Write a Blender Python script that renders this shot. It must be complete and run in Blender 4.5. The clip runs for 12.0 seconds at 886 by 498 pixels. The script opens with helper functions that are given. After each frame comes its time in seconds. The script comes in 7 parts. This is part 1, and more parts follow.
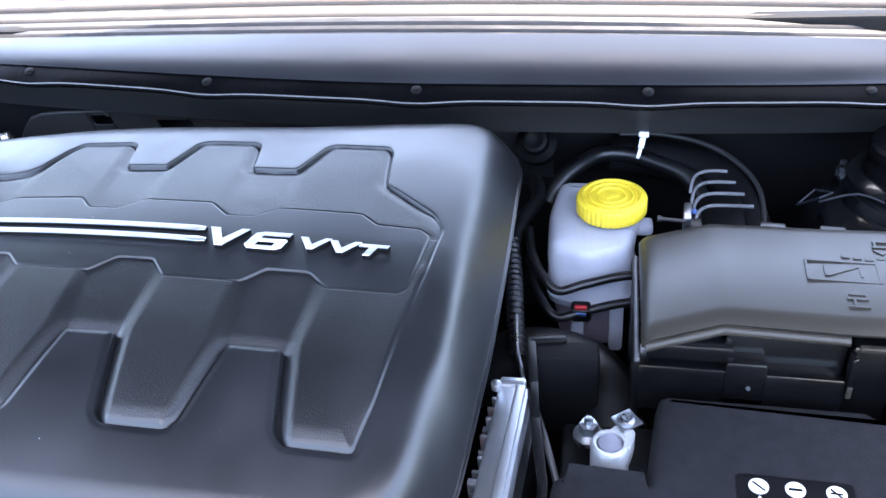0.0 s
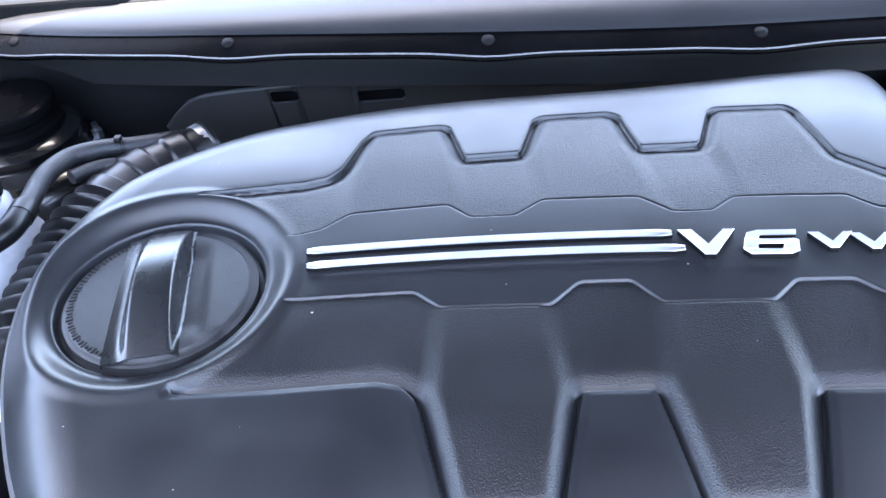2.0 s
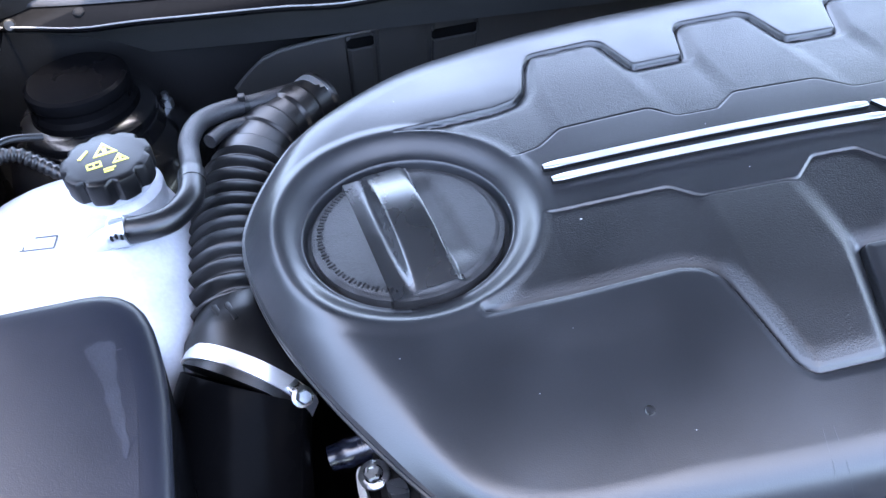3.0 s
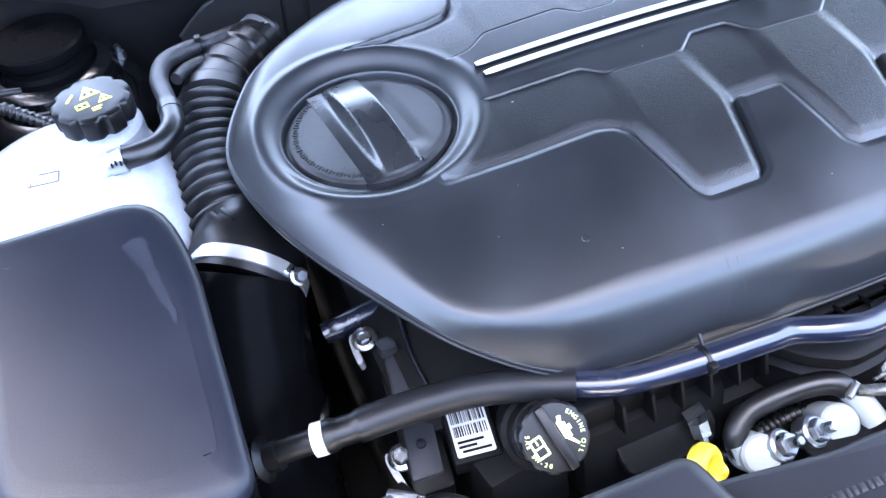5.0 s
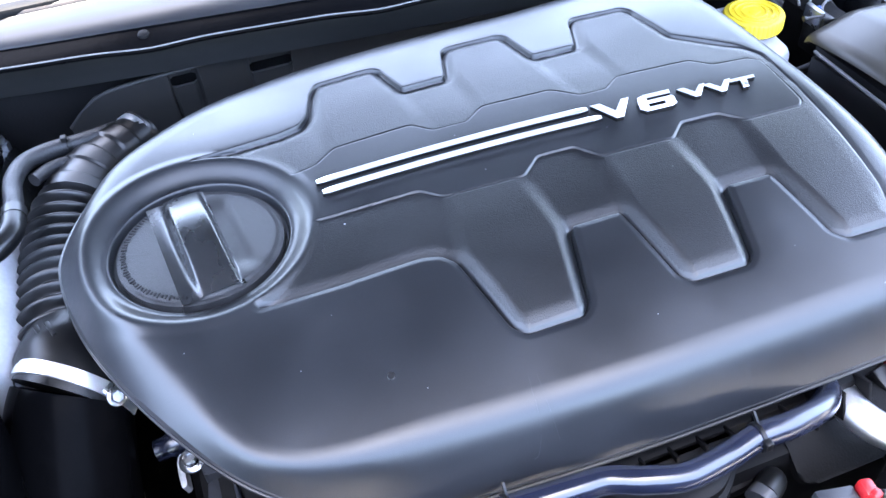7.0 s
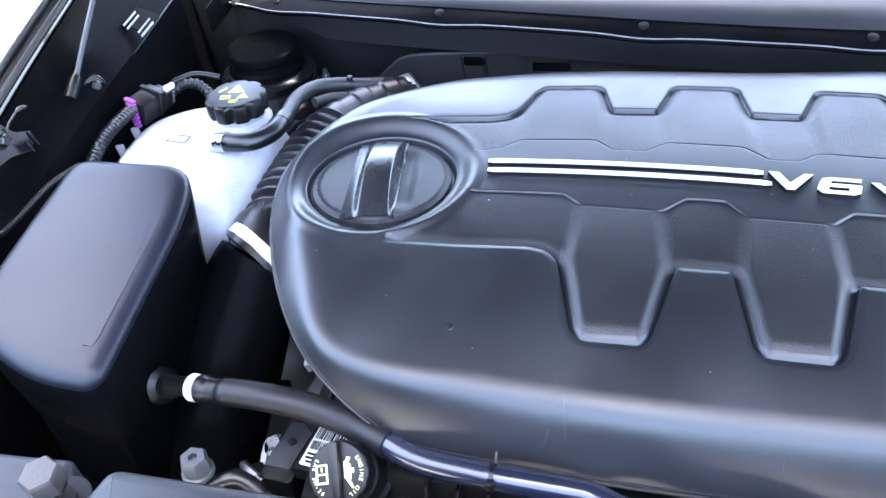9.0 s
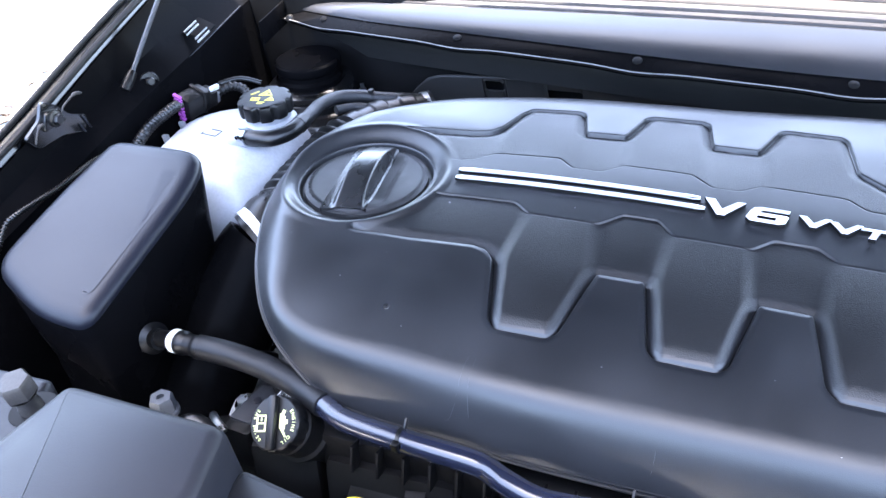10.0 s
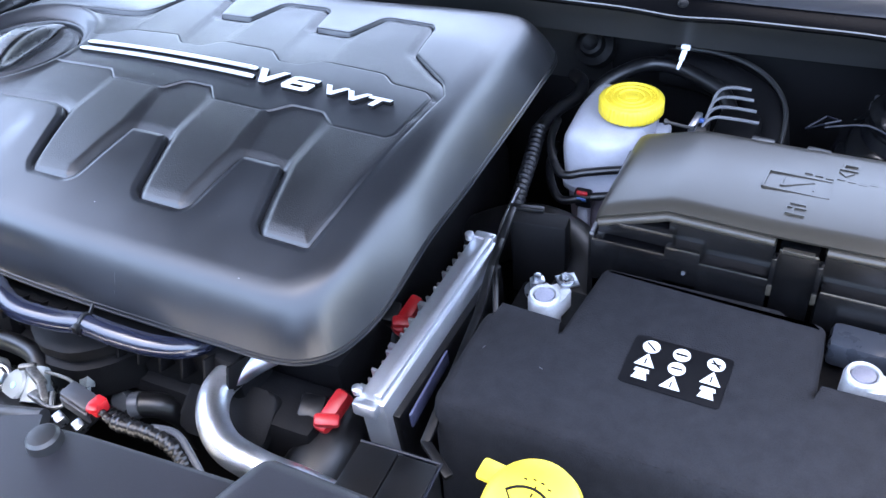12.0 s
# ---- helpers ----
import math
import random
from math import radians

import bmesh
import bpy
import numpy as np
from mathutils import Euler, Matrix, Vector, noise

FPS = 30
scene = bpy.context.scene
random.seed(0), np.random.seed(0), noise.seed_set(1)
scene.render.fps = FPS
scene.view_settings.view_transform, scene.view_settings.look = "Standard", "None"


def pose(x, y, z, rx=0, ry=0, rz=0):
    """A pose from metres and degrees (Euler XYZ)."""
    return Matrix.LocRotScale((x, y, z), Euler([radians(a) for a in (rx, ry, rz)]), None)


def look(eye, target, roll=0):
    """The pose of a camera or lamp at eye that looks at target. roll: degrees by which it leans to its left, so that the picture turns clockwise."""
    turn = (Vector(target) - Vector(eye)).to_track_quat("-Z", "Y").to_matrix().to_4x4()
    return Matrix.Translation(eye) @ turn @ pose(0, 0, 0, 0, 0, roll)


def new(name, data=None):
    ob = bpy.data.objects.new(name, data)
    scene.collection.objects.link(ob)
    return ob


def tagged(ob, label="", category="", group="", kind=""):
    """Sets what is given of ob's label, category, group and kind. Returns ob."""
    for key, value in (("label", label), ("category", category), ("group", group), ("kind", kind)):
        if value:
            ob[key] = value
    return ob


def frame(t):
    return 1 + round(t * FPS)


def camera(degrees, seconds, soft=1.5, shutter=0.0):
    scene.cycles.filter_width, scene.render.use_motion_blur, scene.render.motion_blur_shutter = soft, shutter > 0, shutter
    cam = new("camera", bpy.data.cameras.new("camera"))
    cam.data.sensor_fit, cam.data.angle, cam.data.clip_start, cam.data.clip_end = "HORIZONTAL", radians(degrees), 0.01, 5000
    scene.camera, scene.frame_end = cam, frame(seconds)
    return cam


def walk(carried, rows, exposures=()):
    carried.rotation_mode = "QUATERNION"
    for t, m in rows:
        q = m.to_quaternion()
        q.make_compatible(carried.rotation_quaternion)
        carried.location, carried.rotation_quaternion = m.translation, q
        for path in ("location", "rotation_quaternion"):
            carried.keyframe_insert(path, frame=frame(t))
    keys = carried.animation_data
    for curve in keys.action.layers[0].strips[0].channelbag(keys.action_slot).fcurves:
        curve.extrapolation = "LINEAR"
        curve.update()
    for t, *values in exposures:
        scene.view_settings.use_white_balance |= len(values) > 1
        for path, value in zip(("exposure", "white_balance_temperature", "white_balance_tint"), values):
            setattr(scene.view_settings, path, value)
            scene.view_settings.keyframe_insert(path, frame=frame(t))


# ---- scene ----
cam = camera(54.5, 12.0)
PATH = [
    (0, (0.0664, 0.0601, 1.4940), (-0.3066, 1.6471, 0.3355), -5.95),
    (0.5, (-0.0460, 0.0576, 1.4930), (-0.2618, 1.6100, 0.2506), -4.71),
    (1, (-0.1592, 0.0804, 1.4850), (-0.3098, 1.6035, 0.1975), -3.87),
    (1.5, (-0.2736, 0.1355, 1.4774), (-0.4051, 1.6400, 0.1662), -4.21),
    (2, (-0.3744, 0.1755, 1.4731), (-0.4616, 1.6946, 0.1753), -5.68),
    (2.5, (-0.5055, 0.1773, 1.4685), (-0.4594, 1.6622, 0.1295), -5.83),
    (3, (-0.6425, 0.1690, 1.4803), (-0.3792, 1.5883, 0.0960), -4.92),
    (3.5, (-0.7122, 0.1493, 1.4762), (-0.3640, 1.5196, 0.0617), -6.03),
    (5.3, (-0.7051, 0.0529, 1.5291), (-0.2591, 1.3339, 0.0594), -5.42),
    (5.5, (-0.6939, 0.0484, 1.5291), (-0.2176, 1.3510, 0.0881), -4.87),
    (6, (-0.6655, 0.0590, 1.5424), (-0.1350, 1.3667, 0.1251), -3.51),
    (6.5, (-0.6188, 0.0640, 1.5445), (-0.0951, 1.4099, 0.1609), -4.11),
    (6.7, (-0.5964, 0.0630, 1.5429), (-0.0925, 1.4214, 0.1642), -4.17),
    (8.3, (-0.4202, 0.0391, 1.5285), (-0.5199, 1.5134, 0.1808), -8.32),
    (8.5, (-0.4133, 0.0208, 1.5277), (-0.5902, 1.5052, 0.1990), -7.53),
    (9, (-0.3656, -0.0377, 1.5441), (-0.7717, 1.4613, 0.2839), -6.15),
    (9.5, (-0.3088, -0.0859, 1.5640), (-0.8685, 1.4106, 0.3609), -5.70),
    (10, (-0.2088, -0.0823, 1.5545), (-0.8685, 1.3944, 0.3780), -6.05),
    (10.5, (-0.0491, -0.0457, 1.5379), (-0.7714, 1.3837, 0.3400), -5.94),
    (11, (0.0542, -0.0198, 1.5094), (-0.6828, 1.3688, 0.2730), -6.22),
    (11.5, (0.1542, -0.0185, 1.4999), (-0.5606, 1.3674, 0.2477), -6.15),
    (12, (0.2631, -0.0131, 1.5008), (-0.4818, 1.3477, 0.2385), -5.96),
]
EXPOSURES = [(0, 4.48, 6950, 10), (0.7, 4.66, 7000, 10), (1.5, 4.85, 7050, 10), (3, 4.95, 6800, 10), (5.5, 5.12, 6800, 10), (8.5, 5.05, 6950, 10), (9.3, 4.95, 6800, 10), (10, 4.78, 6850, 10), (11, 4.75, 6950, 10), (12, 4.7, 6950, 10)]
walk(cam, [(t, look(eye, target, roll)) for t, eye, target, roll in PATH], EXPOSURES)

# ---- world, sun and exposure ----
world = bpy.data.worlds.new("sky")
scene.world = world
world.use_nodes = True
wn = world.node_tree.nodes
sky = wn.new("ShaderNodeTexSky")
sky.sky_type, sky.sun_disc = "NISHITA", False
sky.sun_elevation, sky.sun_rotation = radians(84), radians(0)
sky.air_density, sky.dust_density, sky.ozone_density = 0.7, 3.0, 2.0
wn["Background"].inputs["Strength"].default_value = 0.15
world.node_tree.links.new(sky.outputs["Color"], wn["Background"].inputs["Color"])

sun = new("sun", bpy.data.lights.new("sun", "SUN"))
sun.data.energy, sun.data.angle, sun.data.color = 2.6, radians(0.6), (1.0, 0.96, 0.91)
sun.matrix_world = look((0.0, 0.418, 3.978), (0, 0, 0))

# ---- materials ----
def mat(name, color, rough=0.5, metal=0.0, grain=0.0, size=900.0, vary=0.15, patch=14.0, rvary=0.1, spec=0.5, coat=0.0):
    """A surface with grain relief, and colour and gloss that vary at two scales."""
    m = bpy.data.materials.new(name)
    m.use_nodes = True
    nt = m.node_tree
    b = nt.nodes["Principled BSDF"]
    b.inputs["Metallic"].default_value = metal
    b.inputs["Specular IOR Level"].default_value = spec
    b.inputs["Coat Weight"].default_value = coat
    geo = nt.nodes.new("ShaderNodeNewGeometry")
    def noise_node(scale, detail=4.0):
        n = nt.nodes.new("ShaderNodeTexNoise")
        n.inputs["Scale"].default_value, n.inputs["Detail"].default_value = scale, detail
        nt.links.new(geo.outputs["Position"], n.inputs["Vector"])
        return n
    big, fine = noise_node(patch), noise_node(size, 2.0)
    ramp = nt.nodes.new("ShaderNodeMapRange")
    ramp.inputs["From Min"].default_value, ramp.inputs["From Max"].default_value = 0.3, 0.7
    ramp.inputs["To Min"].default_value, ramp.inputs["To Max"].default_value = 1 - vary, 1 + vary
    mix = nt.nodes.new("ShaderNodeMath")
    mix.operation = "MULTIPLY_ADD"
    mix.inputs[1].default_value, mix.inputs[2].default_value = 0.65, 0.0
    half = nt.nodes.new("ShaderNodeMath")
    half.operation = "MULTIPLY_ADD"
    half.inputs[1].default_value = 0.35
    nt.links.new(big.outputs["Fac"], mix.inputs[0])
    nt.links.new(fine.outputs["Fac"], half.inputs[0])
    nt.links.new(mix.outputs[0], half.inputs[2])
    nt.links.new(half.outputs[0], ramp.inputs["Value"])
    scale = nt.nodes.new("ShaderNodeVectorMath")
    scale.operation = "SCALE"
    scale.inputs[0].default_value = color
    nt.links.new(ramp.outputs["Result"], scale.inputs["Scale"])
    nt.links.new(scale.outputs["Vector"], b.inputs["Base Color"])
    rr = nt.nodes.new("ShaderNodeMapRange")
    rr.inputs["From Min"].default_value, rr.inputs["From Max"].default_value = 0.3, 0.7
    rr.inputs["To Min"].default_value, rr.inputs["To Max"].default_value = max(0.02, rough - rvary), min(1, rough + rvary)
    nt.links.new(big.outputs["Fac"], rr.inputs["Value"])
    nt.links.new(rr.outputs["Result"], b.inputs["Roughness"])
    if grain:
        bump = nt.nodes.new("ShaderNodeBump")
        bump.inputs["Strength"].default_value, bump.inputs["Distance"].default_value = grain, 0.0006
        nt.links.new(fine.outputs["Fac"], bump.inputs["Height"])
        nt.links.new(bump.outputs["Normal"], b.inputs["Normal"])
    return m


M_COVER = mat("cover_plastic", (0.0095, 0.0101, 0.0118), 0.35, 0, 0.16, 1300, 0.3, 13, 0.065, 0.56)
M_GRIP = mat("smooth_grip_plastic", (0.010, 0.0101, 0.011), 0.27, 0, 0.10, 900, 0.15, 30, 0.05, 0.8)
M_GRAIN = mat("grained_plastic", (0.009, 0.0092, 0.0100), 0.37, 0, 0.65, 1000, 0.35, 14, 0.06, 0.42)
M_DUSTYLID = mat("dusty_lid_plastic", (0.024, 0.024, 0.025), 0.44, 0, 0.6, 1150, 0.6, 75, 0.12, 0.5)
M_SLEEVE = mat("dull_rubber_sleeve", (0.0055, 0.0055, 0.0063), 0.50, 0, 0.15, 1200, 0.25, 25, 0.08, 0.3)
M_BLACK = mat("black_plastic", (0.0030, 0.0030, 0.0034), 0.38, 0, 0.15, 900, 0.25, 20, 0.1, 0.34)
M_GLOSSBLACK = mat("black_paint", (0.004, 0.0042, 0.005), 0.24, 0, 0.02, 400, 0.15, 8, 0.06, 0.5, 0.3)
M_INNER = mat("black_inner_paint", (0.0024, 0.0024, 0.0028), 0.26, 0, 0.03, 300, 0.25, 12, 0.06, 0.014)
M_MATTE = mat("matte_black", (0.0028, 0.0028, 0.0032), 0.60, 0, 0.3, 500, 0.3, 15, 0.1, 0.14)
M_RUBBER = mat("rubber", (0.0042, 0.0042, 0.0048), 0.36, 0, 0.15, 1200, 0.2, 25, 0.08, 0.5)
M_BRAID = mat("braided_sleeve", (0.010, 0.010, 0.012), 0.45, 0, 1.0, 700, 0.7, 60)
M_PIPE = mat("painted_pipe", (0.008, 0.010, 0.020), 0.22, 0, 0.05, 600, 0.2, 20, 0.06, 0.85)
M_BOX = mat("airbox_plastic", (0.0068, 0.0076, 0.0118), 0.37, 0, 0.2, 1400, 0.2, 9, 0.06, 0.26)
M_STAIN = mat("stained_plastic", (0.0105, 0.0115, 0.0165), 0.46, 0, 0.2, 900, 0.3, 60, 0.06, 0.26)
M_PANEL = mat("panel_plastic", (0.0088, 0.0093, 0.0125), 0.46, 0, 0.22, 1200, 0.12, 12, 0.05, 0.31)
M_COWL = mat("cowl_plastic", (0.015, 0.0155, 0.0182), 0.36, 0, 0.12, 1000, 0.10, 8, 0.05, 0.32)
M_FUSE = mat("fuse_case_plastic", (0.0026, 0.0026, 0.0029), 0.24, 0, 0.12, 1000, 0.2, 20, 0.06, 0.5)
M_FELT = mat("felt", (0.0125, 0.0128, 0.0145), 0.95, 0, 1.0, 700, 0.3, 90, 0.03, 0.12)
M_LID = mat("fuse_lid_plastic", (0.027, 0.0235, 0.0185), 0.34, 0, 0.14, 1500, 0.15, 12, 0.05, 0.36)
M_WHITE = mat("tank_plastic", (0.40, 0.412, 0.44), 0.38, 0, 0.12, 300, 0.14, 55, 0.08)
M_FLUID = mat("fluid_stained_plastic", (0.20, 0.165, 0.19), 0.36, 0, 0.08, 300, 0.15, 40, 0.05)
M_MILKY = mat("reservoir_plastic", (0.36, 0.365, 0.40), 0.36, 0, 0.08, 300, 0.08, 40, 0.05)
M_YELLOW = mat("yellow_plastic", (0.70, 0.52, 0.035), 0.45, 0, 0.1, 600, 0.08, 40)
M_CHROME = mat("satin_chrome", (0.92, 0.92, 0.94), 0.36, 0.92, 0.0, 300, 0.04, 60, 0.05)
M_ALU = mat("cast_aluminium", (0.74, 0.76, 0.80), 0.36, 1.0, 0.5, 900, 0.12, 40, 0.08)
M_STEEL = mat("zinc_steel", (0.38, 0.40, 0.43), 0.33, 1.0, 0.2, 800, 0.2, 120, 0.1)
M_RUST = mat("worn_bolt_steel", (0.040, 0.037, 0.036), 0.5, 0.5, 0.4, 500, 0.35, 90, 0.12)
M_LEAD = mat("lead_terminal", (0.42, 0.43, 0.44), 0.45, 0.5, 0.5, 500, 0.2, 90, 0.12)
M_WPAINT = mat("white_print", (0.58, 0.59, 0.58), 0.55, 0, 0.05, 400, 0.05, 90)
M_YPRINT = mat("yellow_print", (0.75, 0.68, 0.12), 0.55, 0, 0.05, 400, 0.08, 90)
M_LIME = mat("lime_print", (0.74, 0.80, 0.34), 0.55, 0, 0.05, 400, 0.08, 90)
M_INK_SHADE = mat("black_ink_and_shade", (0.0022, 0.0022, 0.0026), 0.6, spec=0.15)
M_LABEL = mat("label_film", (0.0028, 0.0028, 0.0034), 0.6, 0, 0.03, 400, 0.1, 60, 0.1, 0.08)
M_RED = mat("red_plastic", (0.36, 0.010, 0.014), 0.4, 0, 0.1, 600, 0.1, 80)
M_PURPLE = mat("purple_plastic", (0.24, 0.045, 0.25), 0.45, 0, 0.1, 600, 0.1, 80)
M_BLUE = mat("blue_plastic", (0.03, 0.07, 0.20), 0.4, 0, 0.1, 600, 0.1, 80)
M_GREYP = mat("grey_plastic", (0.042, 0.046, 0.053), 0.45, 0, 0.1, 600, 0.1, 80)
M_TINT = mat("lavender_film", (0.055, 0.06, 0.11), 0.4, 0, 0.1, 600, 0.1, 80)
M_PALE = mat("pale_cast_alloy", (0.50, 0.52, 0.55), 0.36, 0.85, 0.3, 900, 0.06, 60, 0.06)
M_DISC = mat("matt_pale_alloy", (0.30, 0.325, 0.33), 0.5, 0.15, 0.2, 900, 0.08, 60, 0.06)
M_TEAL = mat("teal_paint", (0.35, 0.62, 0.60), 0.5)
M_POST = mat("lead_post", (0.27, 0.27, 0.32), 0.4, 0.7, 0.3, 600, 0.15, 90, 0.1)
M_TINTCAP = mat("smoky_plastic", (0.020, 0.023, 0.029), 0.3, 0, 0.1, 500, 0.15, 60)
M_DUST = mat("dried_dust", (0.055, 0.056, 0.06), 0.8)
M_SPECK = mat("dust_fleck", (0.35, 0.35, 0.36), 0.9)
M_CASTING = mat("worn_casting", (0.17, 0.17, 0.165), 0.42, 0.85, 0.6, 500, 0.5, 160, 0.14)
M_MIDGREY = mat("mid_grey_plastic", (0.022, 0.024, 0.029), 0.45, 0, 0.1, 700, 0.12, 60)
M_LEAF = mat("dry_leaf", (0.030, 0.017, 0.009), 0.8, 0, 0.3, 200, 0.5, 8)
M_GROUND = mat("concrete", (0.47, 0.455, 0.435), 0.9, 0, 0.4, 60, 0.25, 1.5)
M_STRIPE = mat("grey_strip", (0.0105, 0.0098, 0.0095), 0.45, 0, 0.05, 300, 0.12, 30)
M_APRON = mat("apron_plastic", (0.017, 0.017, 0.0172), 0.55, 0, 0.2, 700, 0.15, 12, 0.05)
M_PALE_EDGE = mat("pale_edge", (0.10, 0.10, 0.105), 0.35, 0, 0.05, 500, 0.1, 30)
M_BROWN = mat("brown_seal", (0.025, 0.020, 0.018), 0.6, 0, 0.1, 300, 0.2, 40)

# ---- building helpers ----
ORIGIN = {}


def thing(name, at, label, category, group="", kind=""):
    ob = new(name)
    ob.empty_display_size = 0.02
    ob.location = at
    ORIGIN[ob] = Vector(at)
    return tagged(ob, label, category, group, kind)


def as_mesh(name, bm, material, sharp=35):
    me = bpy.data.meshes.new(name)
    bmesh.ops.recalc_face_normals(bm, faces=bm.faces)
    bm.to_mesh(me)
    bm.free()
    me.materials.append(material)
    me.shade_smooth()
    me.set_sharp_from_angle(angle=radians(sharp))
    return me


def part(name, bm, material, parent, label="", sharp=35):
    """Links a bmesh, in world places, as one mesh under a thing or under a part of it."""
    at = ORIGIN[parent]
    bmesh.ops.translate(bm, verts=bm.verts, vec=-at)
    ob = new(name, as_mesh(name, bm, material, sharp))
    ob.parent = parent
    ORIGIN[ob] = at
    return tagged(ob, label)


def solo(name, bm, material, label, category, group="", kind="", sharp=35):
    """A thing that is one mesh."""
    low = min(v.co.z for v in bm.verts)
    c = sum((v.co for v in bm.verts), Vector()) / len(bm.verts)
    at = Vector((c.x, c.y, low))
    bmesh.ops.translate(bm, verts=bm.verts, vec=-at)
    ob = new(name, as_mesh(name, bm, material, sharp))
    ob.location = at
    return tagged(ob, label, category, group, kind)


def BM():
    return bmesh.new()


def moved(bm, verts, m):
    bmesh.ops.transform(bm, matrix=m, verts=verts)


def box(bm, c, s, bev=0.003, rot=(0, 0, 0), seg=2):
    out = bmesh.ops.create_cube(bm, size=1.0)["verts"]
    moved(bm, out, Matrix.Diagonal((*s, 1)))
    if bev:
        es = list({e for v in out for e in v.link_edges})
        out = list({v for f in bmesh.ops.bevel(bm, geom=es, offset=bev, segments=seg, affect="EDGES", profile=0.5)["faces"] for v in f.verts} | {v for v in out if v.is_valid})
    moved(bm, out, pose(*c, *rot))
    return out


def prism(bm, poly, z0, z1, bev=0.002, seg=2, m=None):
    """A polygon in plan, pulled up from z0 to z1, with its upper edge rounded."""
    lo = [bm.verts.new((x, y, z0)) for x, y in poly]
    hi = [bm.verts.new((x, y, z1)) for x, y in poly]
    n = len(poly)
    bm.faces.new(lo[::-1])
    top = bm.faces.new(hi)
    for i in range(n):
        bm.faces.new((lo[i], lo[(i + 1) % n], hi[(i + 1) % n], hi[i]))
    verts = lo + hi
    if bev:
        res = bmesh.ops.bevel(bm, geom=list(top.edges), offset=bev, segments=seg, affect="EDGES", profile=0.5)
        verts = [v for v in verts if v.is_valid] + [v for v in res["verts"]]
    verts = list({v for v in verts if v.is_valid})
    if m is not None:
        moved(bm, verts, m)
    return verts


def rounded(poly, r, n=5):
    """The polygon with its corners rounded by r (a number, or one for each corner)."""
    out, k = [], len(poly)
    for i in range(k):
        p, a, b = Vector(poly[i]), Vector(poly[i - 1]), Vector(poly[(i + 1) % k])
        ri = r[i] if isinstance(r, (list, tuple)) else r
        u, v = (a - p), (b - p)
        d = min(ri, 0.49 * u.length, 0.49 * v.length)
        if d < 1e-5:
            out.append(tuple(p))
            continue
        s, e = p + u.normalized() * d, p + v.normalized() * d
        for j in range(n + 1):
            t = j / n
            q = s * (1 - t) ** 2 + p * 2 * t * (1 - t) + e * t * t
            out.append((q.x, q.y))
    return out


def glide(points, n=8, closed=False):
    """A smooth curve through the points."""
    P = [Vector(p) for p in points]
    k = len(P)
    out = []
    for i in range(k if closed else k - 1):
        if closed:
            a, b, c, d = P[i - 1], P[i], P[(i + 1) % k], P[(i + 2) % k]
        else:
            a, b, c, d = P[max(i - 1, 0)], P[i], P[i + 1], P[min(i + 2, k - 1)]
        for j in range(n):
            t = j / n
            out.append(0.5 * ((2 * b) + (c - a) * t + (2 * a - 5 * b + 4 * c - d) * t * t + (3 * b - a - 3 * c + d) * t ** 3))
    if not closed:
        out.append(P[-1])
    return out


def tube(bm, points, r, seg=14, n=8, radius=None, caps=True, smooth=True):
    """A round bar along a curve. radius(s, length): the radius at s metres along it."""
    path = glide(points, n) if smooth else [Vector(p) for p in points]
    far = [0.0]
    for a, b in zip(path, path[1:]):
        far.append(far[-1] + (b - a).length)
    side, rings = None, []
    for i, p in enumerate(path):
        d = (path[min(i + 1, len(path) - 1)] - path[max(i - 1, 0)]).normalized()
        if side is None:
            side = d.orthogonal().normalized()
        side = (side - d * side.dot(d)).normalized()
        up = d.cross(side)
        rad = radius(far[i], far[-1]) if radius else r
        rings.append([bm.verts.new(p + rad * (math.cos(a) * side + math.sin(a) * up)) for a in (2 * math.pi * j / seg for j in range(seg))])
    for a, b in zip(rings, rings[1:]):
        for j in range(seg):
            bm.faces.new((a[j], a[(j + 1) % seg], b[(j + 1) % seg], b[j]))
    if caps:
        bm.faces.new(rings[0][::-1])
        bm.faces.new(rings[-1])
    return rings


def lathe(bm, profile, m, seg=28):
    """A profile of (radius, height) turned round the z axis, laid by m."""
    rings = []
    for r, z in profile:
        if r < 1e-6:
            rings.append([bm.verts.new(m @ Vector((0, 0, z)))])
        else:
            rings.append([bm.verts.new(m @ Vector((r * math.cos(a), r * math.sin(a), z))) for a in (2 * math.pi * j / seg for j in range(seg))])
    for a, b in zip(rings, rings[1:]):
        for j in range(seg):
            k = (j + 1) % seg
            if len(a) == 1 and len(b) > 1:
                bm.faces.new((a[0], b[j], b[k]))
            elif len(b) == 1 and len(a) > 1:
                bm.faces.new((a[j], a[k], b[0]))
            elif len(a) > 1:
                bm.faces.new((a[j], a[k], b[k], b[j]))


def towards(a, b):
    """A pose at a whose z axis points to b."""
    return Matrix.Translation(a) @ (Vector(b) - Vector(a)).to_track_quat("Z", "Y").to_matrix().to_4x4()


def hexbolt(bm, m, r=0.009, h=0.007, flange=1.45):
    lathe(bm, [(0, 0), (r * flange, 0), (r * flange, 0.0025), (r * 1.05, 0.0035)], m, 20)
    lathe(bm, [(r, 0.003), (r, h), (r * 0.85, h + 0.0012), (0, h + 0.0012)], m, 6)


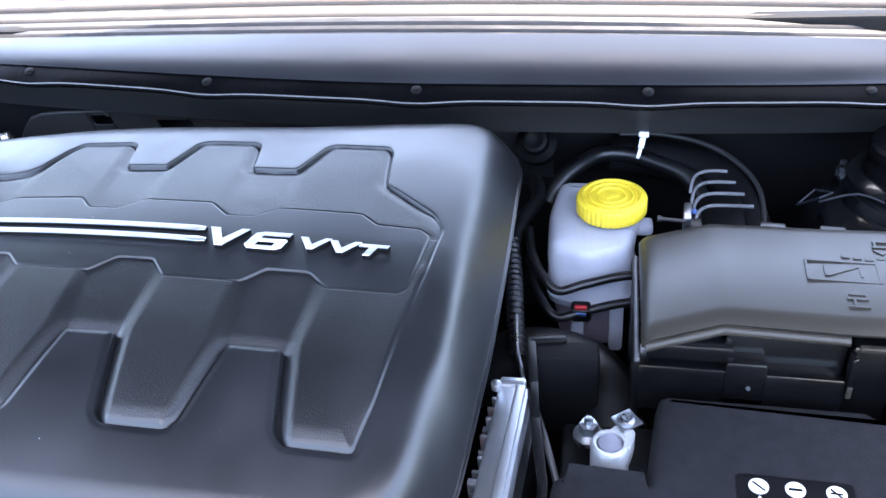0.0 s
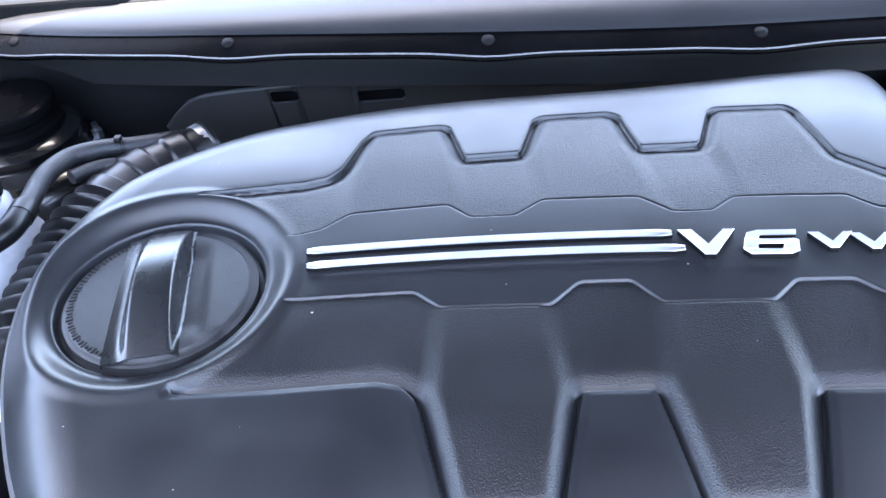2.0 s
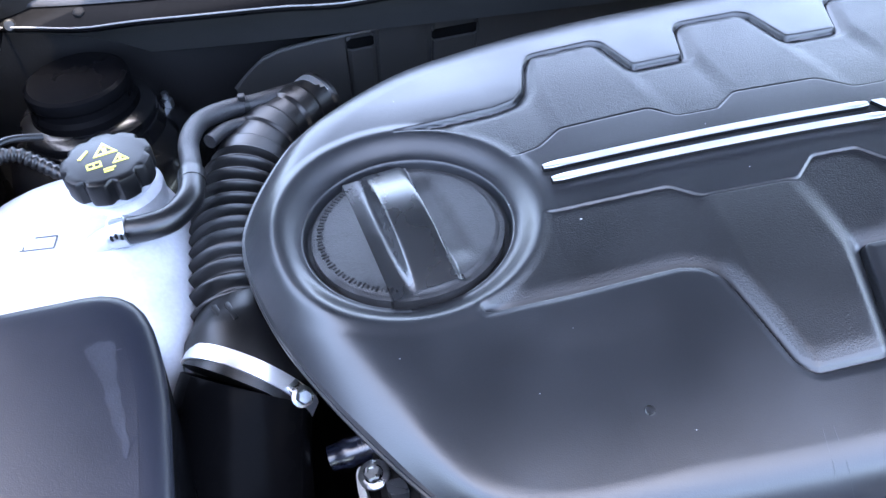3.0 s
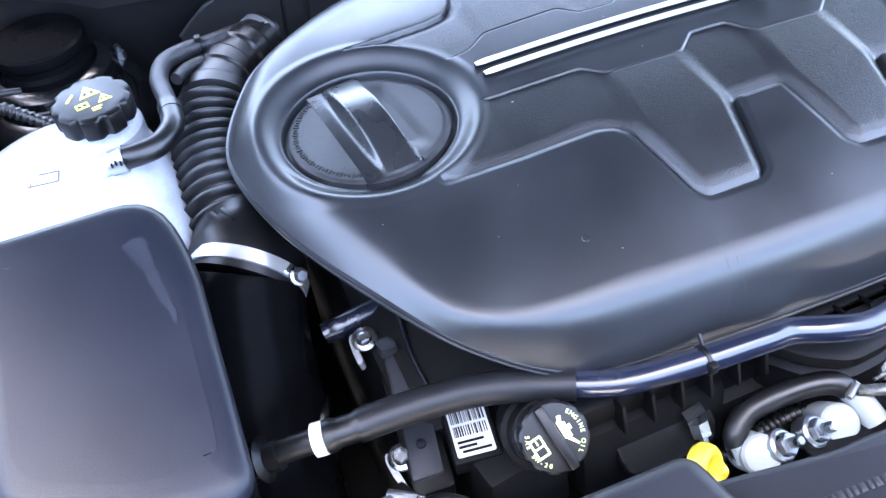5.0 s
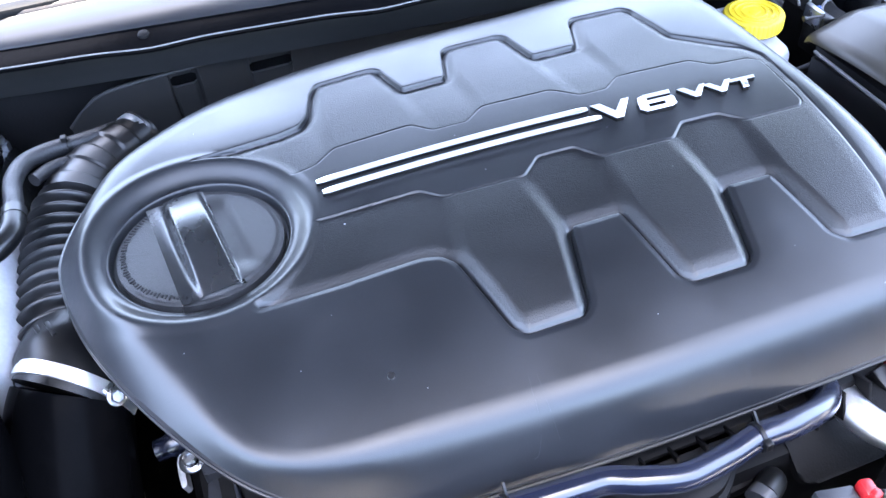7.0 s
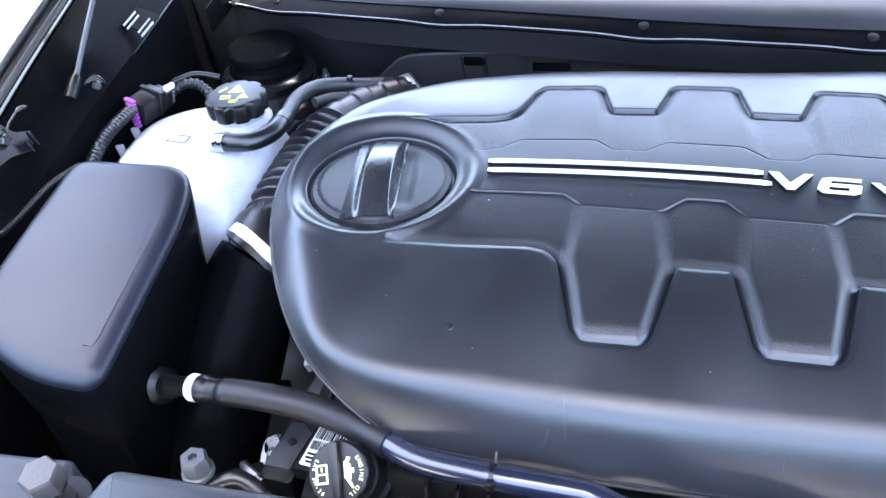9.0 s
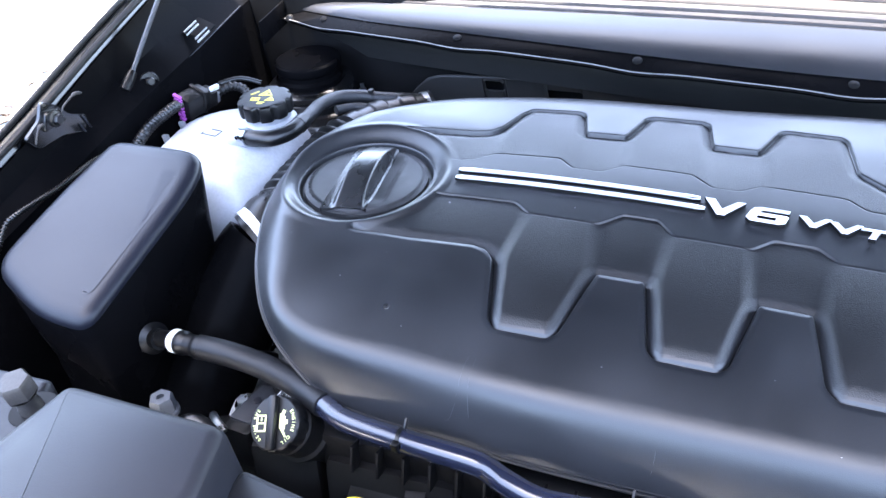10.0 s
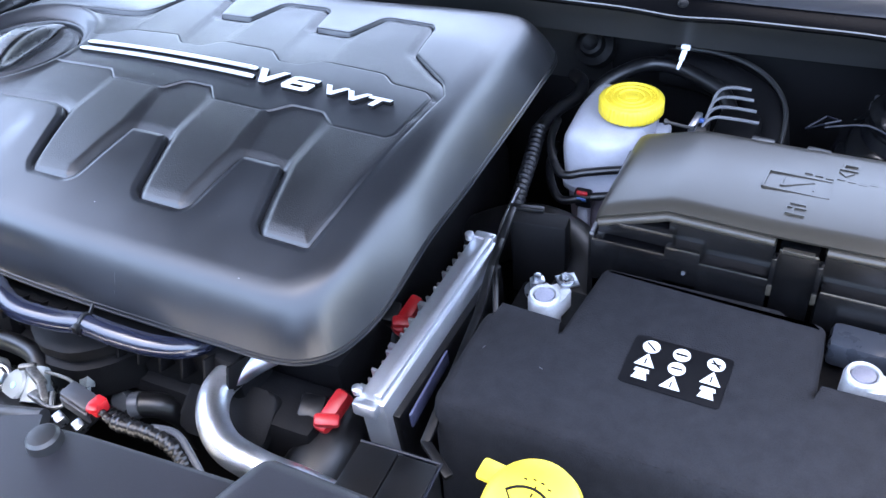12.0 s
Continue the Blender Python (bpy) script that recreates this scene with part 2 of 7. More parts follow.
def blob(bm, c, half, power=3.5, seg=28, ring=18):
    """A rounded block."""
    def sp(v, p):
        return math.copysign(abs(v) ** (2 / p), v)
    rows = []
    for i in range(ring + 1):
        f = -math.pi / 2 + math.pi * i / ring
        rows.append([bm.verts.new((c[0] + half[0] * sp(math.cos(f), power) * sp(math.cos(a), power),
                                   c[1] + half[1] * sp(math.cos(f), power) * sp(math.sin(a), power),
                                   c[2] + half[2] * sp(math.sin(f), power))) for a in (2 * math.pi * j / seg for j in range(seg))])
    for a, b in zip(rows, rows[1:]):
        for j in range(seg):
            bm.faces.new((a[j], a[(j + 1) % seg], b[(j + 1) % seg], b[j]))
    bmesh.ops.remove_doubles(bm, verts=bm.verts, dist=1e-5)


def lettering(text, size, m, depth=0.0004):
    """A bmesh of words in the built-in font, laid by m."""
    cu = bpy.data.curves.new("words", "FONT")
    cu.body, cu.size, cu.extrude, cu.align_x, cu.align_y = text, size, depth, "CENTER", "CENTER"
    tmp = bpy.data.objects.new("words", cu)
    scene.collection.objects.link(tmp)
    me = bpy.data.meshes.new_from_object(tmp.evaluated_get(bpy.context.evaluated_depsgraph_get()))
    bpy.data.objects.remove(tmp)
    bm = BM()
    bm.from_mesh(me)
    bpy.data.meshes.remove(me)
    bmesh.ops.transform(bm, matrix=m, verts=bm.verts)
    return bm

# ---- ground and car body ----
bm = BM()
bmesh.ops.create_grid(bm, x_segments=40, y_segments=40, size=60)
solo("ground", bm, M_GROUND, "plain pale concrete ground under the car", "ground", kind="structure")

# dry leaves on the ground beside the car
bm = BM()
rng = random.Random(5)
for _ in range(160):
    x, y = rng.gauss(-3.15, 0.22), rng.gauss(2.5, 0.4)
    r, a = rng.uniform(0.02, 0.055), rng.uniform(0, 6.28)
    c_, s_ = r * math.cos(a), r * math.sin(a)
    z_ = rng.uniform(0.004, 0.012)
    tips = [bm.verts.new(p) for p in ((x - c_, y - s_, 0.002), (x + 0.4 * s_, y - 0.4 * c_, z_), (x + c_, y + s_, 0.003), (x - 0.4 * s_, y + 0.4 * c_, z_ + 0.006))]
    bm.faces.new((tips[0], tips[1], tips[2]))
    bm.faces.new((tips[0], tips[2], tips[3]))
solo("fallen_leaves", bm, M_LEAF, "dry brown fallen leaves scattered on the ground", "leaves", kind="stuff")

CX = -0.256  # the car's middle


def bay_panel(name, poly, material, label, category, thick=0.004):
    """A sheet through rows of points, with thickness."""
    bm = BM()
    rows = [[bm.verts.new(p) for p in row] for row in poly]
    for a, b in zip(rows, rows[1:]):
        for j in range(len(a) - 1):
            bm.faces.new((a[j], a[j + 1], b[j + 1], b[j]))
    bmesh.ops.recalc_face_normals(bm, faces=bm.faces)
    bmesh.ops.solidify(bm, geom=bm.faces[:], thickness=thick)
    return solo(name, bm, material, label, category, kind="structure")


def sweep_rows(sections, ys, n=6):
    """Rows of points: each section (a list of x, z) at its y, smoothed along y."""
    out = []
    k = len(sections[0])
    lines = [glide([(s[i][0], y, s[i][1]) for s, y in zip(sections, ys)], n) for i in range(k)]
    return [list(row) for row in zip(*lines)]


# the fender's upper edge rises towards the windscreen
fend = [[(-1.10, 0.50), (-1.06, 0.85), (-1.015, 1.00), (-0.990, 1.070), (-0.980, 1.086), (-0.968, 1.090), (-0.960, 1.086), (-0.955, 1.070)],
        [(-1.11, 0.50), (-1.07, 0.88), (-1.022, 1.05), (-0.996, 1.115), (-0.985, 1.132), (-0.972, 1.136), (-0.963, 1.132), (-0.957, 1.116)],
        [(-1.13, 0.50), (-1.09, 0.92), (-1.045, 1.10), (-1.020, 1.165), (-1.009, 1.184), (-0.996, 1.188), (-0.987, 1.184), (-0.981, 1.168)],
        [(-1.16, 0.50), (-1.12, 0.98), (-1.085, 1.17), (-1.062, 1.235), (-1.051, 1.254), (-1.038, 1.258), (-1.029, 1.254), (-1.023, 1.238)]]
bay_panel("fender", sweep_rows(fend, (0.10, 0.44, 0.72, 1.15)), M_GLOSSBLACK, "dark glossy painted fender along the engine bay", "fender")
inner = [[(-0.956, 1.074), (-0.952, 1.050), (-0.932, 1.035), (-0.922, 0.95), (-0.912, 0.60)],
         [(-0.958, 1.120), (-0.952, 1.095), (-0.930, 1.078), (-0.922, 0.97), (-0.912, 0.60)],
         [(-0.982, 1.172), (-0.972, 1.130), (-0.943, 1.106), (-0.936, 0.98), (-0.922, 0.60)],
         [(-1.024, 1.242), (-1.000, 1.170), (-0.965, 1.135), (-0.950, 0.99), (-0.935, 0.60)]]
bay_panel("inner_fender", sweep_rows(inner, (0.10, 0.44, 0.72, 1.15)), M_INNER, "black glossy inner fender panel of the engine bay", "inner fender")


for k, (pts, r_) in enumerate((([(-0.958, 0.10, 1.086), (-0.960, 0.44, 1.131), (-0.983, 0.72, 1.182), (-1.024, 1.15, 1.251)], 0.0045), ([(-0.968, 0.10, 1.0925), (-0.972, 0.44, 1.1385), (-0.996, 0.72, 1.1905), (-1.038, 1.15, 1.2605)], 0.0035))):
    bm = BM()
    tube(bm, pts, r_, 10, 12)
    solo("weatherstrip", bm, M_SLEEVE, "black rubber weatherstrip along the fender edge", "weatherstrip", "weatherstrips", kind="structure")
bm = BM()
tube(bm, [(-0.952, 0.95, 1.125), (-0.944, 0.80, 1.112), (-0.9425, 0.70, 1.1045), (-0.934, 0.58, 1.092), (-0.9295, 0.45, 1.080)], 0.0011, 8, 10)
solo("panel_seam", bm, M_BOX, "fine raised seam along the inner fender", "seam", kind="structure")


def mirrored(sections):
    return [[(2 * CX - x + 0.05, z - 0.06) for x, z in s] for s in sections]


bay_panel("fender", sweep_rows(mirrored(fend), (0.10, 0.44, 0.72, 1.15)), M_GLOSSBLACK, "dark glossy painted fender along the engine bay", "fender")
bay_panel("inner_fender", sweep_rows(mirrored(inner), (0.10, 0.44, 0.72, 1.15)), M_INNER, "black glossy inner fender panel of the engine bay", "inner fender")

# the bonnet stands open over the engine
LIFT = radians(43.5)


def bonnet_at(u, v, off=0.0):
    """u across, -1 to 1; v from the rear edge to the tip, 0 to 1; off below the sheet."""
    along = -0.045 + 1.23 * v * (1 - 0.05 * u * u)
    y, z = 0.945 - along * math.cos(LIFT), 1.338 + along * math.sin(LIFT)
    sag = 0.035 * u * u + 0.05 * v ** 3 + off
    return (CX + 0.80 * u * (1 - 0.04 * v), y - sag * math.sin(LIFT) * 0.6, z - sag * math.cos(LIFT))


bonnet = thing("bonnet", (CX, 0.93, 1.32), "open black bonnet with a dark felt pad underneath", "bonnet")
for name, mt, uu, vv, off, say in (("outer_skin", M_GLOSSBLACK, 1.0, (0.0, 1.0), 0.0, ""), ("inner_frame", M_GLOSSBLACK, 0.99, (0.005, 0.995), 0.018, ""), ("felt_pad", M_FELT, 0.86, (0.07, 0.90), 0.026, "dark felt insulation pad")):
    bm = BM()
    rows = [[bm.verts.new(bonnet_at(uu * (-1 + 2 * i / 24), vv[0] + (vv[1] - vv[0]) * j / 16, off)) for i in range(25)] for j in range(17)]
    for a, b in zip(rows, rows[1:]):
        for j in range(24):
            bm.faces.new((a[j], a[j + 1], b[j + 1], b[j]))
    bmesh.ops.solidify(bm, geom=bm.faces[:], thickness=0.003)
    part(name, bm, mt, bonnet, say)

# firewall and bay floor
bm = BM()
box(bm, (CX, 0.985, 0.83), (1.40, 0.02, 0.62), 0.004)
solo("firewall", bm, M_MATTE, "black firewall panel under the cowl", "firewall", kind="structure")
bm = BM()
box(bm, (CX, 0.50, 0.55), (1.42, 1.0, 0.02), 0.004)
solo("undertray", bm, M_MATTE, "black undertray at the bottom of the engine bay", "undertray", kind="structure")
bm = BM()
box(bm, (CX, 0.10, 0.75), (1.42, 0.03, 0.42), 0.004)
solo("radiator", bm, M_MATTE, "black radiator behind the front panel", "radiator", kind="structure")


# ---- cowl ----
def cowl_y(x):
    u = x + 0.15
    return 0.832 + 0.17 * u ** 2 + 0.15 * u ** 4


def cowl_z(x):
    """Height of the lip's line, which climbs towards the coolant tank's side."""
    t = max(0.0, min(1.0, (-0.10 - x) / 0.55))
    return 1.118 - 0.075 * (x - CX) ** 2 + 0.0145 * t * t * (3 - 2 * t)


def lip_wave(x):
    u = ((x + 0.128) / 0.2295 + 0.5) % 1.0 - 0.5
    return 0.0045 * (0.25 + 0.6 * math.exp(-(u / 0.16) ** 2))


cowl = thing("cowl_panel", (CX, 0.95, 1.0), "grey plastic cowl panel below the windscreen with push clips", "cowl panel")
xs = [-0.893 + 1.327 * i / 120 for i in range(121)]
bm = BM()
rows = []
for f, dz in ((0.0, 0.009), (0.05, 0.013), (0.35, 0.024), (0.65, 0.031), (1.0, 0.036), (1.02, 0.028)):
    rows.append([bm.verts.new((x, (cowl_y(x) + 0.017) * (1 - f) + (cowl_y(x) * 0.6 + 0.426) * f, cowl_z(x) * (1 - f) + (1.1135 - 0.075 * (x - CX) ** 2) * f + dz)) for x in xs])
for a, b in zip(rows, rows[1:]):
    for j in range(120):
        bm.faces.new((a[j], a[j + 1], b[j + 1], b[j]))
part("panel", bm, M_COWL, cowl)
bm = BM()
rows = []
for dy, dz, w in ((0.022, 0.0125, 0), (0.020, 0.0085, 0), (0.012, 0.0060, 0.2), (0.004, 0.0045, 0.8), (-0.002, 0.0020, 1), (-0.003, -0.002, 1), (0.001, -0.006, 1)):
    rows.append([bm.verts.new((x, cowl_y(x) + dy - 0.003 * w * lip_wave(x) / 0.0045, cowl_z(x) + dz - w * lip_wave(x))) for x in xs])
for a, b in zip(rows, rows[1:]):
    for j in range(120):
        bm.faces.new((a[j], a[j + 1], b[j + 1], b[j]))
part("lip", bm, M_INNER, cowl, "black rubber lip along the cowl's front edge")
# hair-thin pale tube that draws the lip's front edge lighter
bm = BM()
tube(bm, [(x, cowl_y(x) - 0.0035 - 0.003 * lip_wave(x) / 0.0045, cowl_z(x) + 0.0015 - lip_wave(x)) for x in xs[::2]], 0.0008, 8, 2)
part("edge_line", bm, M_PALE_EDGE, cowl, "thin pale line along the lip's edge")
bm = BM()
rows = []
for dy, z in ((0.0, 1.106), (0.030, 1.082), (0.046, 1.060), (0.056, 1.040), (0.068, 1.036), (0.100, 1.040)):
    rows.append([bm.verts.new((x, cowl_y(x) + dy, z - 1.106 + cowl_z(x) - 0.006 + (1.106 - z) * 0.1)) for x in xs])
for a, b in zip(rows, rows[1:]):
    for j in range(120):
        bm.faces.new((a[j], a[j + 1], b[j + 1], b[j]))
part("apron", bm, M_APRON, cowl, "black plastic apron under the cowl's lip")
for x in (-0.815, -0.588, -0.357, -0.128, 0.102, 0.315):
    bm = BM()
    m = Matrix.Translation((x, cowl_y(x) + 0.010, cowl_z(x) + 0.005)) @ pose(0, 0, 0, 15)
    lathe(bm, [(0, 0.0025), (0.004, 0.0022), (0.0055, 0.001), (0.006, -0.001)], m, 16)
    part("push_clip", bm, M_MATTE, cowl)
bm = BM()
box(bm, (-0.8945, 0.952, cowl_z(-0.89) + 0.006), (0.003, 0.095, 0.034), 0.001, (4, 0, 0))
part("end_plate", bm, M_INNER, cowl, "black end plate of the cowl")
bm = BM()
lathe(bm, [(0, 0.003), (0.0045, 0.0026), (0.006, 0.001), (0.0065, -0.002)], towards((-0.882, cowl_y(-0.882) - 0.002, cowl_z(-0.882) + 0.001), (-0.86, 0.6, 1.30)), 16)
part("push_clip", bm, M_BLACK, cowl, "dark end fastener")


# bulkhead panel behind the engine, with two slots through it
def bulkhead_top(x):
    return 1.049 - 0.036 * max(0.0, (-0.640 - x) / 0.056) ** 2.0 - 0.055 * max(0.0, x + 0.50) ** 2 - 0.30 * min(0.0, x + 0.50) ** 2


SLOTS = ((-0.5790, -0.5505, 1.0255, 1.0435), (-0.4905, -0.4415, 1.0185, 1.0360))
cuts = sorted({-0.697 + 0.697 * i / 60 for i in range(61)} | {c for a, b, _, _ in SLOTS for c in (a, a + 0.004, b - 0.004, b)})
bm = BM()
for a, b in zip(cuts, cuts[1:]):
    m_ = (a + b) / 2
    hole = next((q for q in SLOTS if q[0] < m_ < q[1]), None)
    spans = [((0.93, 0.93), (bulkhead_top(a), bulkhead_top(b)))]
    if hole:
        ra, rb = (0.003 if min(abs(c - hole[0]), abs(c - hole[1])) < 1e-6 else 0.0 for c in (a, b))
        spans = [((0.93, 0.93), (hole[2] + ra, hole[2] + rb)), ((hole[3] - ra, hole[3] - rb), (bulkhead_top(a), bulkhead_top(b)))]
    for lo, hi in spans:
        q = [bm.verts.new((x, 0.940 + 0.35 * (1.05 - z), z)) for x, z in ((a, lo[0]), (b, lo[1]), (b, hi[1]), (a, hi[0]))]
        bm.faces.new(q)
bmesh.ops.remove_doubles(bm, verts=bm.verts, dist=0.00005)
bmesh.ops.recalc_face_normals(bm, faces=bm.faces)
bmesh.ops.solidify(bm, geom=bm.faces[:], thickness=0.003)
solo("bulkhead_panel", bm, M_APRON, "black pressed bulkhead panel with two slots behind the engine", "bulkhead panel", kind="structure")
bm = BM()
tube(bm, [(x, 0.9395 + 0.35 * (1.05 - bulkhead_top(x)), bulkhead_top(x)) for x in cuts[::3]], 0.0022, 8, 2)
solo("bulkhead_edge", bm, M_APRON, "rolled black upper edge of the bulkhead panel", "panel edge", kind="structure")
# ribbed strip below the windscreen
vent = thing("windscreen_moulding", (CX, 1.05, 1.14), "pale grey ribbed moulding at the foot of the windscreen", "moulding")
dy, h = 0.088, 0.0045
for wid, mt in ((0.003, M_BROWN), (0.0075, M_STRIPE), (0.0022, M_BROWN), (0.009, M_STRIPE), (0.0022, M_BROWN), (0.012, M_STRIPE), (0.003, M_BROWN), (0.020, M_STRIPE), (0.003, M_BROWN), (0.026, M_STRIPE), (0.004, M_BROWN), (0.033, M_STRIPE), (0.004, M_BROWN), (0.06, M_STRIPE)):
    bm = BM()
    rows = []
    for ddy, dz in ((0, -0.004), (0.0005, 0.0), (wid * 0.5, 0.002), (wid, 0.0035), (wid + 0.001, -0.004)):
        rows.append([bm.verts.new((x, cowl_y(x) * 0.6 + 0.335 + dy + ddy, 1.139 + h + dz - 0.075 * (x - CX) ** 2)) for x in xs[::3]])
    for a, b in zip(rows, rows[1:]):
        for j in range(len(a) - 1):
            bm.faces.new((a[j], a[j + 1], b[j + 1], b[j]))
    dy, h = dy + wid + 0.0008, h + wid * 0.26 + (0.0010 if mt is M_STRIPE else -0.0004)
    part("rib" if mt is M_STRIPE else "seal", bm, mt, vent, "pale grey rib" if mt is M_STRIPE else "thin dark brown seal")

# ---- engine cover ----
def to_poly(P, X, Y):
    """Signed distance to a polygon, less than 0 inside."""
    P = np.asarray(P, float)
    best, inside = np.full(X.shape, 1e9), np.zeros(X.shape, bool)
    for (ax, ay), (bx, by) in zip(P, np.roll(P, -1, 0)):
        ex, ey = bx - ax, by - ay
        t = np.clip(((X - ax) * ex + (Y - ay) * ey) / (ex * ex + ey * ey + 1e-12), 0, 1)
        best = np.minimum(best, (X - ax - t * ex) ** 2 + (Y - ay - t * ey) ** 2)
        cross = (ay > Y) != (by > Y)
        inside ^= cross & (X < ex * (Y - ay) / (ey if abs(ey) > 1e-12 else 1e-12) + ax)
    d = np.sqrt(best)
    return np.where(inside, -d, d)


def ease(a, b, v):
    t = np.clip((v - a) / (b - a), 0, 1)
    return t * t * (3 - 2 * t)


OUTLINE = [(-0.054, 0.352), (-0.085, 0.338), (-0.15, 0.337), (-0.25, 0.337), (-0.35, 0.339), (-0.47, 0.347), (-0.532, 0.357), (-0.580, 0.378), (-0.613, 0.406), (-0.646, 0.456),
           (-0.675, 0.518), (-0.691, 0.570), (-0.698, 0.620), (-0.692, 0.655), (-0.673, 0.698), (-0.646, 0.740), (-0.592, 0.796), (-0.53, 0.826), (-0.42, 0.843), (-0.25, 0.845),
           (-0.11, 0.842), (-0.046, 0.838), (-0.022, 0.811), (-0.0185, 0.742), (-0.0170, 0.60), (-0.0180, 0.50), (-0.0250, 0.425), (-0.036, 0.383)]
OUTLINE = [(v.x, v.y) for v in glide([(x, y, 0) for x, y in OUTLINE], 6, True)]
# the sunken field with its crenellated ends
FIELD = [(-0.578, 0.680), (-0.500, 0.685), (-0.482, 0.689), (-0.472, 0.700), (-0.461, 0.733), (-0.452, 0.747), (-0.399, 0.749), (-0.392, 0.744), (-0.382, 0.702),
         (-0.341, 0.702), (-0.328, 0.746), (-0.321, 0.751), (-0.269, 0.750), (-0.262, 0.744), (-0.254, 0.699), (-0.211, 0.698), (-0.195, 0.742), (-0.189, 0.747),
         (-0.136, 0.745), (-0.130, 0.736), (-0.122, 0.677), (-0.073, 0.635), (-0.062, 0.615), (-0.066, 0.56), (-0.079, 0.44), (-0.086, 0.404), (-0.132, 0.405),
         (-0.141, 0.414), (-0.153, 0.476), (-0.194, 0.477), (-0.209, 0.416), (-0.217, 0.409), (-0.262, 0.410), (-0.270, 0.418), (-0.283, 0.482), (-0.324, 0.483),
         (-0.341, 0.419), (-0.349, 0.412), (-0.392, 0.413), (-0.400, 0.422), (-0.415, 0.484), (-0.424, 0.494), (-0.438, 0.498), (-0.56, 0.499)]
BADGE = [(-0.515, 0.6238), (-0.482, 0.6298), (-0.463, 0.6433), (-0.395, 0.6430), (-0.380, 0.6274), (-0.350, 0.6254), (-0.331, 0.6401), (-0.267, 0.6364), (-0.247, 0.6182),
         (-0.222, 0.6175), (-0.205, 0.6309), (-0.132, 0.6285), (-0.116, 0.6143), (-0.080, 0.6124), (-0.071, 0.6044), (-0.076, 0.5403), (-0.082, 0.5335), (-0.136, 0.5334),
         (-0.154, 0.5494), (-0.188, 0.5502), (-0.205, 0.5349), (-0.269, 0.5371), (-0.285, 0.5561), (-0.316, 0.5574), (-0.335, 0.5407), (-0.401, 0.5450), (-0.417, 0.5596),
         (-0.530, 0.5651)]
RUNNERS = [[(-0.408, 0.575), (-0.332, 0.575), (-0.323, 0.483), (-0.338, 0.400), (-0.402, 0.400), (-0.416, 0.484)],
           [(-0.278, 0.575), (-0.200, 0.575), (-0.193, 0.477), (-0.207, 0.397), (-0.270, 0.397), (-0.284, 0.482)],
           [(-0.147, 0.575), (-0.050, 0.575), (-0.055, 0.48), (-0.070, 0.390), (-0.140, 0.392), (-0.154, 0.476)],
           [(-0.474, 0.700), (-0.462, 0.765), (-0.392, 0.765), (-0.381, 0.702), (-0.372, 0.620), (-0.474, 0.620)],
           [(-0.342, 0.702), (-0.327, 0.765), (-0.262, 0.765), (-0.252, 0.699), (-0.240, 0.615), (-0.338, 0.615)],
           [(-0.212, 0.698), (-0.195, 0.762), (-0.128, 0.762), (-0.110, 0.680), (-0.060, 0.640), (-0.060, 0.600), (-0.205, 0.610)]]
HUB = (-0.587, 0.590)


def crown(x, y):
    """The cover's broad arch, fullest behind the badge."""
    bow = (0.08 + 0.07 * ease(0.40, 0.58, y)) * (np.maximum(x, -0.50) + 0.28) ** 2 * (1 - 0.6 * ease(0.62, 0.72, y))
    back = 0.5 * (y - 0.638 + np.sqrt((y - 0.638) ** 2 + 0.0004))
    return 1.1157 - 0.77 * np.maximum(0, 0.60 - y) ** 2 - 0.042 * back - bow - 0.5 * np.maximum(0, x + 0.13) ** 2 * ease(0.62, 0.75, y)


STEP = 0.0008
gx, gy = np.arange(-0.712, -0.010, STEP), np.arange(0.327, 0.857, STEP)
X, Y = np.meshgrid(gx, gy)
edge = -to_poly(OUTLINE, X, Y)
keep = edge > -STEP * 0.99
# pull the outermost row onto the outline
g1, g0 = np.gradient(edge, STEP)
fix = (edge < 0) & keep
X2, Y2 = X - np.where(fix, edge * g0, 0), Y - np.where(fix, edge * g1, 0)
d = np.maximum(edge, 0)


def softened(a, n):
    """The field averaged over a square of 2n + 1 cells, twice."""
    for _ in range(2):
        for axis in (0, 1):
            pad = [(0, 0), (0, 0)]
            pad[axis] = (n + 1, n)
            c = np.cumsum(np.pad(a, pad, mode="reflect", reflect_type="odd"), axis)
            a = (np.take(c, range(2 * n + 1, c.shape[axis]), axis) - np.take(c, range(0, c.shape[axis] - 2 * n - 1), axis)) / (2 * n + 1)
    return a


# round the crease that the corners would send inwards
soft_w = ease(0.004, 0.022, edge)
d = d * (1 - soft_w) + np.maximum(softened(edge, 16), 0) * soft_w
left, rear, front = ease(-0.44, -0.62, X), ease(0.70, 0.80, Y), ease(0.46, 0.38, Y)
side = ease(-0.50, -0.655, X)
flank = ease(-0.13, -0.045, X) * ease(0.36, 0.50, Y)
wide = 0.047 - 0.018 * front - 0.013 * ease(-0.47, -0.60, X) * ease(0.52, 0.42, Y) - 0.009 * flank - 0.008 * side * (1 - rear) + rear * (0.022 - 0.020 * ease(-0.26, -0.10, X))
hem = 1.020 + 0.056 * side + 0.020 * rear * (1 - side) * (1 - flank) + 0.034 * flank
z = crown(X, Y)
field, badge = to_poly(rounded(FIELD, 0.004, 3), X, Y), to_poly(rounded(BADGE, 0.003, 3), X, Y)
run = np.zeros(X.shape)
for P in RUNNERS:
    run = np.maximum(run, ease(0.0, 0.017, -to_poly(rounded(P, 0.006, 3), X, Y)))
hub = np.hypot(X - HUB[0], Y - HUB[1])
away = ease(0.088, 0.096, hub)
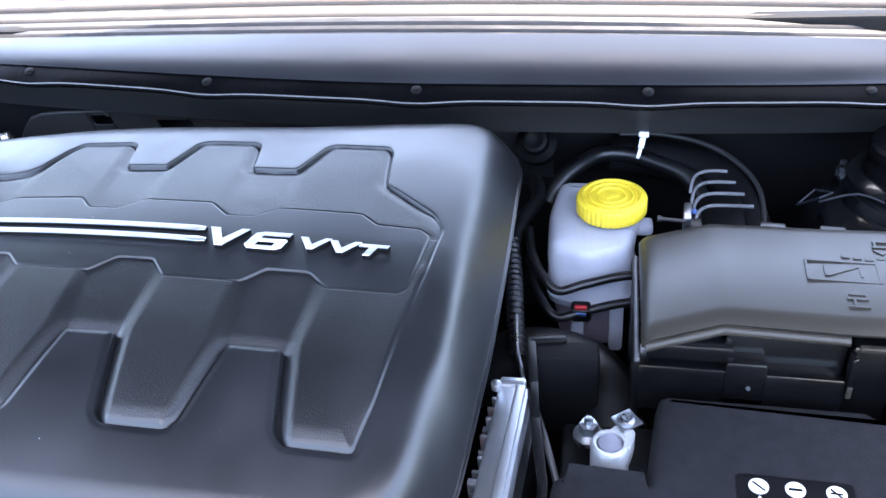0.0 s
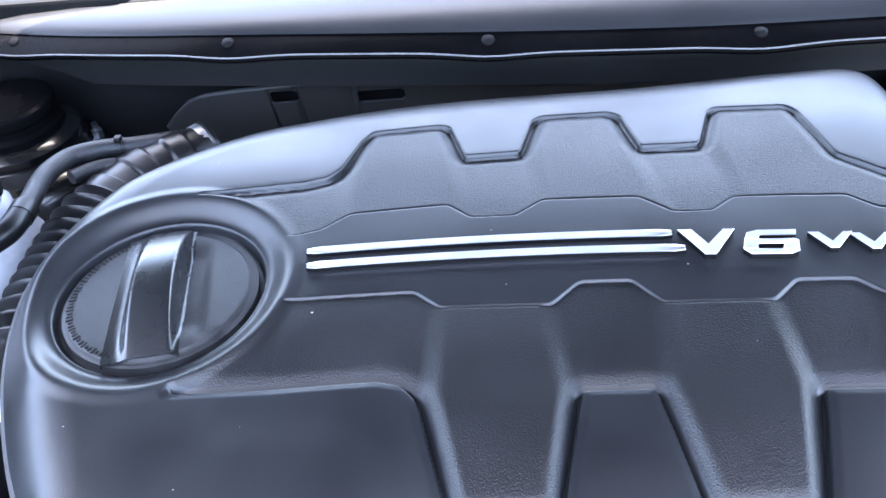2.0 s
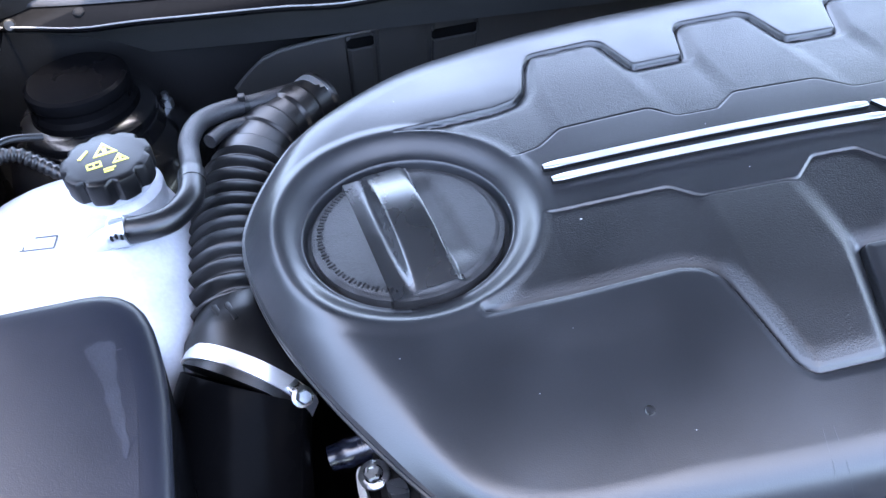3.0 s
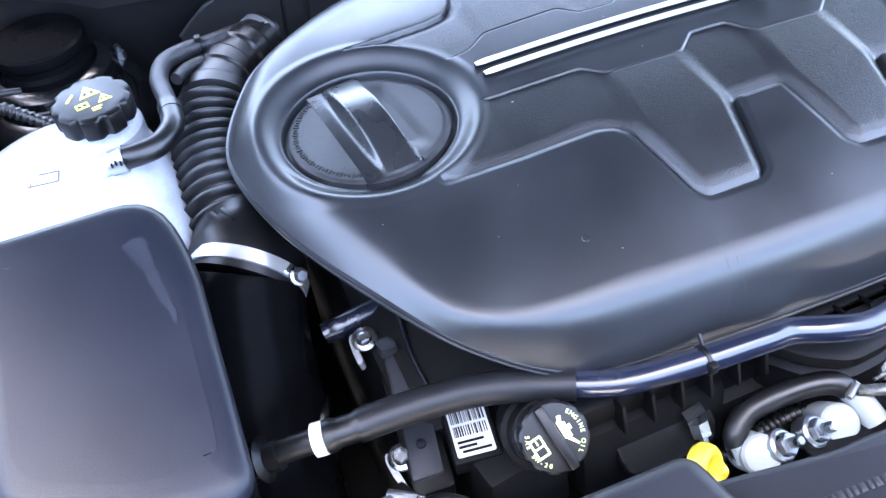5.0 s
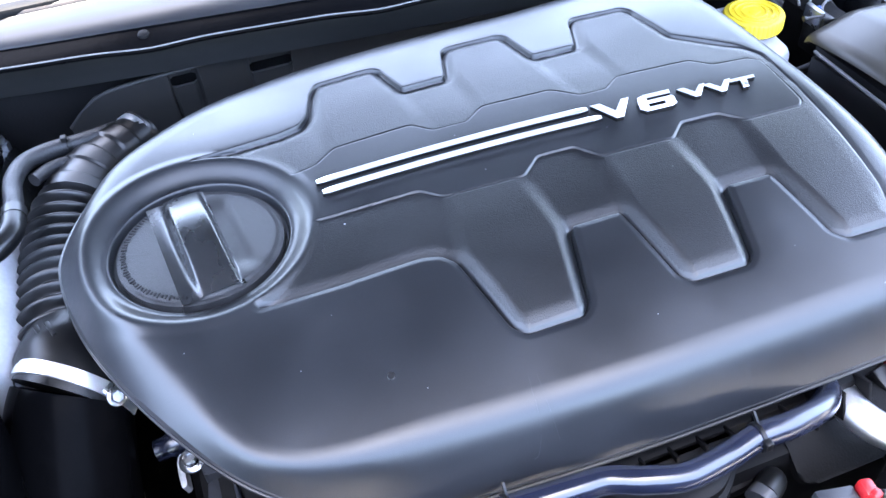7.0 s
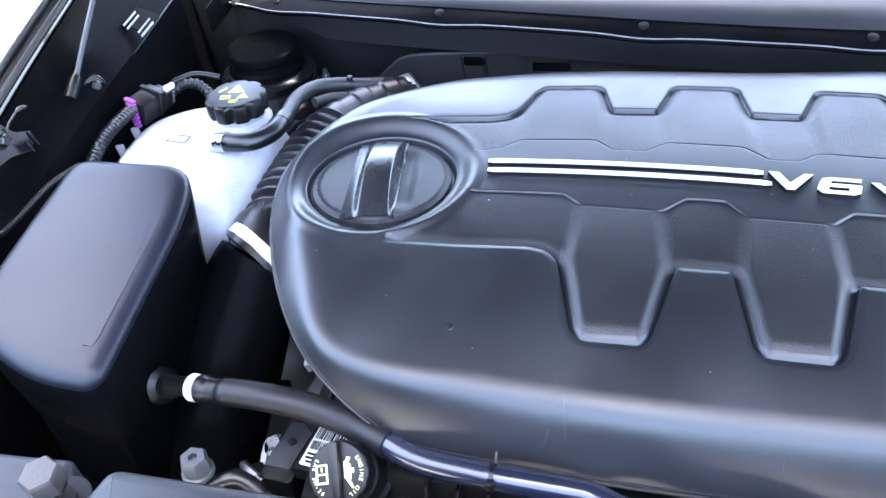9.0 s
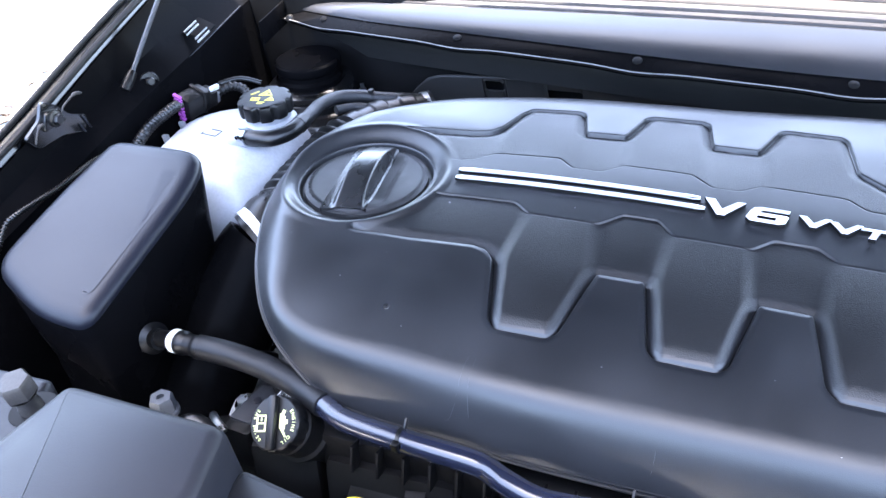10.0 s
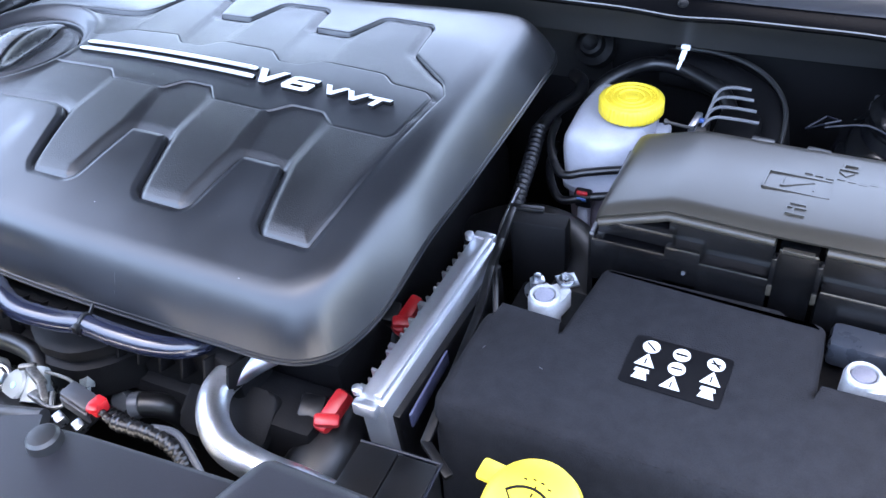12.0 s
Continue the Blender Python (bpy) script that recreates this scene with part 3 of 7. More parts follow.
high = np.where(Y < 0.6, 0.0010 + 0.0060 * ease(0.565, 0.45, Y), 0.0008 + 0.0022 * ease(0.64, 0.71, Y))
faint = 1 - 0.75 * ease(-0.100, -0.085, X) * ease(0.41, 0.44, Y) * ease(0.65, 0.62, Y)
sunk = -0.0005 - 0.6 * high + high * run - faint * 0.0032 * ease(0.015, 0.0, -field) ** 1.6 * ease(0.58, 0.54, np.where(Y < 0.6, Y, 1.15 - Y))
over = ease(0.0008, -0.0008, badge)
inside = 0.0004 * over + sunk * (1 - over) - 0.0009 * ease(0.0013, 0.0, np.abs(badge))
rim = -0.0015 * faint * ease(0.0068, 0.0004, field) * (0.10 + 0.90 * ease(0.66, 0.52, Y))
out = ease(-0.0009, 0.0009, field)
z = z + away * (inside * (1 - out) + rim * out - faint * 0.0015 * ease(0.0019, 0.0, np.abs(field + 0.0003)))
# the shallow pad beside the filler
PAD = [(-0.66, 0.47), (-0.60, 0.488), (-0.455, 0.484), (-0.436, 0.470), (-0.432, 0.395), (-0.60, 0.395)]
z = z - 0.0016 * ease(0.0, 0.028, -to_poly(rounded(PAD, 0.02, 4), X, Y)) * away * ease(0.405, 0.472, Y) * ease(-0.60, -0.50, X)
# the bowl round the filler lid
z = z + 0.0012 * ease(0.100, 0.090, hub) - 0.012 * ease(0.092, 0.071, hub) ** 1.3 - 0.008 * ease(0.0705, 0.0675, hub)
roll = np.clip(1 - d / (1.22 * wide), 0, 1) ** 1.45
fold = np.sqrt((roll - 0.32) ** 2 + 0.22 ** 2) + roll - 0.32
z = z - (z - hem) * (fold - 0.0683) / 1.3264
z = np.where(d <= 0, hem, z)


def cover_z(x, y):
    """Height of the cover's skin."""
    return float(z[int(round((y - gy[0]) / STEP)), int(round((x - gx[0]) / STEP))])


idx = -np.ones(X.shape, int)
idx[keep] = np.arange(keep.sum())
verts = np.stack([X2[keep], Y2[keep], z[keep]], 1)
quads = np.stack([idx[:-1, :-1], idx[:-1, 1:], idx[1:, 1:], idx[1:, :-1]], -1).reshape(-1, 4)
quads = quads[(quads >= 0).all(1)]
grained = ((field < -0.0045) & (badge > 0.0006) & (hub > 0.09))[keep][quads[:, 0]]

cover = thing("engine_cover", (-0.36, 0.59, 1.02), "dark grey moulded plastic engine cover with chrome V6 VVT badge", "engine cover")
me = bpy.data.meshes.new("shell")
me.from_pydata((verts - np.array(ORIGIN[cover])).tolist(), [], quads.tolist())
me.materials.append(M_COVER)
me.materials.append(M_GRAIN)
me.polygons.foreach_set("material_index", grained.astype(np.int32))
me.shade_smooth()
shell = new("shell", me)
shell.parent = cover
ORIGIN[shell] = ORIGIN[cover]
# lip round the hem
bm = BM()
ring = [Vector((x, y, 0)) for x, y in OUTLINE]
rows = []
n = len(ring)
for out, dz in ((-0.003, 0.0022), (0.0006, 0.0016), (0.0009, 0.0004), (-0.0005, -0.0006), (-0.0005, -0.0016), (0.0014, -0.0022), (0.0016, -0.0034), (-0.003, -0.0045)):
    row = []
    for i, p in enumerate(ring):
        t = (ring[(i + 1) % n] - ring[i - 1]).normalized()
        q = p + Vector((-t.y, t.x, 0)) * out
        lf, rr, fl = float(ease(-0.50, -0.655, p.x)), float(ease(0.70, 0.80, p.y)), float(ease(-0.13, -0.045, p.x) * ease(0.36, 0.50, p.y))
        row.append(bm.verts.new((q.x, q.y, 1.020 + 0.056 * lf + 0.020 * rr * (1 - lf) * (1 - fl) + 0.034 * fl + dz)))
    rows.append(row)
for a, b in zip(rows, rows[1:]):
    for j in range(n):
        bm.faces.new((a[j], a[(j + 1) % n], b[(j + 1) % n], b[j]))
part("hem", bm, M_COVER, cover)

# filler access lid: a disc with a grip across it
bm = BM()
gz = float(crown(*HUB)) - 0.0105
tilt_a = radians(6)
rings = []
for i in range(49):
    r = 0.0645 * i / 48
    row = []
    for j in range(120 if i else 1):
        a = 2 * math.pi * j / 120
        px, py = r * math.cos(a), r * math.sin(a)
        u, v = px * math.cos(tilt_a) + py * math.sin(tilt_a), -px * math.sin(tilt_a) + py * math.cos(tilt_a)
        scoop = -0.0030 * float(ease(0.050, 0.030, abs(v))) * float(ease(0.036, 0.026, u)) * float(ease(0.008, 0.016, u))
        rim_z = -0.0025 * float(ease(0.058, 0.0645, r)) - 0.0012 * (1 - min(1, abs(r - 0.0605) / 0.0016))
        row.append(bm.verts.new((HUB[0] + px, HUB[1] + py, gz + scoop + (rim_z if r > 0.055 else 0) - 0.0012 * (r / 0.06) ** 2)))
    rings.append(row)
for a, b in zip(rings, rings[1:]):
    for j in range(120):
        k = (j + 1) % 120
        bm.faces.new((a[0], b[j], b[k]) if len(a) == 1 else (a[j], b[j], b[k], a[k]))
low = [bm.verts.new((v.co.x, v.co.y, gz - 0.014)) for v in rings[-1]]
for j in range(120):
    bm.faces.new((rings[-1][j], low[j], low[(j + 1) % 120], rings[-1][(j + 1) % 120]))
lid = part("filler_lid", bm, M_DUSTYLID, cover, "round black filler lid with a moulded grip across it", sharp=60)
bm = BM()
prof_ = [(-0.0300, -1.0), (-0.0290, 0.0), (-0.0250, 0.02), (-0.0212, 0.07), (-0.0182, 0.19), (-0.0157, 0.47), (-0.0138, 0.82), (-0.0126, 0.95), (-0.0112, 0.985), (-0.0095, 0.992), (-0.005, 0.998), (0.0, 1.0), (0.005, 0.998), (0.0095, 0.992), (0.0114, 0.985), (0.0128, 0.95), (0.0139, 0.80), (0.0150, 0.44), (0.0160, 0.14), (0.0170, 0.03), (0.0182, 0.0), (0.0190, -1.0)]
rows = []
for k in range(65):
    v = -0.0600 + 0.120 * k / 64
    tall_ = 0.0165 * (1 - 0.90 * (v / 0.0615) ** 2)
    row = []
    for u, f in prof_:
        x_, y_ = u * math.cos(tilt_a) - v * math.sin(tilt_a), u * math.sin(tilt_a) + v * math.cos(tilt_a)
        low_ = -0.0030 * float(ease(0.008, 0.016, u)) * float(ease(0.050, 0.030, abs(v)))
        row.append(bm.verts.new((HUB[0] + x_, HUB[1] + y_, gz + low_ * (1 - max(0, f)) - 0.0012 * (math.hypot(u, v) / 0.06) ** 2 + (0.0003 + tall_ * f if f >= 0 else -0.006))))
    rows.append(row)
for a, b in zip(rows, rows[1:]):
    for k in range(len(prof_) - 1):
        bm.faces.new((a[k], a[k + 1], b[k + 1], b[k]))
part("grip", bm, M_GRIP, lid, "smooth moulded grip bar", sharp=60)
# raised rim marks, too small to read
bm = BM()
for j in range(46):
    a = radians(112 + j * 3.1)
    box(bm, (HUB[0] + 0.0585 * math.cos(a), HUB[1] + 0.0585 * math.sin(a), gz - 0.001), (0.0030 + 0.0010 * (j % 3), 0.0008 + 0.0006 * (j % 2), 0.0007), 0, (0, 0, math.degrees(a)))
part("raised_mark", bm, M_BLACK, lid, "small raised marks along the lid's rim")


# badge: two bars and five letters
def arc_y(x):
    return 0.5954 - 0.0605 * (x + 0.25) - 0.05 * (x + 0.25) ** 2


def strip(x0, x1, top, tall, low, high, bev):
    """A long bar that follows the badge's arc."""
    bm = BM()
    n = 40
    xs_ = [x0 + (x1 - x0) * i / n for i in range(n + 1)]
    ends = [0.0 if 0 < i < n else tall * 0.18 for i in range(n + 1)]
    rows = []
    for side in (0, 1):
        for z_ in (low, high):
            rows.append([bm.verts.new((x, arc_y(x) - top - (e if side == 0 else tall - e), float(crown(x, arc_y(x) - top)) + z_)) for x, e in zip(xs_, ends)])
    a, b, c, d_ = rows
    for i in range(n):
        bm.faces.new((a[i], b[i], b[i + 1], a[i + 1]))
        bm.faces.new((b[i], d_[i], d_[i + 1], b[i + 1]))
        bm.faces.new((d_[i], c[i], c[i + 1], d_[i + 1]))
    bm.faces.new((a[0], c[0], d_[0], b[0]))
    bm.faces.new((a[n], b[n], d_[n], c[n]))
    if bev:
        es = [e for e in bm.edges if min(v.co.z for v in e.verts) > 1.0 and all(v in b or v in d_ for v in e.verts) and abs(e.verts[0].index - e.verts[1].index) != 9999]
        rim_edges = [e for e in es if not (e.verts[0] in b and e.verts[1] in d_) and not (e.verts[0] in d_ and e.verts[1] in b)]
        bmesh.ops.bevel(bm, geom=rim_edges, offset=bev, segments=2, affect="EDGES", profile=0.5)
    return bm


for x0, x1, top in ((-0.4880, -0.2540, 0.0002), (-0.4865, -0.2485, 0.0145)):
    bar = part("badge_bar", strip(x0 - 0.0004, x1 + 0.0004, top - 0.0003, 0.0066, -0.002, 0.0030, 0), M_INK_SHADE, cover, "black plinth of the badge bar")
    part("chrome_face", strip(x0, x1, top, 0.0060, 0.0026, 0.0038, 0.0004), M_CHROME, bar, "satin chrome face")


def letter(name, polys, x0, wide_, tall, drop):
    """A raised italic letter with a bright face on a black body; polys in a unit box, x to the right and y up."""
    body_, face = BM(), BM()
    base = float(crown(x0 + wide_ / 2, 0.59))
    for P in polys:
        pts = []
        for u, v in P:
            x = x0 + wide_ * u
            pts.append((x, arc_y(x0 + wide_ * 0.5) - drop - tall + tall * v - 0.07 * (x - x0 - wide_ * 0.5)))
        prism(body_, pts, base - 0.002, base + 0.0036, 0, 1)
        prism(face, pts, base + 0.0036, base + 0.0043, 0.0003, 1)
    say = "letter " + name[-1].upper() if name != "badge_six" else "figure 6"
    ob = part(name, body_, M_INK_SHADE, cover, "black body of the " + say, sharp=30)
    part("chrome_face", face, M_CHROME, ob, "satin chrome face of the " + say, sharp=30)


VEE = [(0.0, 1.0), (0.25, 1.0), (0.45, 0.36), (0.80, 1.0), (1.0, 1.0), (0.53, 0.0), (0.34, 0.0)]
TEE = [(0.02, 1.0), (1.0, 1.0), (0.95, 0.75), (0.61, 0.75), (0.44, 0.0), (0.20, 0.0), (0.37, 0.75), (-0.03, 0.75)]
letter("letter_v", [VEE], -0.2500, 0.0350, 0.0235, 0.001)
SIX = [[(1.0, 1.0), (0.34, 1.0), (0.16, 0.90), (0.08, 0.62), (0.31, 0.62), (0.36, 0.78), (0.96, 0.78)],
       [(0.08, 0.62), (0.0, 0.20), (0.24, 0.20), (0.28, 0.42), (0.31, 0.62)],
       [(0.31, 0.62), (0.28, 0.42), (0.70, 0.42), (0.92, 0.62)],
       [(0.70, 0.42), (0.66, 0.20), (0.90, 0.12), (0.97, 0.54), (0.92, 0.62)],
       [(0.0, 0.20), (0.10, 0.0), (0.76, 0.0), (0.90, 0.12), (0.66, 0.20), (0.24, 0.20)]]
letter("badge_six", SIX, -0.2140, 0.0360, 0.0225, 0.002)
letter("letter_v", [VEE], -0.1710, 0.0262, 0.0150, 0.0035)
letter("letter_v", [VEE], -0.1465, 0.0262, 0.0150, 0.0038)
letter("letter_t", [TEE], -0.1215, 0.0240, 0.0145, 0.0040)
bm = BM()
lathe(bm, [(0, 0.0004), (0.0026, 0.0003), (0.0032, -0.0004), (0.0034, -0.002)], Matrix.Translation((-0.490, 0.416, cover_z(-0.490, 0.416) + 0.0004)) @ pose(0, 0, 0, 14), 20)
part("locating_pin", bm, M_GRIP, cover, "small grey pin head")

rng = random.Random(11)
spots = [(-0.480, 0.552, 0.0011), (-0.545, 0.440, 0.0006), (-0.470, 0.400, 0.0006), (-0.300, 0.395, 0.0006), (-0.128, 0.365, 0.0007), (-0.615, 0.480, 0.0006)]
spots += [(rng.uniform(-0.62, -0.06), rng.uniform(0.37, 0.80), rng.uniform(0.0003, 0.0006)) for _ in range(14)]
for x, y, r in spots:
    bm = BM()
    lathe(bm, [(0, 0.0003), (r * 0.7, 0.00025), (r, -0.0002)], Matrix.Translation((x, y, cover_z(x, y))) @ Matrix.Diagonal((1.0, 0.6, 1.0, 1.0)), 8)
    part("dust_speck", bm, M_SPECK, cover, "pale dust speck")
for pts in ([(-0.404, 0.385), (-0.406, 0.375), (-0.4065, 0.366), (-0.408, 0.356), (-0.412, 0.350), (-0.416, 0.349)], [(-0.398, 0.384), (-0.399, 0.372), (-0.3985, 0.360), (-0.396, 0.351)], [(-0.250, 0.350), (-0.2505, 0.345), (-0.2515, 0.3425)]):
    bm = BM()
    tube(bm, [(v.x, v.y, cover_z(v.x, v.y) + 0.00002) for v in glide([(x, y, 0) for x, y in pts], 4)], 0.00011, 6, 1, smooth=False)
    part("drip_mark", bm, M_DUST, cover, "dried drip mark")

# ---- engine below the cover ----
bm = BM()
box(bm, (-0.36, 0.60, 0.76), (0.58, 0.42, 0.40), 0.03)
box(bm, (-0.30, 0.36, 0.86), (0.46, 0.06, 0.16), 0.012)
solo("engine_block", bm, M_MATTE, "black engine body in shade under the cover", "engine")

# ---- air box and its pipe ----
airbox = thing("air_filter_box", (-0.83, 0.46, 0.75), "dark grey plastic air filter box with a sloped lid", "air filter box")
AIR_TOP = [(-0.749, 0.333), (-0.808, 0.336), (-0.890, 0.373), (-0.885, 0.45), (-0.878, 0.562), (-0.757, 0.560), (-0.743, 0.50)]
AIR_R = [0.0175, 0.03, 0.025, 0.05, 0.020, 0.030, 0.06]


def layered(bm, poly, levels, cap=True):
    """Rings of the same polygon, grown by g and raised to z + slope(y), joined and capped."""
    c = Vector((sum(p[0] for p in poly) / len(poly), sum(p[1] for p in poly) / len(poly)))
    rows = []
    for grow, zf in levels:
        row = []
        k = len(poly)
        for i, p in enumerate(poly):
            t = (Vector(poly[(i + 1) % k]) - Vector(poly[i - 1])).normalized()
            nrm = Vector((t.y, -t.x))
            if nrm.dot(Vector(p) - c) < 0:
                nrm = -nrm
            q = Vector(p) + nrm * grow if grow > -0.016 else c + (Vector(p) - nrm * 0.016 - c) * (1 + (grow + 0.016) / 0.075)
            row.append(bm.verts.new((q.x, q.y, zf(q.y) if callable(zf) else zf)))
        rows.append(row)
    for a, b in zip(rows, rows[1:]):
        for j in range(len(a)):
            bm.faces.new((a[j], a[(j + 1) % len(a)], b[(j + 1) % len(a)], b[j]))
    if cap:
        bm.faces.new(rows[-1])
    return rows


def air_z(off):
    return lambda y: 1.0815 + 0.265 * (max(-0.02, min(0.27, y - 0.338)) - 1.05 * max(0.0, min(0.27, y - 0.338)) ** 2) + off


bm = BM()
P = rounded(AIR_TOP, AIR_R, 5)
rows = layered(bm, P, [(0.0005, air_z(-0.0135)), (0.0012, air_z(-0.0100)), (0.0006, air_z(-0.0066)), (-0.0012, air_z(-0.0038)), (-0.0040, air_z(-0.0018)), (-0.0080, air_z(-0.0006)), (-0.0130, air_z(-0.0001)), (-0.0260, air_z(0.0))], False)
mid = Vector((-0.812, 0.452))
for grow in (0.80, 0.70, 0.60, 0.50, 0.40, 0.25, 0.10):
    row = []
    for x, y in P:
        q = mid + (Vector((x, y)) - mid) * grow
        row.append(bm.verts.new((q.x, q.y, air_z(0.0)(q.y))))
    for j in range(len(P)):
        k = (j + 1) % len(P)
        bm.faces.new((rows[-1][j], rows[-1][k], row[k], row[j]))
    rows.append(row)
bm.faces.new(rows[-1])
airlid = part("lid", bm, M_BOX, airbox)
bm = BM()
layered(bm, P, [(-0.014, 0.75), (-0.013, 0.97), (-0.005, air_z(-0.070)), (0.0008, air_z(-0.0135)), (0.0004, air_z(-0.0125)), (-0.004, air_z(-0.0120))], False)
part("body", bm, M_INNER, airbox, "black lower box")
bm = BM()
MARK = [(-0.779, 0.519), (-0.771, 0.523), (-0.763, 0.518), (-0.7625, 0.501), (-0.7595, 0.476), (-0.7575, 0.455), (-0.7595, 0.449), (-0.7625, 0.462), (-0.767, 0.476), (-0.771, 0.498), (-0.777, 0.509)]
blot = [(v.x - 0.005 + 0.0007 * math.sin(430 * v.y + 200 * v.x), v.y + 0.0007 * math.sin(900 * v.x)) for v in glide([(x, y, 0) for x, y in MARK], 6, True)]


def lid_skin(x, y, up):
    """A place on the lid, which rolls off towards its rim."""
    gap = min((Vector((x, y)) - Vector(a).lerp(Vector(b), f / 4)).length for a, b in zip(P, P[1:] + P[:1]) for f in range(4))
    drop = 0.0
    for (g0_, d0), (g1_, d1) in zip(ROLL, ROLL[1:]):
        if gap < g1_:
            drop = d0 + (d1 - d0) * max(0.0, gap - g0_) / (g1_ - g0_)
            break
    return (x, y, air_z(up + drop)(y))


ROLL = [(0.0, -0.0055), (0.0012, -0.0038), (0.0040, -0.0018), (0.0080, -0.0006), (0.0130, -0.0001), (0.026, 0.0)]
bm.faces.new([bm.verts.new(lid_skin(x, y, 0.00022)) for x, y in blot])
bmesh.ops.triangulate(bm, faces=bm.faces[:])
part("water_mark", bm, M_STAIN, airlid, "dried water mark")
bm = BM()
tube(bm, [(-0.762, 0.402, 1.000), (-0.733, 0.393, 1.010)], 0.02, 24, 12, radius=lambda s, l: 0.0160 if s < 0.012 else (0.0115 if s < 0.017 else (0.0165 if s < 0.022 else 0.0105)))
part("pipe_stub", bm, M_BLACK, airbox)

hose = thing("breather_pipe", (-0.45, 0.34, 1.0), "black rubber breather hose joined to a dark painted metal pipe", "hose")
bm = BM()
tube(bm, [(-0.750, 0.399, 1.004), (-0.72, 0.390, 1.016), (-0.690, 0.384, 1.0225)], 0.0085, 18, 4)
part("connector", bm, M_BLACK, hose, "black plastic pipe connector")
bm = BM()
tube(bm, [(-0.7085, 0.3872, 1.0195), (-0.7005, 0.3853, 1.021)], 0.0118, 24, 2)
part("locking_ring", bm, M_WPAINT, hose, "white plastic locking ring")
bm = BM()
tube(bm, [(-0.701, 0.3854, 1.021), (-0.672, 0.382, 1.0235)], 0.0120, 24, 12, radius=lambda s, l: 0.0118 if s < 0.007 or s > l - 0.006 else 0.0104)
part("collar", bm, M_BLACK, hose)
bm = BM()
tube(bm, [(-0.675, 0.3825, 1.0235), (-0.64, 0.380, 1.025), (-0.60, 0.377, 1.021), (-0.565, 0.368, 1.018), (-0.530, 0.352, 1.019)], 0.0118, 20, 8)
part("rubber_sleeve", bm, M_SLEEVE, hose, "matt black rubber sleeve")
bm = BM()
tube(bm, [(-0.534, 0.354, 1.019), (-0.500, 0.337, 1.023), (-0.445, 0.326, 1.029), (-0.400, 0.322, 1.030), (-0.375, 0.321, 1.027), (-0.352, 0.310, 1.029), (-0.325, 0.304, 1.026), (-0.290, 0.309, 1.021), (-0.262, 0.314, 1.021), (-0.235, 0.315, 1.018),
           (-0.205, 0.321, 1.011), (-0.186, 0.331, 1.004), (-0.176, 0.345, 0.998), (-0.174, 0.370, 0.990)], 0.0097, 20, 8)
part("metal_pipe", bm, M_PIPE, hose, "dark blue-black painted metal pipe")
for x, y, z_ in ((-0.446, 0.326, 1.029), (-0.262, 0.314, 1.021)):
    bm = BM()
    tube(bm, [(x - 0.0015, y, z_), (x + 0.0015, y, z_)], 0.0108, 20, 2)
    box(bm, (x, y - 0.010, z_ + 0.004), (0.006, 0.006, 0.008), 0.001)
    box(bm, (x + 0.002, y + 0.009, z_ + 0.011), (0.002, 0.009, 0.003), 0.0005, (40, 0, 0))
    part("cable_tie", bm, M_BLACK, hose)

# ---- intake duct ----
duct = thing("intake_duct", (-0.70, 0.65, 0.95), "black corrugated rubber intake duct with a bright band clamp", "air duct")
path = [(-0.709, 0.590, 1.010), (-0.711, 0.630, 1.018), (-0.705, 0.695, 1.025), (-0.692, 0.752, 1.036), (-0.668, 0.800, 1.042), (-0.618, 0.848, 1.044)]


def bellows(s, l):
    f = s / l
    core = 0.036 - 0.015 * max(0.0, f - 0.45) / 0.55
    if 0.06 < f < 0.60:
        return core + 0.0050 * math.cos(2 * math.pi * s / 0.0135)
    return core + (0.0022 if f > 0.60 and int(s / 0.019) % 2 else 0.0)


bm = BM()
tube(bm, path, 0.036, 32, 44, radius=bellows)
part("bellows", bm, M_RUBBER, duct, sharp=70)
bm = BM()
tube(bm, [(-0.709, 0.612, 1.016), (-0.708, 0.592, 1.014), (-0.711, 0.570, 1.008), (-0.717, 0.5605, 1.0035)], 0.044, 36, 6, radius=lambda s, l: 0.039 + 0.008 * min(1, s / 0.02))
box(bm, (-0.722, 0.588, 1.055), (0.004, 0.018, 0.006), 0.001, (0, 0, 20))
box(bm, (-0.713, 0.586, 1.057), (0.004, 0.018, 0.006), 0.001, (0, 0, 20))
part("coupler", bm, M_BLACK, duct, "black duct coupler with a moulded lug")
bm = BM()
tube(bm, [(-0.7105, 0.5690, 1.0075), (-0.7165, 0.5605, 1.0045)], 0.0490, 40, 4)
band = part("band_clamp", bm, M_CHROME, duct, "bright steel band clamp")
bm = BM()
hexbolt(bm, towards((-0.678, 0.526, 1.028), (-0.672, 0.512, 1.042)), 0.005, 0.008)
box(bm, (-0.681, 0.533, 1.025), (0.014, 0.009, 0.010), 0.001, (0, 35, -50))
part("clamp_screw", bm, M_STEEL, duct)
bm = BM()
tube(bm, [(-0.7150, 0.5625, 1.0050), (-0.7215, 0.5520, 0.9960), (-0.732, 0.530, 0.972), (-0.745, 0.490, 0.930), (-0.752, 0.440, 0.890), (-0.755, 0.39, 0.83)], 0.046, 32, 8, radius=lambda s, l: 0.0468 + 0.009 * min(1, s / 0.10))
part("lower_duct", bm, M_INNER, duct, "smooth black plastic duct")
bm = BM()
tube(bm, [(-0.628, 0.841, 1.044), (-0.620, 0.848, 1.044)], 0.0225, 24, 2)
part("end_clamp", bm, M_CHROME, duct)

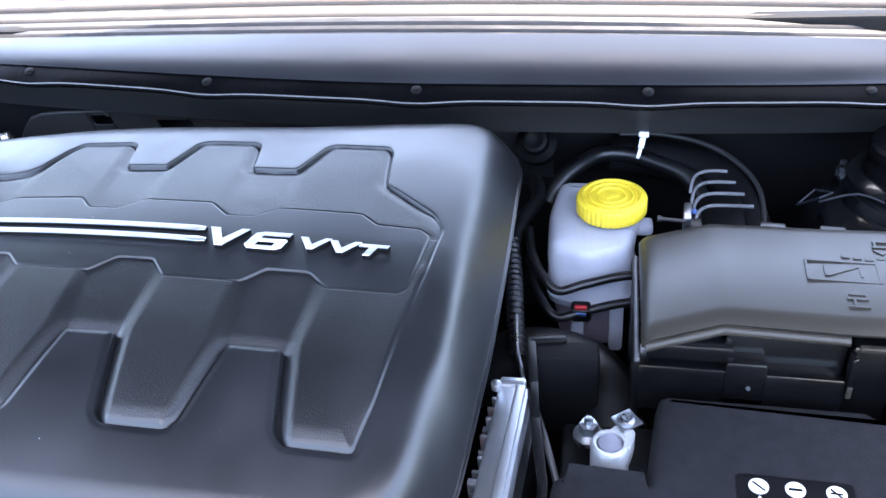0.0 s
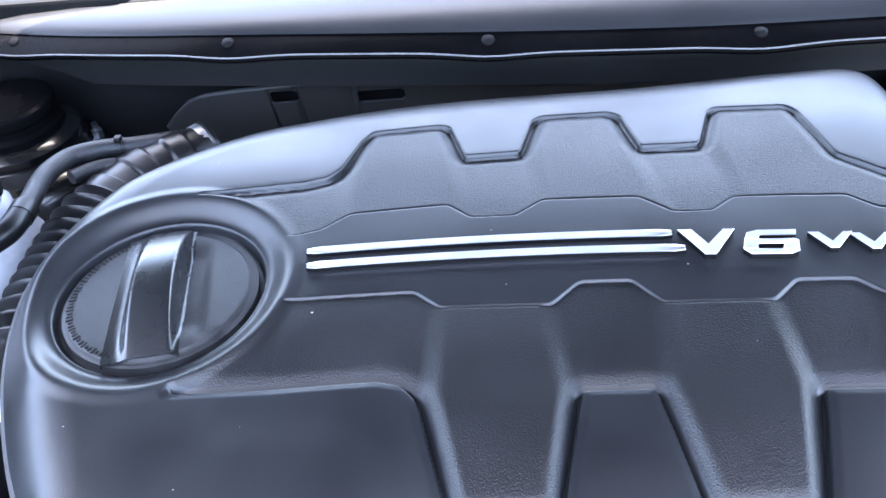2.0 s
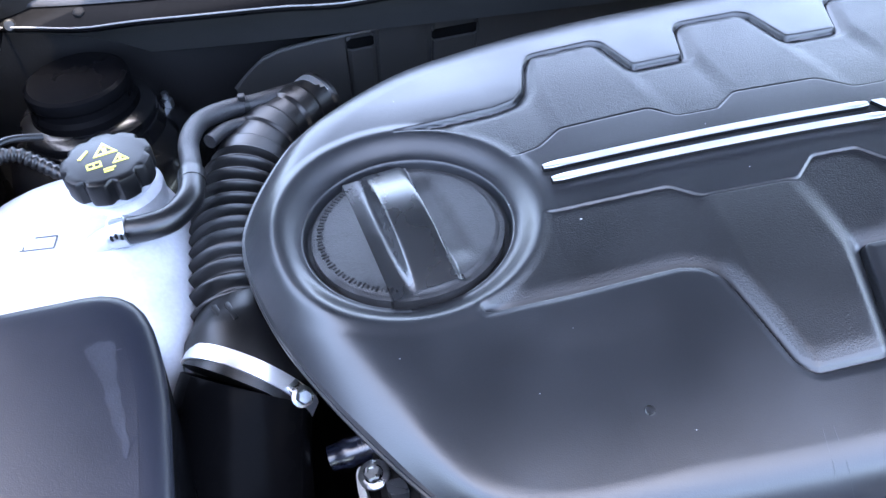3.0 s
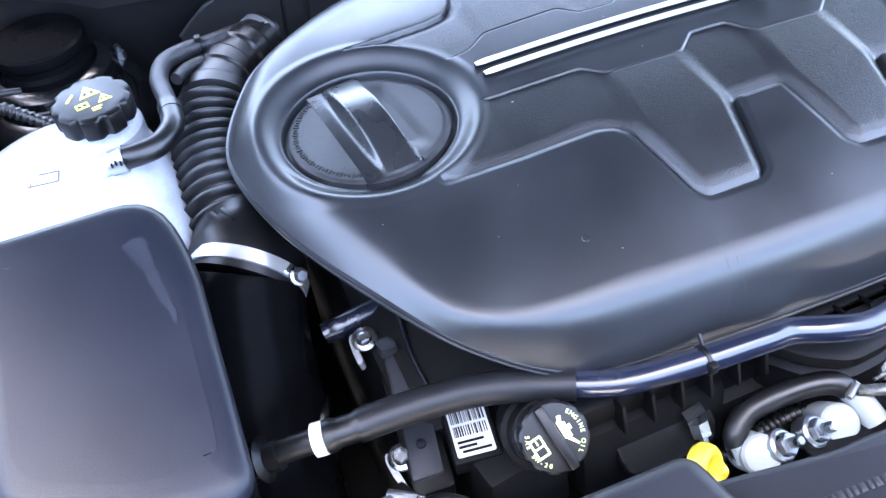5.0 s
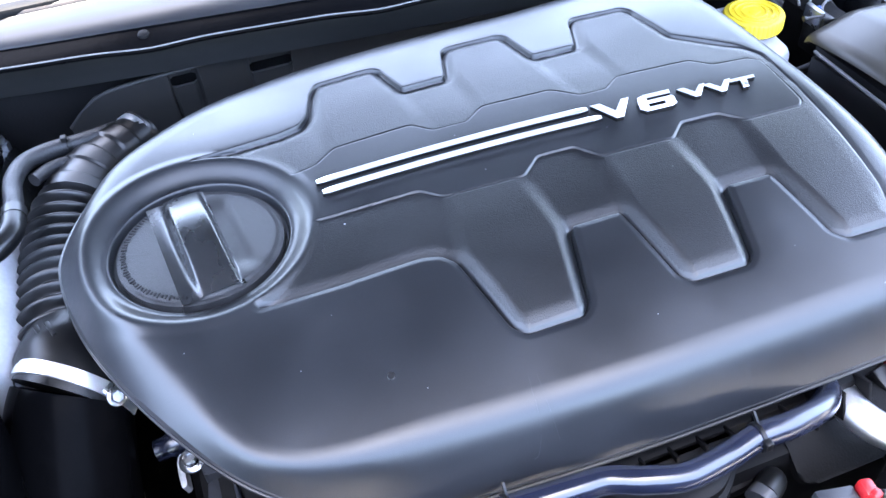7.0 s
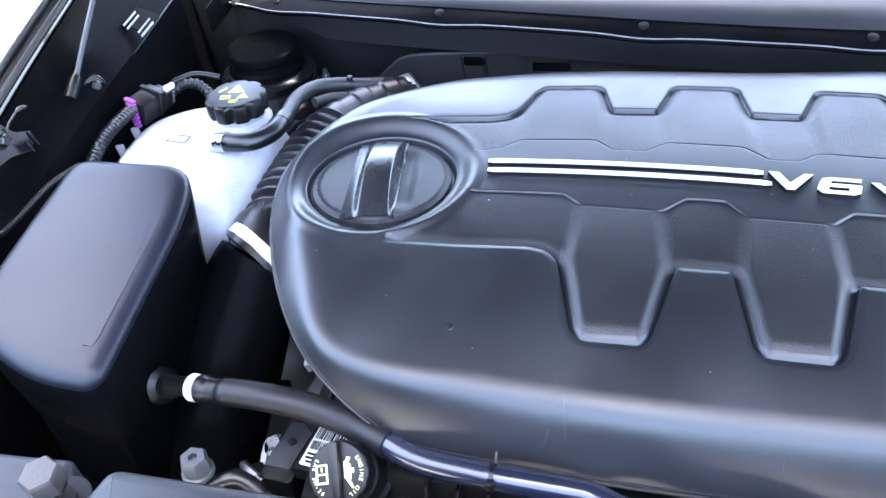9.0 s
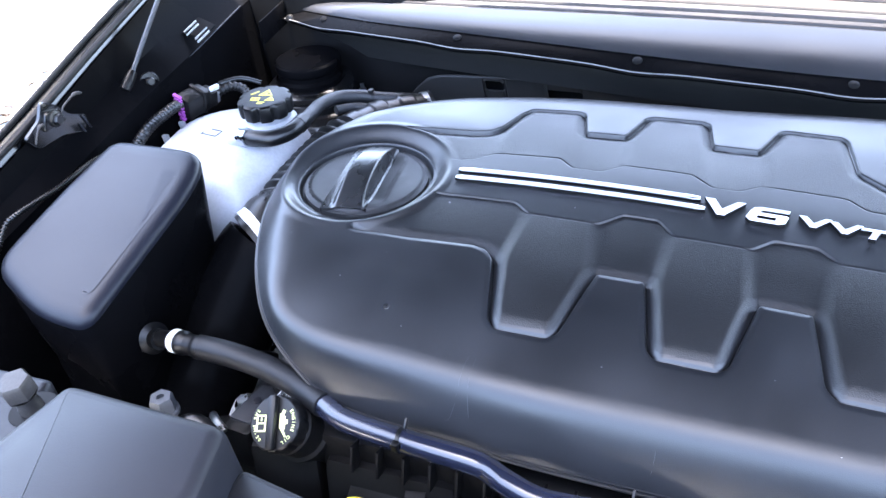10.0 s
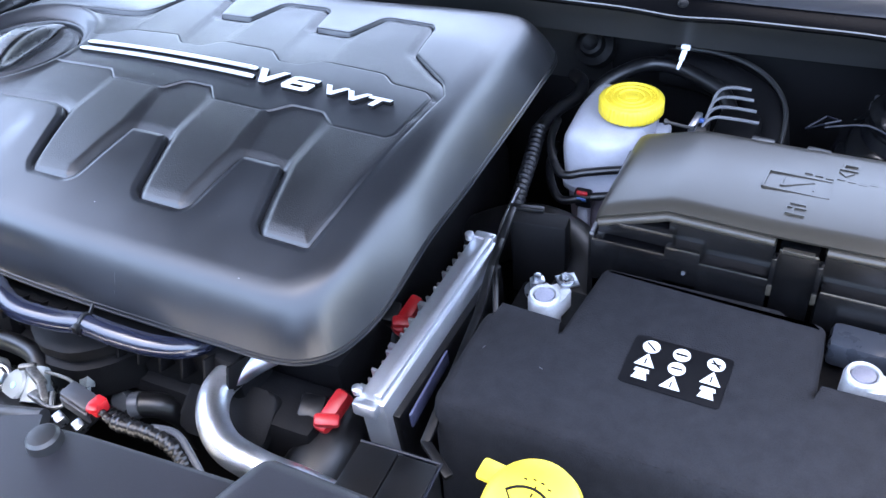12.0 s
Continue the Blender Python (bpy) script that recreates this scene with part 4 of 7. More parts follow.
# ---- coolant tank ----
tank = thing("coolant_tank", (-0.83, 0.68, 0.85), "milky white plastic coolant tank with a black knurled cap", "coolant tank")
bm = BM()
TP = rounded([(-0.925, 0.60), (-0.74, 0.57), (-0.733, 0.70), (-0.755, 0.79), (-0.86, 0.80), (-0.935, 0.74)], 0.05, 6)
layered(bm, TP, [(-0.01, 0.85), (0.0, 0.90), (0.002, 0.985), (0.0, 1.02), (-0.010, 1.046), (-0.026, 1.062), (-0.046, 1.071), (-0.062, 1.074)])
body = part("body", bm, M_WHITE, tank, sharp=70)
bm = BM()
lathe(bm, [(0.034, 1.055), (0.034, 1.072), (0.031, 1.076), (0.028, 1.077), (0.028, 1.085), (0, 1.085)], Matrix.Translation((-0.787, 0.728, 0)), 32)
part("neck", bm, M_WHITE, tank)
bm = BM()
seg = 96
CAPM = Matrix.Translation((-0.787, 0.726, 1.080))


def knurl(bm, prof, m, lobes, depth, seg=96):
    rows = []
    for r, zz, k in prof:
        row = []
        for j in range(seg):
            a = 2 * math.pi * j / seg
            rr = r - k * depth * max(0.0, math.cos(lobes * a)) ** 2
            row.append(bm.verts.new(m @ Vector((rr * math.cos(a), rr * math.sin(a), zz))))
        rows.append(row)
    for a, b in zip(rows, rows[1:]):
        for j in range(seg):
            bm.faces.new((a[j], a[(j + 1) % seg], b[(j + 1) % seg], b[j]))
    bm.faces.new(rows[-1])


knurl(bm, [(0.0325, 0.004, 1), (0.0335, 0.007, 1), (0.0335, 0.020, 1), (0.0328, 0.0225, 0.9), (0.031, 0.0236, 0.6), (0.027, 0.024, 0)], CAPM, 9, 0.0042)
cap = part("cap", bm, M_BLACK, tank, "black knurled cap with yellow warning signs")


def decal(name, polys, m, material, parent, label, z=0.0004):
    bm = BM()
    for P in polys:
        prism(bm, P, -0.0002, z, 0, m=m)
    return part(name, bm, material, parent, label)


def frame_tri(cx, cy, s):
    return [[(cx - s, cy - s * 0.8), (cx + s, cy - s * 0.8), (cx + s * 0.72, cy - s * 0.55), (cx - s * 0.72, cy - s * 0.55)],
            [(cx - s, cy - s * 0.8), (cx - s * 0.72, cy - s * 0.55), (cx, cy + s * 0.55), (cx, cy + s)],
            [(cx + s, cy - s * 0.8), (cx, cy + s), (cx, cy + s * 0.55), (cx + s * 0.72, cy - s * 0.55)],
            [(cx - s * 0.15, cy - s * 0.45), (cx + s * 0.15, cy - s * 0.45), (cx + s * 0.2, cy + s * 0.25), (cx - s * 0.2, cy + s * 0.25)]]


def bars(items):
    return [[(x - w / 2, y - h / 2), (x + w / 2, y - h / 2), (x + w / 2, y + h / 2), (x - w / 2, y + h / 2)] for x, y, w, h in items]


SIGN = CAPM @ pose(0, 0, 0.0242, 0, 0, 12)
decal("warning_print", frame_tri(0.001, 0.010, 0.009) + frame_tri(0.010, -0.006, 0.006) + bars([(-0.009, -0.004, 0.011, 0.0014), (-0.009, -0.010, 0.011, 0.0014), (-0.0138, -0.007, 0.0014, 0.007), (-0.0042, -0.007, 0.0014, 0.007), (-0.009, -0.007, 0.0012, 0.006), (0.001, -0.0155, 0.009, 0.0013), (0.000, -0.0185, 0.007, 0.0013)])
      + [[(-0.019, 0.006), (-0.017, 0.005), (-0.010, 0.013), (-0.011, 0.015)]], SIGN, M_YPRINT, cap, "yellow printed warning signs")
# level marks on the tank
decal("level_mark", bars([(0, 0, 0.024, 0.0008), (0.004, 0.013, 0.016, 0.0008), (0.012, 0.0065, 0.0008, 0.013), (-0.010, 0.002, 0.0008, 0.004)]), Matrix.Translation((-0.842, 0.672, 1.0745)) @ pose(0, 0, 0, 0, 0, -8), M_GREYP, tank, "thin dark level mark")
for x, y in ((-0.926, 0.694), (-0.926, 0.731)):
    bm = BM()
    box(bm, (x, y, 1.040), (0.010, 0.005, 0.026), 0.002, (0, -10, 0))
    part("lug", bm, M_WHITE, tank)
bm = BM()
tube(bm, [(-0.815, 0.668, 1.062), (-0.790, 0.663, 1.080), (-0.770, 0.660, 1.084)], 0.008, 16, 4)
part("spout", bm, M_WHITE, tank)

oh = thing("overflow_hose", (-0.72, 0.72, 1.04), "black braided overflow hose with a spring clamp", "hose")
bm = BM()
tube(bm, [(-0.783, 0.662, 1.0835), (-0.762, 0.659, 1.085), (-0.744, 0.664, 1.085), (-0.731, 0.682, 1.085), (-0.7285, 0.706, 1.0845)], 0.0098, 18, 8)
part("elbow", bm, M_RUBBER, oh)
bm = BM()
tube(bm, [(-0.7285, 0.698, 1.0845), (-0.729, 0.724, 1.0835), (-0.730, 0.758, 1.082), (-0.721, 0.789, 1.078), (-0.700, 0.807, 1.073), (-0.676, 0.818, 1.067), (-0.650, 0.834, 1.060), (-0.625, 0.855, 1.050)], 0.0082, 18, 8)
part("braided_length", bm, M_BRAID, oh, "braided black sleeve")
bm = BM()
tube(bm, [(-0.7285, 0.700, 1.0845), (-0.7285, 0.712, 1.084)], 0.0104, 18, 2)
part("sleeve_end", bm, M_RUBBER, oh, "smooth shrunk sleeve end")
bm = BM()
tube(bm, [(-0.716, 0.770, 1.070), (-0.700, 0.790, 1.066), (-0.672, 0.803, 1.060), (-0.640, 0.822, 1.053)], 0.006, 12, 8)
part("second_line", bm, M_BRAID, oh)
bm = BM()
tube(bm, [(-0.786, 0.6622, 1.0833), (-0.7735, 0.660, 1.0845)], 0.0112, 20, 2)
box(bm, (-0.780, 0.661, 1.0955), (0.010, 0.006, 0.004), 0.0008)
clamp_ = part("spring_clamp", bm, M_PALE, oh, "bright spring clamp")
bm = BM()
for k in range(4):
    box(bm, (-0.7845 + 0.0035 * k, 0.6505 - 0.0004 * k, 1.0880 + 0.0016 * (k % 2)), (0.0014, 0.0030, 0.006), 0.0003, (35, 0, 0))
part("clamp_slot", bm, M_INK_SHADE, clamp_, "dark slots in the clamp")
bm = BM()
tube(bm, [(-0.688, 0.813, 1.0695), (-0.684, 0.815, 1.0685)], 0.0098, 18, 2)
box(bm, (-0.685, 0.812, 1.079), (0.006, 0.007, 0.005), 0.001)
part("hose_tie", bm, M_BLACK, oh)

# ---- strut towers ----
def strut_tower(x, y, up, group):
    t = thing("strut_tower", (x, y, 0.95), "black steel strut tower with a round plastic cap", "strut tower", group)
    at = Matrix.Translation((x, y, up))
    bm = BM()
    lathe(bm, [(0.120, 0.82), (0.100, 0.94), (0.086, 0.985), (0.076, 0.997), (0.066, 1.000), (0.062, 1.012), (0.056, 1.016)], at, 48)
    part("tower", bm, M_GLOSSBLACK, t)
    bm = BM()
    lathe(bm, [(0.060, 1.012), (0.0625, 1.018), (0.0625, 1.024), (0.058, 1.028), (0.050, 1.030)], at, 48)
    part("flange_ring", bm, M_GLOSSBLACK, t, "glossy black flange ring")
    bm = BM()
    lathe(bm, [(0.050, 1.026), (0.049, 1.036), (0.0455, 1.040), (0.0445, 1.046), (0.0468, 1.048), (0.0475, 1.050), (0.0475, 1.056), (0.0465, 1.059), (0.043, 1.061), (0.041, 1.0604), (0, 1.0606)], at, 48)
    part("tower_cap", bm, M_INNER, t, "round black tower cap", sharp=30)
    for a in (20, 140, 260):
        bm = BM()
        lathe(bm, [(0.006, 0), (0.006, 0.010), (0.0035, 0.011), (0.0035, 0.018), (0, 0.018)], Matrix.Translation((x + 0.072 * math.cos(radians(a)), y + 0.072 * math.sin(radians(a)), 0.996 + up)), 6)
        part("tower_nut", bm, M_STEEL, t)


strut_tower(-0.832, 0.912, 0.009, "strut towers")
strut_tower(0.362, 0.85, 0.0, "strut towers")

# ---- left inner fender fittings ----
gs = thing("gas_strut", (-0.96, 0.70, 1.11), "slim steel bonnet gas strut on a ball joint", "gas strut")
bm = BM()
tube(bm, [(-0.951, 0.694, 1.134), (-0.950, 0.782, 1.201), (-0.938, 0.940, 1.322)], 0.0029, 14, 2)
part("rod", bm, M_GREYP, gs, "grey-blue steel rod")
bm = BM()
tube(bm, [(-0.952, 0.676, 1.122), (-0.951, 0.698, 1.137)], 0.006, 16, 3, radius=lambda s, l: 0.0066 if s < 0.020 else 0.0052)
part("end_fitting", bm, M_BLACK, gs)
bm = BM()
lathe(bm, [(0.013, 0), (0.013, 0.002), (0.0115, 0.003), (0.0115, 0.001), (0.006, 0.001), (0.006, 0.006), (0.004, 0.008), (0, 0.008)], towards((-0.950, 0.719, 1.113), (-0.90, 0.695, 1.13)), 20)
part("ball_stud", bm, M_BLACK, gs)

br = thing("hinge_bracket", (-0.95, 0.57, 1.11), "black stamped bracket bolted to the inner fender", "bracket")
bm = BM()
HB = Matrix.Translation((-0.950, 0.0, 0.0)) @ Matrix(((0, 0, 1, 0), (1, 0, 0, 0), (0, 1, 0, 0), (0, 0, 0, 1)))
prism(bm, rounded([(0.512, 1.142), (0.524, 1.124), (0.562, 1.122), (0.594, 1.110), (0.605, 1.126), (0.580, 1.139), (0.566, 1.158), (0.549, 1.169), (0.538, 1.152)], 0.005), -0.004, 0.0, 0.0012, m=HB)
prism(bm, rounded([(0.536, 1.138), (0.572, 1.136), (0.566, 1.154), (0.546, 1.158)], 0.005), -0.001, 0.004, 0.0015, m=HB)
part("plate", bm, M_GLOSSBLACK, br)
bm = BM()
hexbolt(bm, HB @ Matrix.Translation((0.555, 1.146, 0.004)), 0.0062, 0.007, 1.5)
part("bolt", bm, M_RUBBER, br, sharp=30)
for pts in ([(0.519, 1.134), (0.524, 1.143), (0.530, 1.150), (0.536, 1.149)], [(0.566, 1.146), (0.571, 1.153), (0.580, 1.157), (0.590, 1.160), (0.599, 1.157)]):
    bm = BM()
    tube(bm, [HB @ Vector((y, z_, 0.004 + 0.004 * k / 3)) for k, (y, z_) in enumerate(pts)], 0.0024, 10, 5, radius=lambda s, l: 0.0011 + 0.0009 * (abs(s - 0.8 * l) < 0.15 * l))
    part("wire_clip", bm, M_RUST, br, "worn bright clip")
bm = BM()
for y in (0.592, 0.600):
    box(bm, HB @ Vector((y, 1.112 + 0.8 * (y - 0.592), 0.001)), (0.002, 0.002, 0.022), 0.0006, (20, 0, 0))
part("folded_edge", bm, M_BOX, br)
fb = thing("fender_clip", (-0.95, 0.835, 1.12), "black folded sheet clip with bright worn edges", "clip")
bm = BM()
for i in range(4):
    box(bm, (-0.957 + (0.0, 0.005, 0.020, 0.025)[i], 0.834 - 0.003 * i, 1.140 - 0.003 * i), (0.0014, 0.024, 0.003), 0.0005, (20, 10, -15))
part("clip_leaf", bm, M_LEAD, fb)
bm = BM()
box(bm, (-0.945, 0.838, 1.136), (0.034, 0.030, 0.004), 0.001, (20, 10, -15))
part("clip_plate", bm, M_MATTE, fb)

lc = thing("loom_connector", (-0.935, 0.76, 1.05), "black wiring connector with a purple lock on a corrugated loom", "connector")
bm = BM()
box(bm, (-0.909, 0.743, 1.077), (0.026, 0.040, 0.030), 0.004, (0, 15, -14))
box(bm, (-0.907, 0.751, 1.078), (0.029, 0.006, 0.033), 0.002, (0, 15, -14))
box(bm, (-0.904, 0.768, 1.073), (0.022, 0.014, 0.022), 0.002, (0, 15, -14))
part("plug", bm, M_BLACK, lc)
bm = BM()
for i in range(7):
    box(bm, (-0.914 + 0.0003 * i, 0.7205 - 0.0004 * i, 1.095 - 0.0050 * i), (0.013 - 0.0008 * i, 0.005, 0.0036), 0.0008, (0, 15, -14))
part("lock", bm, M_PURPLE, lc, "purple plastic lock")
bm = BM()
box(bm, (-0.901, 0.778, 1.070), (0.015, 0.005, 0.016), 0.001, (0, 15, -14))
part("terminal_end", bm, M_PALE, lc, "silver connector end")
bm = BM()
tube(bm, [(-0.914, 0.724, 1.083), (-0.914, 0.700, 1.086), (-0.919, 0.655, 1.080), (-0.915, 0.60, 1.060), (-0.910, 0.57, 1.03)], 0.007, 14, 40, radius=lambda s, l: 0.0064 + 0.0012 * math.cos(2 * math.pi * s / 0.005))
part("loom_tube", bm, M_RUBBER, lc, sharp=80)
bm = BM()
tube(bm, [(-0.919, 0.61, 1.082), (-0.922, 0.563, 1.090), (-0.921, 0.503, 1.091), (-0.921, 0.443, 1.096), (-0.920, 0.424, 1.094), (-0.920, 0.405, 1.077), (-0.919, 0.376, 1.058), (-0.919, 0.33, 1.03)], 0.003, 12, 40, radius=lambda s, l: 0.0026 + 0.0007 * math.cos(2 * math.pi * s / 0.004))
part("branch_tube", bm, M_RUBBER, lc, "thin corrugated branch tube", sharp=80)
bm = BM()
tube(bm, [(-0.901, 0.778, 1.071), (-0.885, 0.790, 1.078), (-0.870, 0.795, 1.076), (-0.855, 0.790, 1.068), (-0.83, 0.775, 1.055)], 0.0062, 12, 24, radius=lambda s, l: 0.0058 + 0.0008 * math.cos(2 * math.pi * s / 0.006))
part("cable", bm, M_RUBBER, lc, sharp=80)
bm = BM()
tube(bm, [(-0.895, 0.785, 1.084), (-0.875, 0.805, 1.084), (-0.85, 0.815, 1.075)], 0.003, 10, 6)
part("cable", bm, M_RUBBER, lc)
bm = BM()
box(bm, (-0.889, 0.765, 1.088), (0.005, 0.014, 0.007), 0.0015, (0, 15, -25))
part("white_latch", bm, M_WPAINT, lc, "small white latch")

# ---- front upper panels ----
def panel_box(x0, x1, name, label):
    bm = BM()
    back = 0.238 if x0 < 0 else 0.214
    P = rounded([(x0, back), (x1, back - 0.004), (x1 + 0.012, 0.18), (x1 + 0.012, -0.10), (x0 - 0.012, -0.10), (x0 - 0.012, 0.18)], 0.008)
    dz = -0.020 if x0 > 0 else 0.0
    box_ = thing(name, ((x0 + x1) / 2, 0.06, 1.02 + dz), label, "front panel", "front panels")
    layered(bm, P, [(0.010, 1.02), (0.004, 1.105 + dz), (0.002, 1.112 + dz)], False)
    part("side_wall", bm, M_PANEL, box_, sharp=50)
    bm = BM()
    layered(bm, P, [(0.0022, 1.1105 + dz), (0.002, 1.112 + dz), (-0.002, 1.1165 + dz), (-0.008, 1.118 + dz)])
    part("top_plate", bm, M_PANEL, box_, sharp=50)


panel_box(-0.670, -0.532, "front_cover_panel", "grey plastic front panel with a raised flat top")
panel_box(0.006, 0.160, "front_cover_panel", "grey plastic front panel with a raised flat top")
ml = thing("radiator_shroud_panel", (CX, 0.12, 1.03), "long grey plastic panel over the radiator with moulded marks", "front panel")
bm = BM()
P = rounded([(-0.525, 0.233), (-0.482, 0.226), (-0.440, 0.219), (-0.412, 0.219), (-0.385, 0.215), (-0.340, 0.202), (-0.300, 0.194), (-0.270, 0.191), (-0.246, 0.176), (-0.20, 0.176), (-0.165, 0.192), (-0.13, 0.197), (0.005, 0.205), (0.015, -0.10), (-0.53, -0.10)], 0.008)
layered(bm, P, [(0.004, 1.00), (0.001, 1.070), (0.000, 1.074), (-0.002, 1.0775), (-0.005, 1.079)])
part("moulded_top", bm, M_PANEL, ml, sharp=50)
for r_ in range(2):
    x = -0.480
    rng = random.Random(r_ + 4)
    while x < -0.37:
        w = rng.uniform(0.0022, 0.0042)
        bm = BM()
        box(bm, (x + w / 2, 0.196 - 0.014 * r_ - 0.06 * (x + 0.49), 1.0789), (w, 0.0055, 0.0009), 0.0003, (0, 0, -4))
        part("moulded_mark", bm, M_PANEL, ml)
        x += w + rng.choice((0.0015, 0.0015, 0.0015, 0.005))
for x, y in ((-0.360, 0.190), (-0.145, 0.180)):
    bm = BM()
    lathe(bm, [(0.012, 0), (0.011, 0.006), (0.009, 0.008), (0, 0.009)], Matrix.Translation((x, y, 1.079)), 24)
    part("rubber_stop", bm, M_RUBBER, ml)
pl = thing("side_mount_plate", (-0.76, 0.13, 1.04), "grey plate beside the air box with a big hex bolt", "bracket")
bm = BM()
P = rounded([(-0.722, 0.262), (-0.800, 0.260), (-0.86, 0.28), (-0.86, -0.10), (-0.675, -0.10), (-0.675, 0.240), (-0.716, 0.242)], 0.006)
layered(bm, P, [(0.003, 1.02), (0.001, 1.081), (-0.002, 1.085), (-0.006, 1.086)])
part("plate", bm, M_PANEL, pl, sharp=50)
# flat black disc on the plate paints the shade of the bolt's hole
bm = BM()
lathe(bm, [(0.019, 1.0862), (0.0185, 1.0866), (0.0, 1.0866)], Matrix.Translation((-0.711, 0.230, 0.0)), 28)
part("bolt_hole_shade", bm, M_INK_SHADE, pl, "flat black disc painting the shade of the hole under the bolt")
bm = BM()
HEX = towards((-0.711, 0.2295, 1.0865), (-0.7125, 0.2260, 1.122))
lathe(bm, [(0.0095, 0.0), (0.0095, 0.006), (0.0085, 0.008), (0.0085, 0.016), (0.012, 0.018)], HEX, 24)
lathe(bm, [(0.0120, 0.018), (0.0135, 0.020), (0.0135, 0.032), (0.0120, 0.0345), (0, 0.0350)], HEX, 6)
part("hex_bolt", bm, M_RUST, pl, "worn grey steel hex bolt", sharp=30)
bm = BM()
lathe(bm, [(0.014, 1.085), (0.014, 1.089), (0.010, 1.091), (0.010, 1.097), (0, 1.098)], Matrix.Translation((-0.748, 0.187, 0)), 6)
part("flat_nut", bm, M_PANEL, pl)
sd = thing("hex_stud", (-0.681, 0.322, 0.97), "pale zinc-plated hex stud standing by the panel", "bolt")
bm = BM()
lathe(bm, [(0.007, 0.96), (0.007, 0.995), (0.013, 0.996), (0.013, 1.000), (0.011, 1.001)], Matrix.Translation((-0.681, 0.322, 0)), 24)
lathe(bm, [(0.0115, 1.000), (0.0115, 1.013), (0.010, 1.016), (0.004, 1.016), (0.004, 1.012), (0, 1.012)], Matrix.Translation((-0.681, 0.322, 0)), 6)
part("hex_head", bm, M_GREYP, sd, "bluish zinc hex head", sharp=30)
bm = BM()
tube(bm, [(-0.675, 0.315, 0.985), (-0.65, 0.325, 0.99), (-0.625, 0.315, 0.975), (-0.615, 0.30, 0.93)], 0.007, 12, 6)
part("cable", bm, M_RUBBER, sd)

# ---- oil filler ----
oil = thing("oil_filler", (-0.55, 0.325, 0.95), "black oil filler cap with lime printed lettering on its neck", "oil filler")
OILM = towards((-0.557, 0.357, 0.971), (-0.562, 0.321, 1.019))
OTOP = (OILM.inverted() @ Vector((-0.562, 0.321, 1.019))).z
bm = BM()
lathe(bm, [(0.027, -0.06), (0.027, OTOP - 0.056), (0.0285, OTOP - 0.052), (0.0285, OTOP - 0.046), (0.0250, OTOP - 0.044), (0.0235, OTOP - 0.028), (0.0250, OTOP - 0.025), (0.0250, OTOP - 0.020), (0.022, OTOP - 0.017)], OILM, 32)
part("neck", bm, M_MATTE, oil)
bm = BM()
knurl(bm, [(0.0236, OTOP - 0.018, 1), (0.0246, OTOP - 0.015, 1), (0.0246, OTOP - 0.004, 1), (0.0238, OTOP - 0.001, 0.6), (0.0224, OTOP, 0)], OILM, 12, 0.0012)
cap = part("cap", bm, M_BLACK, oil)
OM = OILM @ Matrix.Translation((0, 0, OTOP))
e1 = (OM.to_3x3().inverted() @ Vector((-0.125, 0.99, 0))).to_2d()
ang = math.degrees(math.atan2(e1.y, e1.x))
OM = OM @ pose(0, 0, 0, 0, 0, ang)
bm = BM()
box(bm, (0, 0, 0), (0.0465, 0.0072, 0.007), 0.002)
bmesh.ops.transform(bm, matrix=OM @ pose(0, 0, 0.0035, 0, 0, 0), verts=bm.verts)
part("grip", bm, M_BLACK, cap)


def curved_words(text, radius, middle, size, m, turn):
    """Words along a circle, letter by letter."""
    out = BM()
    n = len(text)
    for i, ch in enumerate(text):
        if ch == " ":
            continue
        a = middle + turn * (i - (n - 1) / 2) * size * 0.80 / radius
        k = lettering(ch, size, m @ pose(radius * math.cos(a), radius * math.sin(a), 0.0004, 0, 0, math.degrees(a) + (90 if turn > 0 else -90)), 0.0002)
        tmp = bpy.data.meshes.new("letter")
        k.to_mesh(tmp)
        k.free()
        out.from_mesh(tmp)
        bpy.data.meshes.remove(tmp)
    return out


part("lettering", curved_words("ENGINE OIL", 0.0190, radians(-104), 0.0042, OM, -1), M_LIME, cap, "lime lettering ENGINE OIL")
part("lettering", curved_words("SAE 5W-20", 0.0190, radians(97), 0.0042, OM, 1), M_LIME, cap, "lime lettering SAE 5W-20")
decal("oil_can_sign", [[(-0.009, 0.006), (0.005, 0.006), (0.006, 0.012), (-0.006, 0.012)], [(0.005, 0.010), (0.013, 0.014), (0.0135, 0.0125), (0.0055, 0.007)], [(-0.003, 0.012), (0.001, 0.012), (0.001, 0.0145), (-0.003, 0.0145)], [(-0.0125, 0.009), (-0.008, 0.007), (-0.007, 0.010), (-0.0115, 0.012)]], OM @ pose(0, 0, 0, 0, 0, 180) @ Matrix.Diagonal((0.9, 0.9, 1, 1)), M_LIME, cap, "lime oil can sign")
decal("book_sign", bars([(0, 0.0085, 0.013, 0.0014), (0, 0.0165, 0.013, 0.0014), (-0.0065, 0.0125, 0.0014, 0.009), (0.0065, 0.0125, 0.0014, 0.009), (0, 0.0125, 0.0012, 0.008), (0.0035, 0.0125, 0.003, 0.001)]), OM, M_LIME, cap, "lime manual sign")

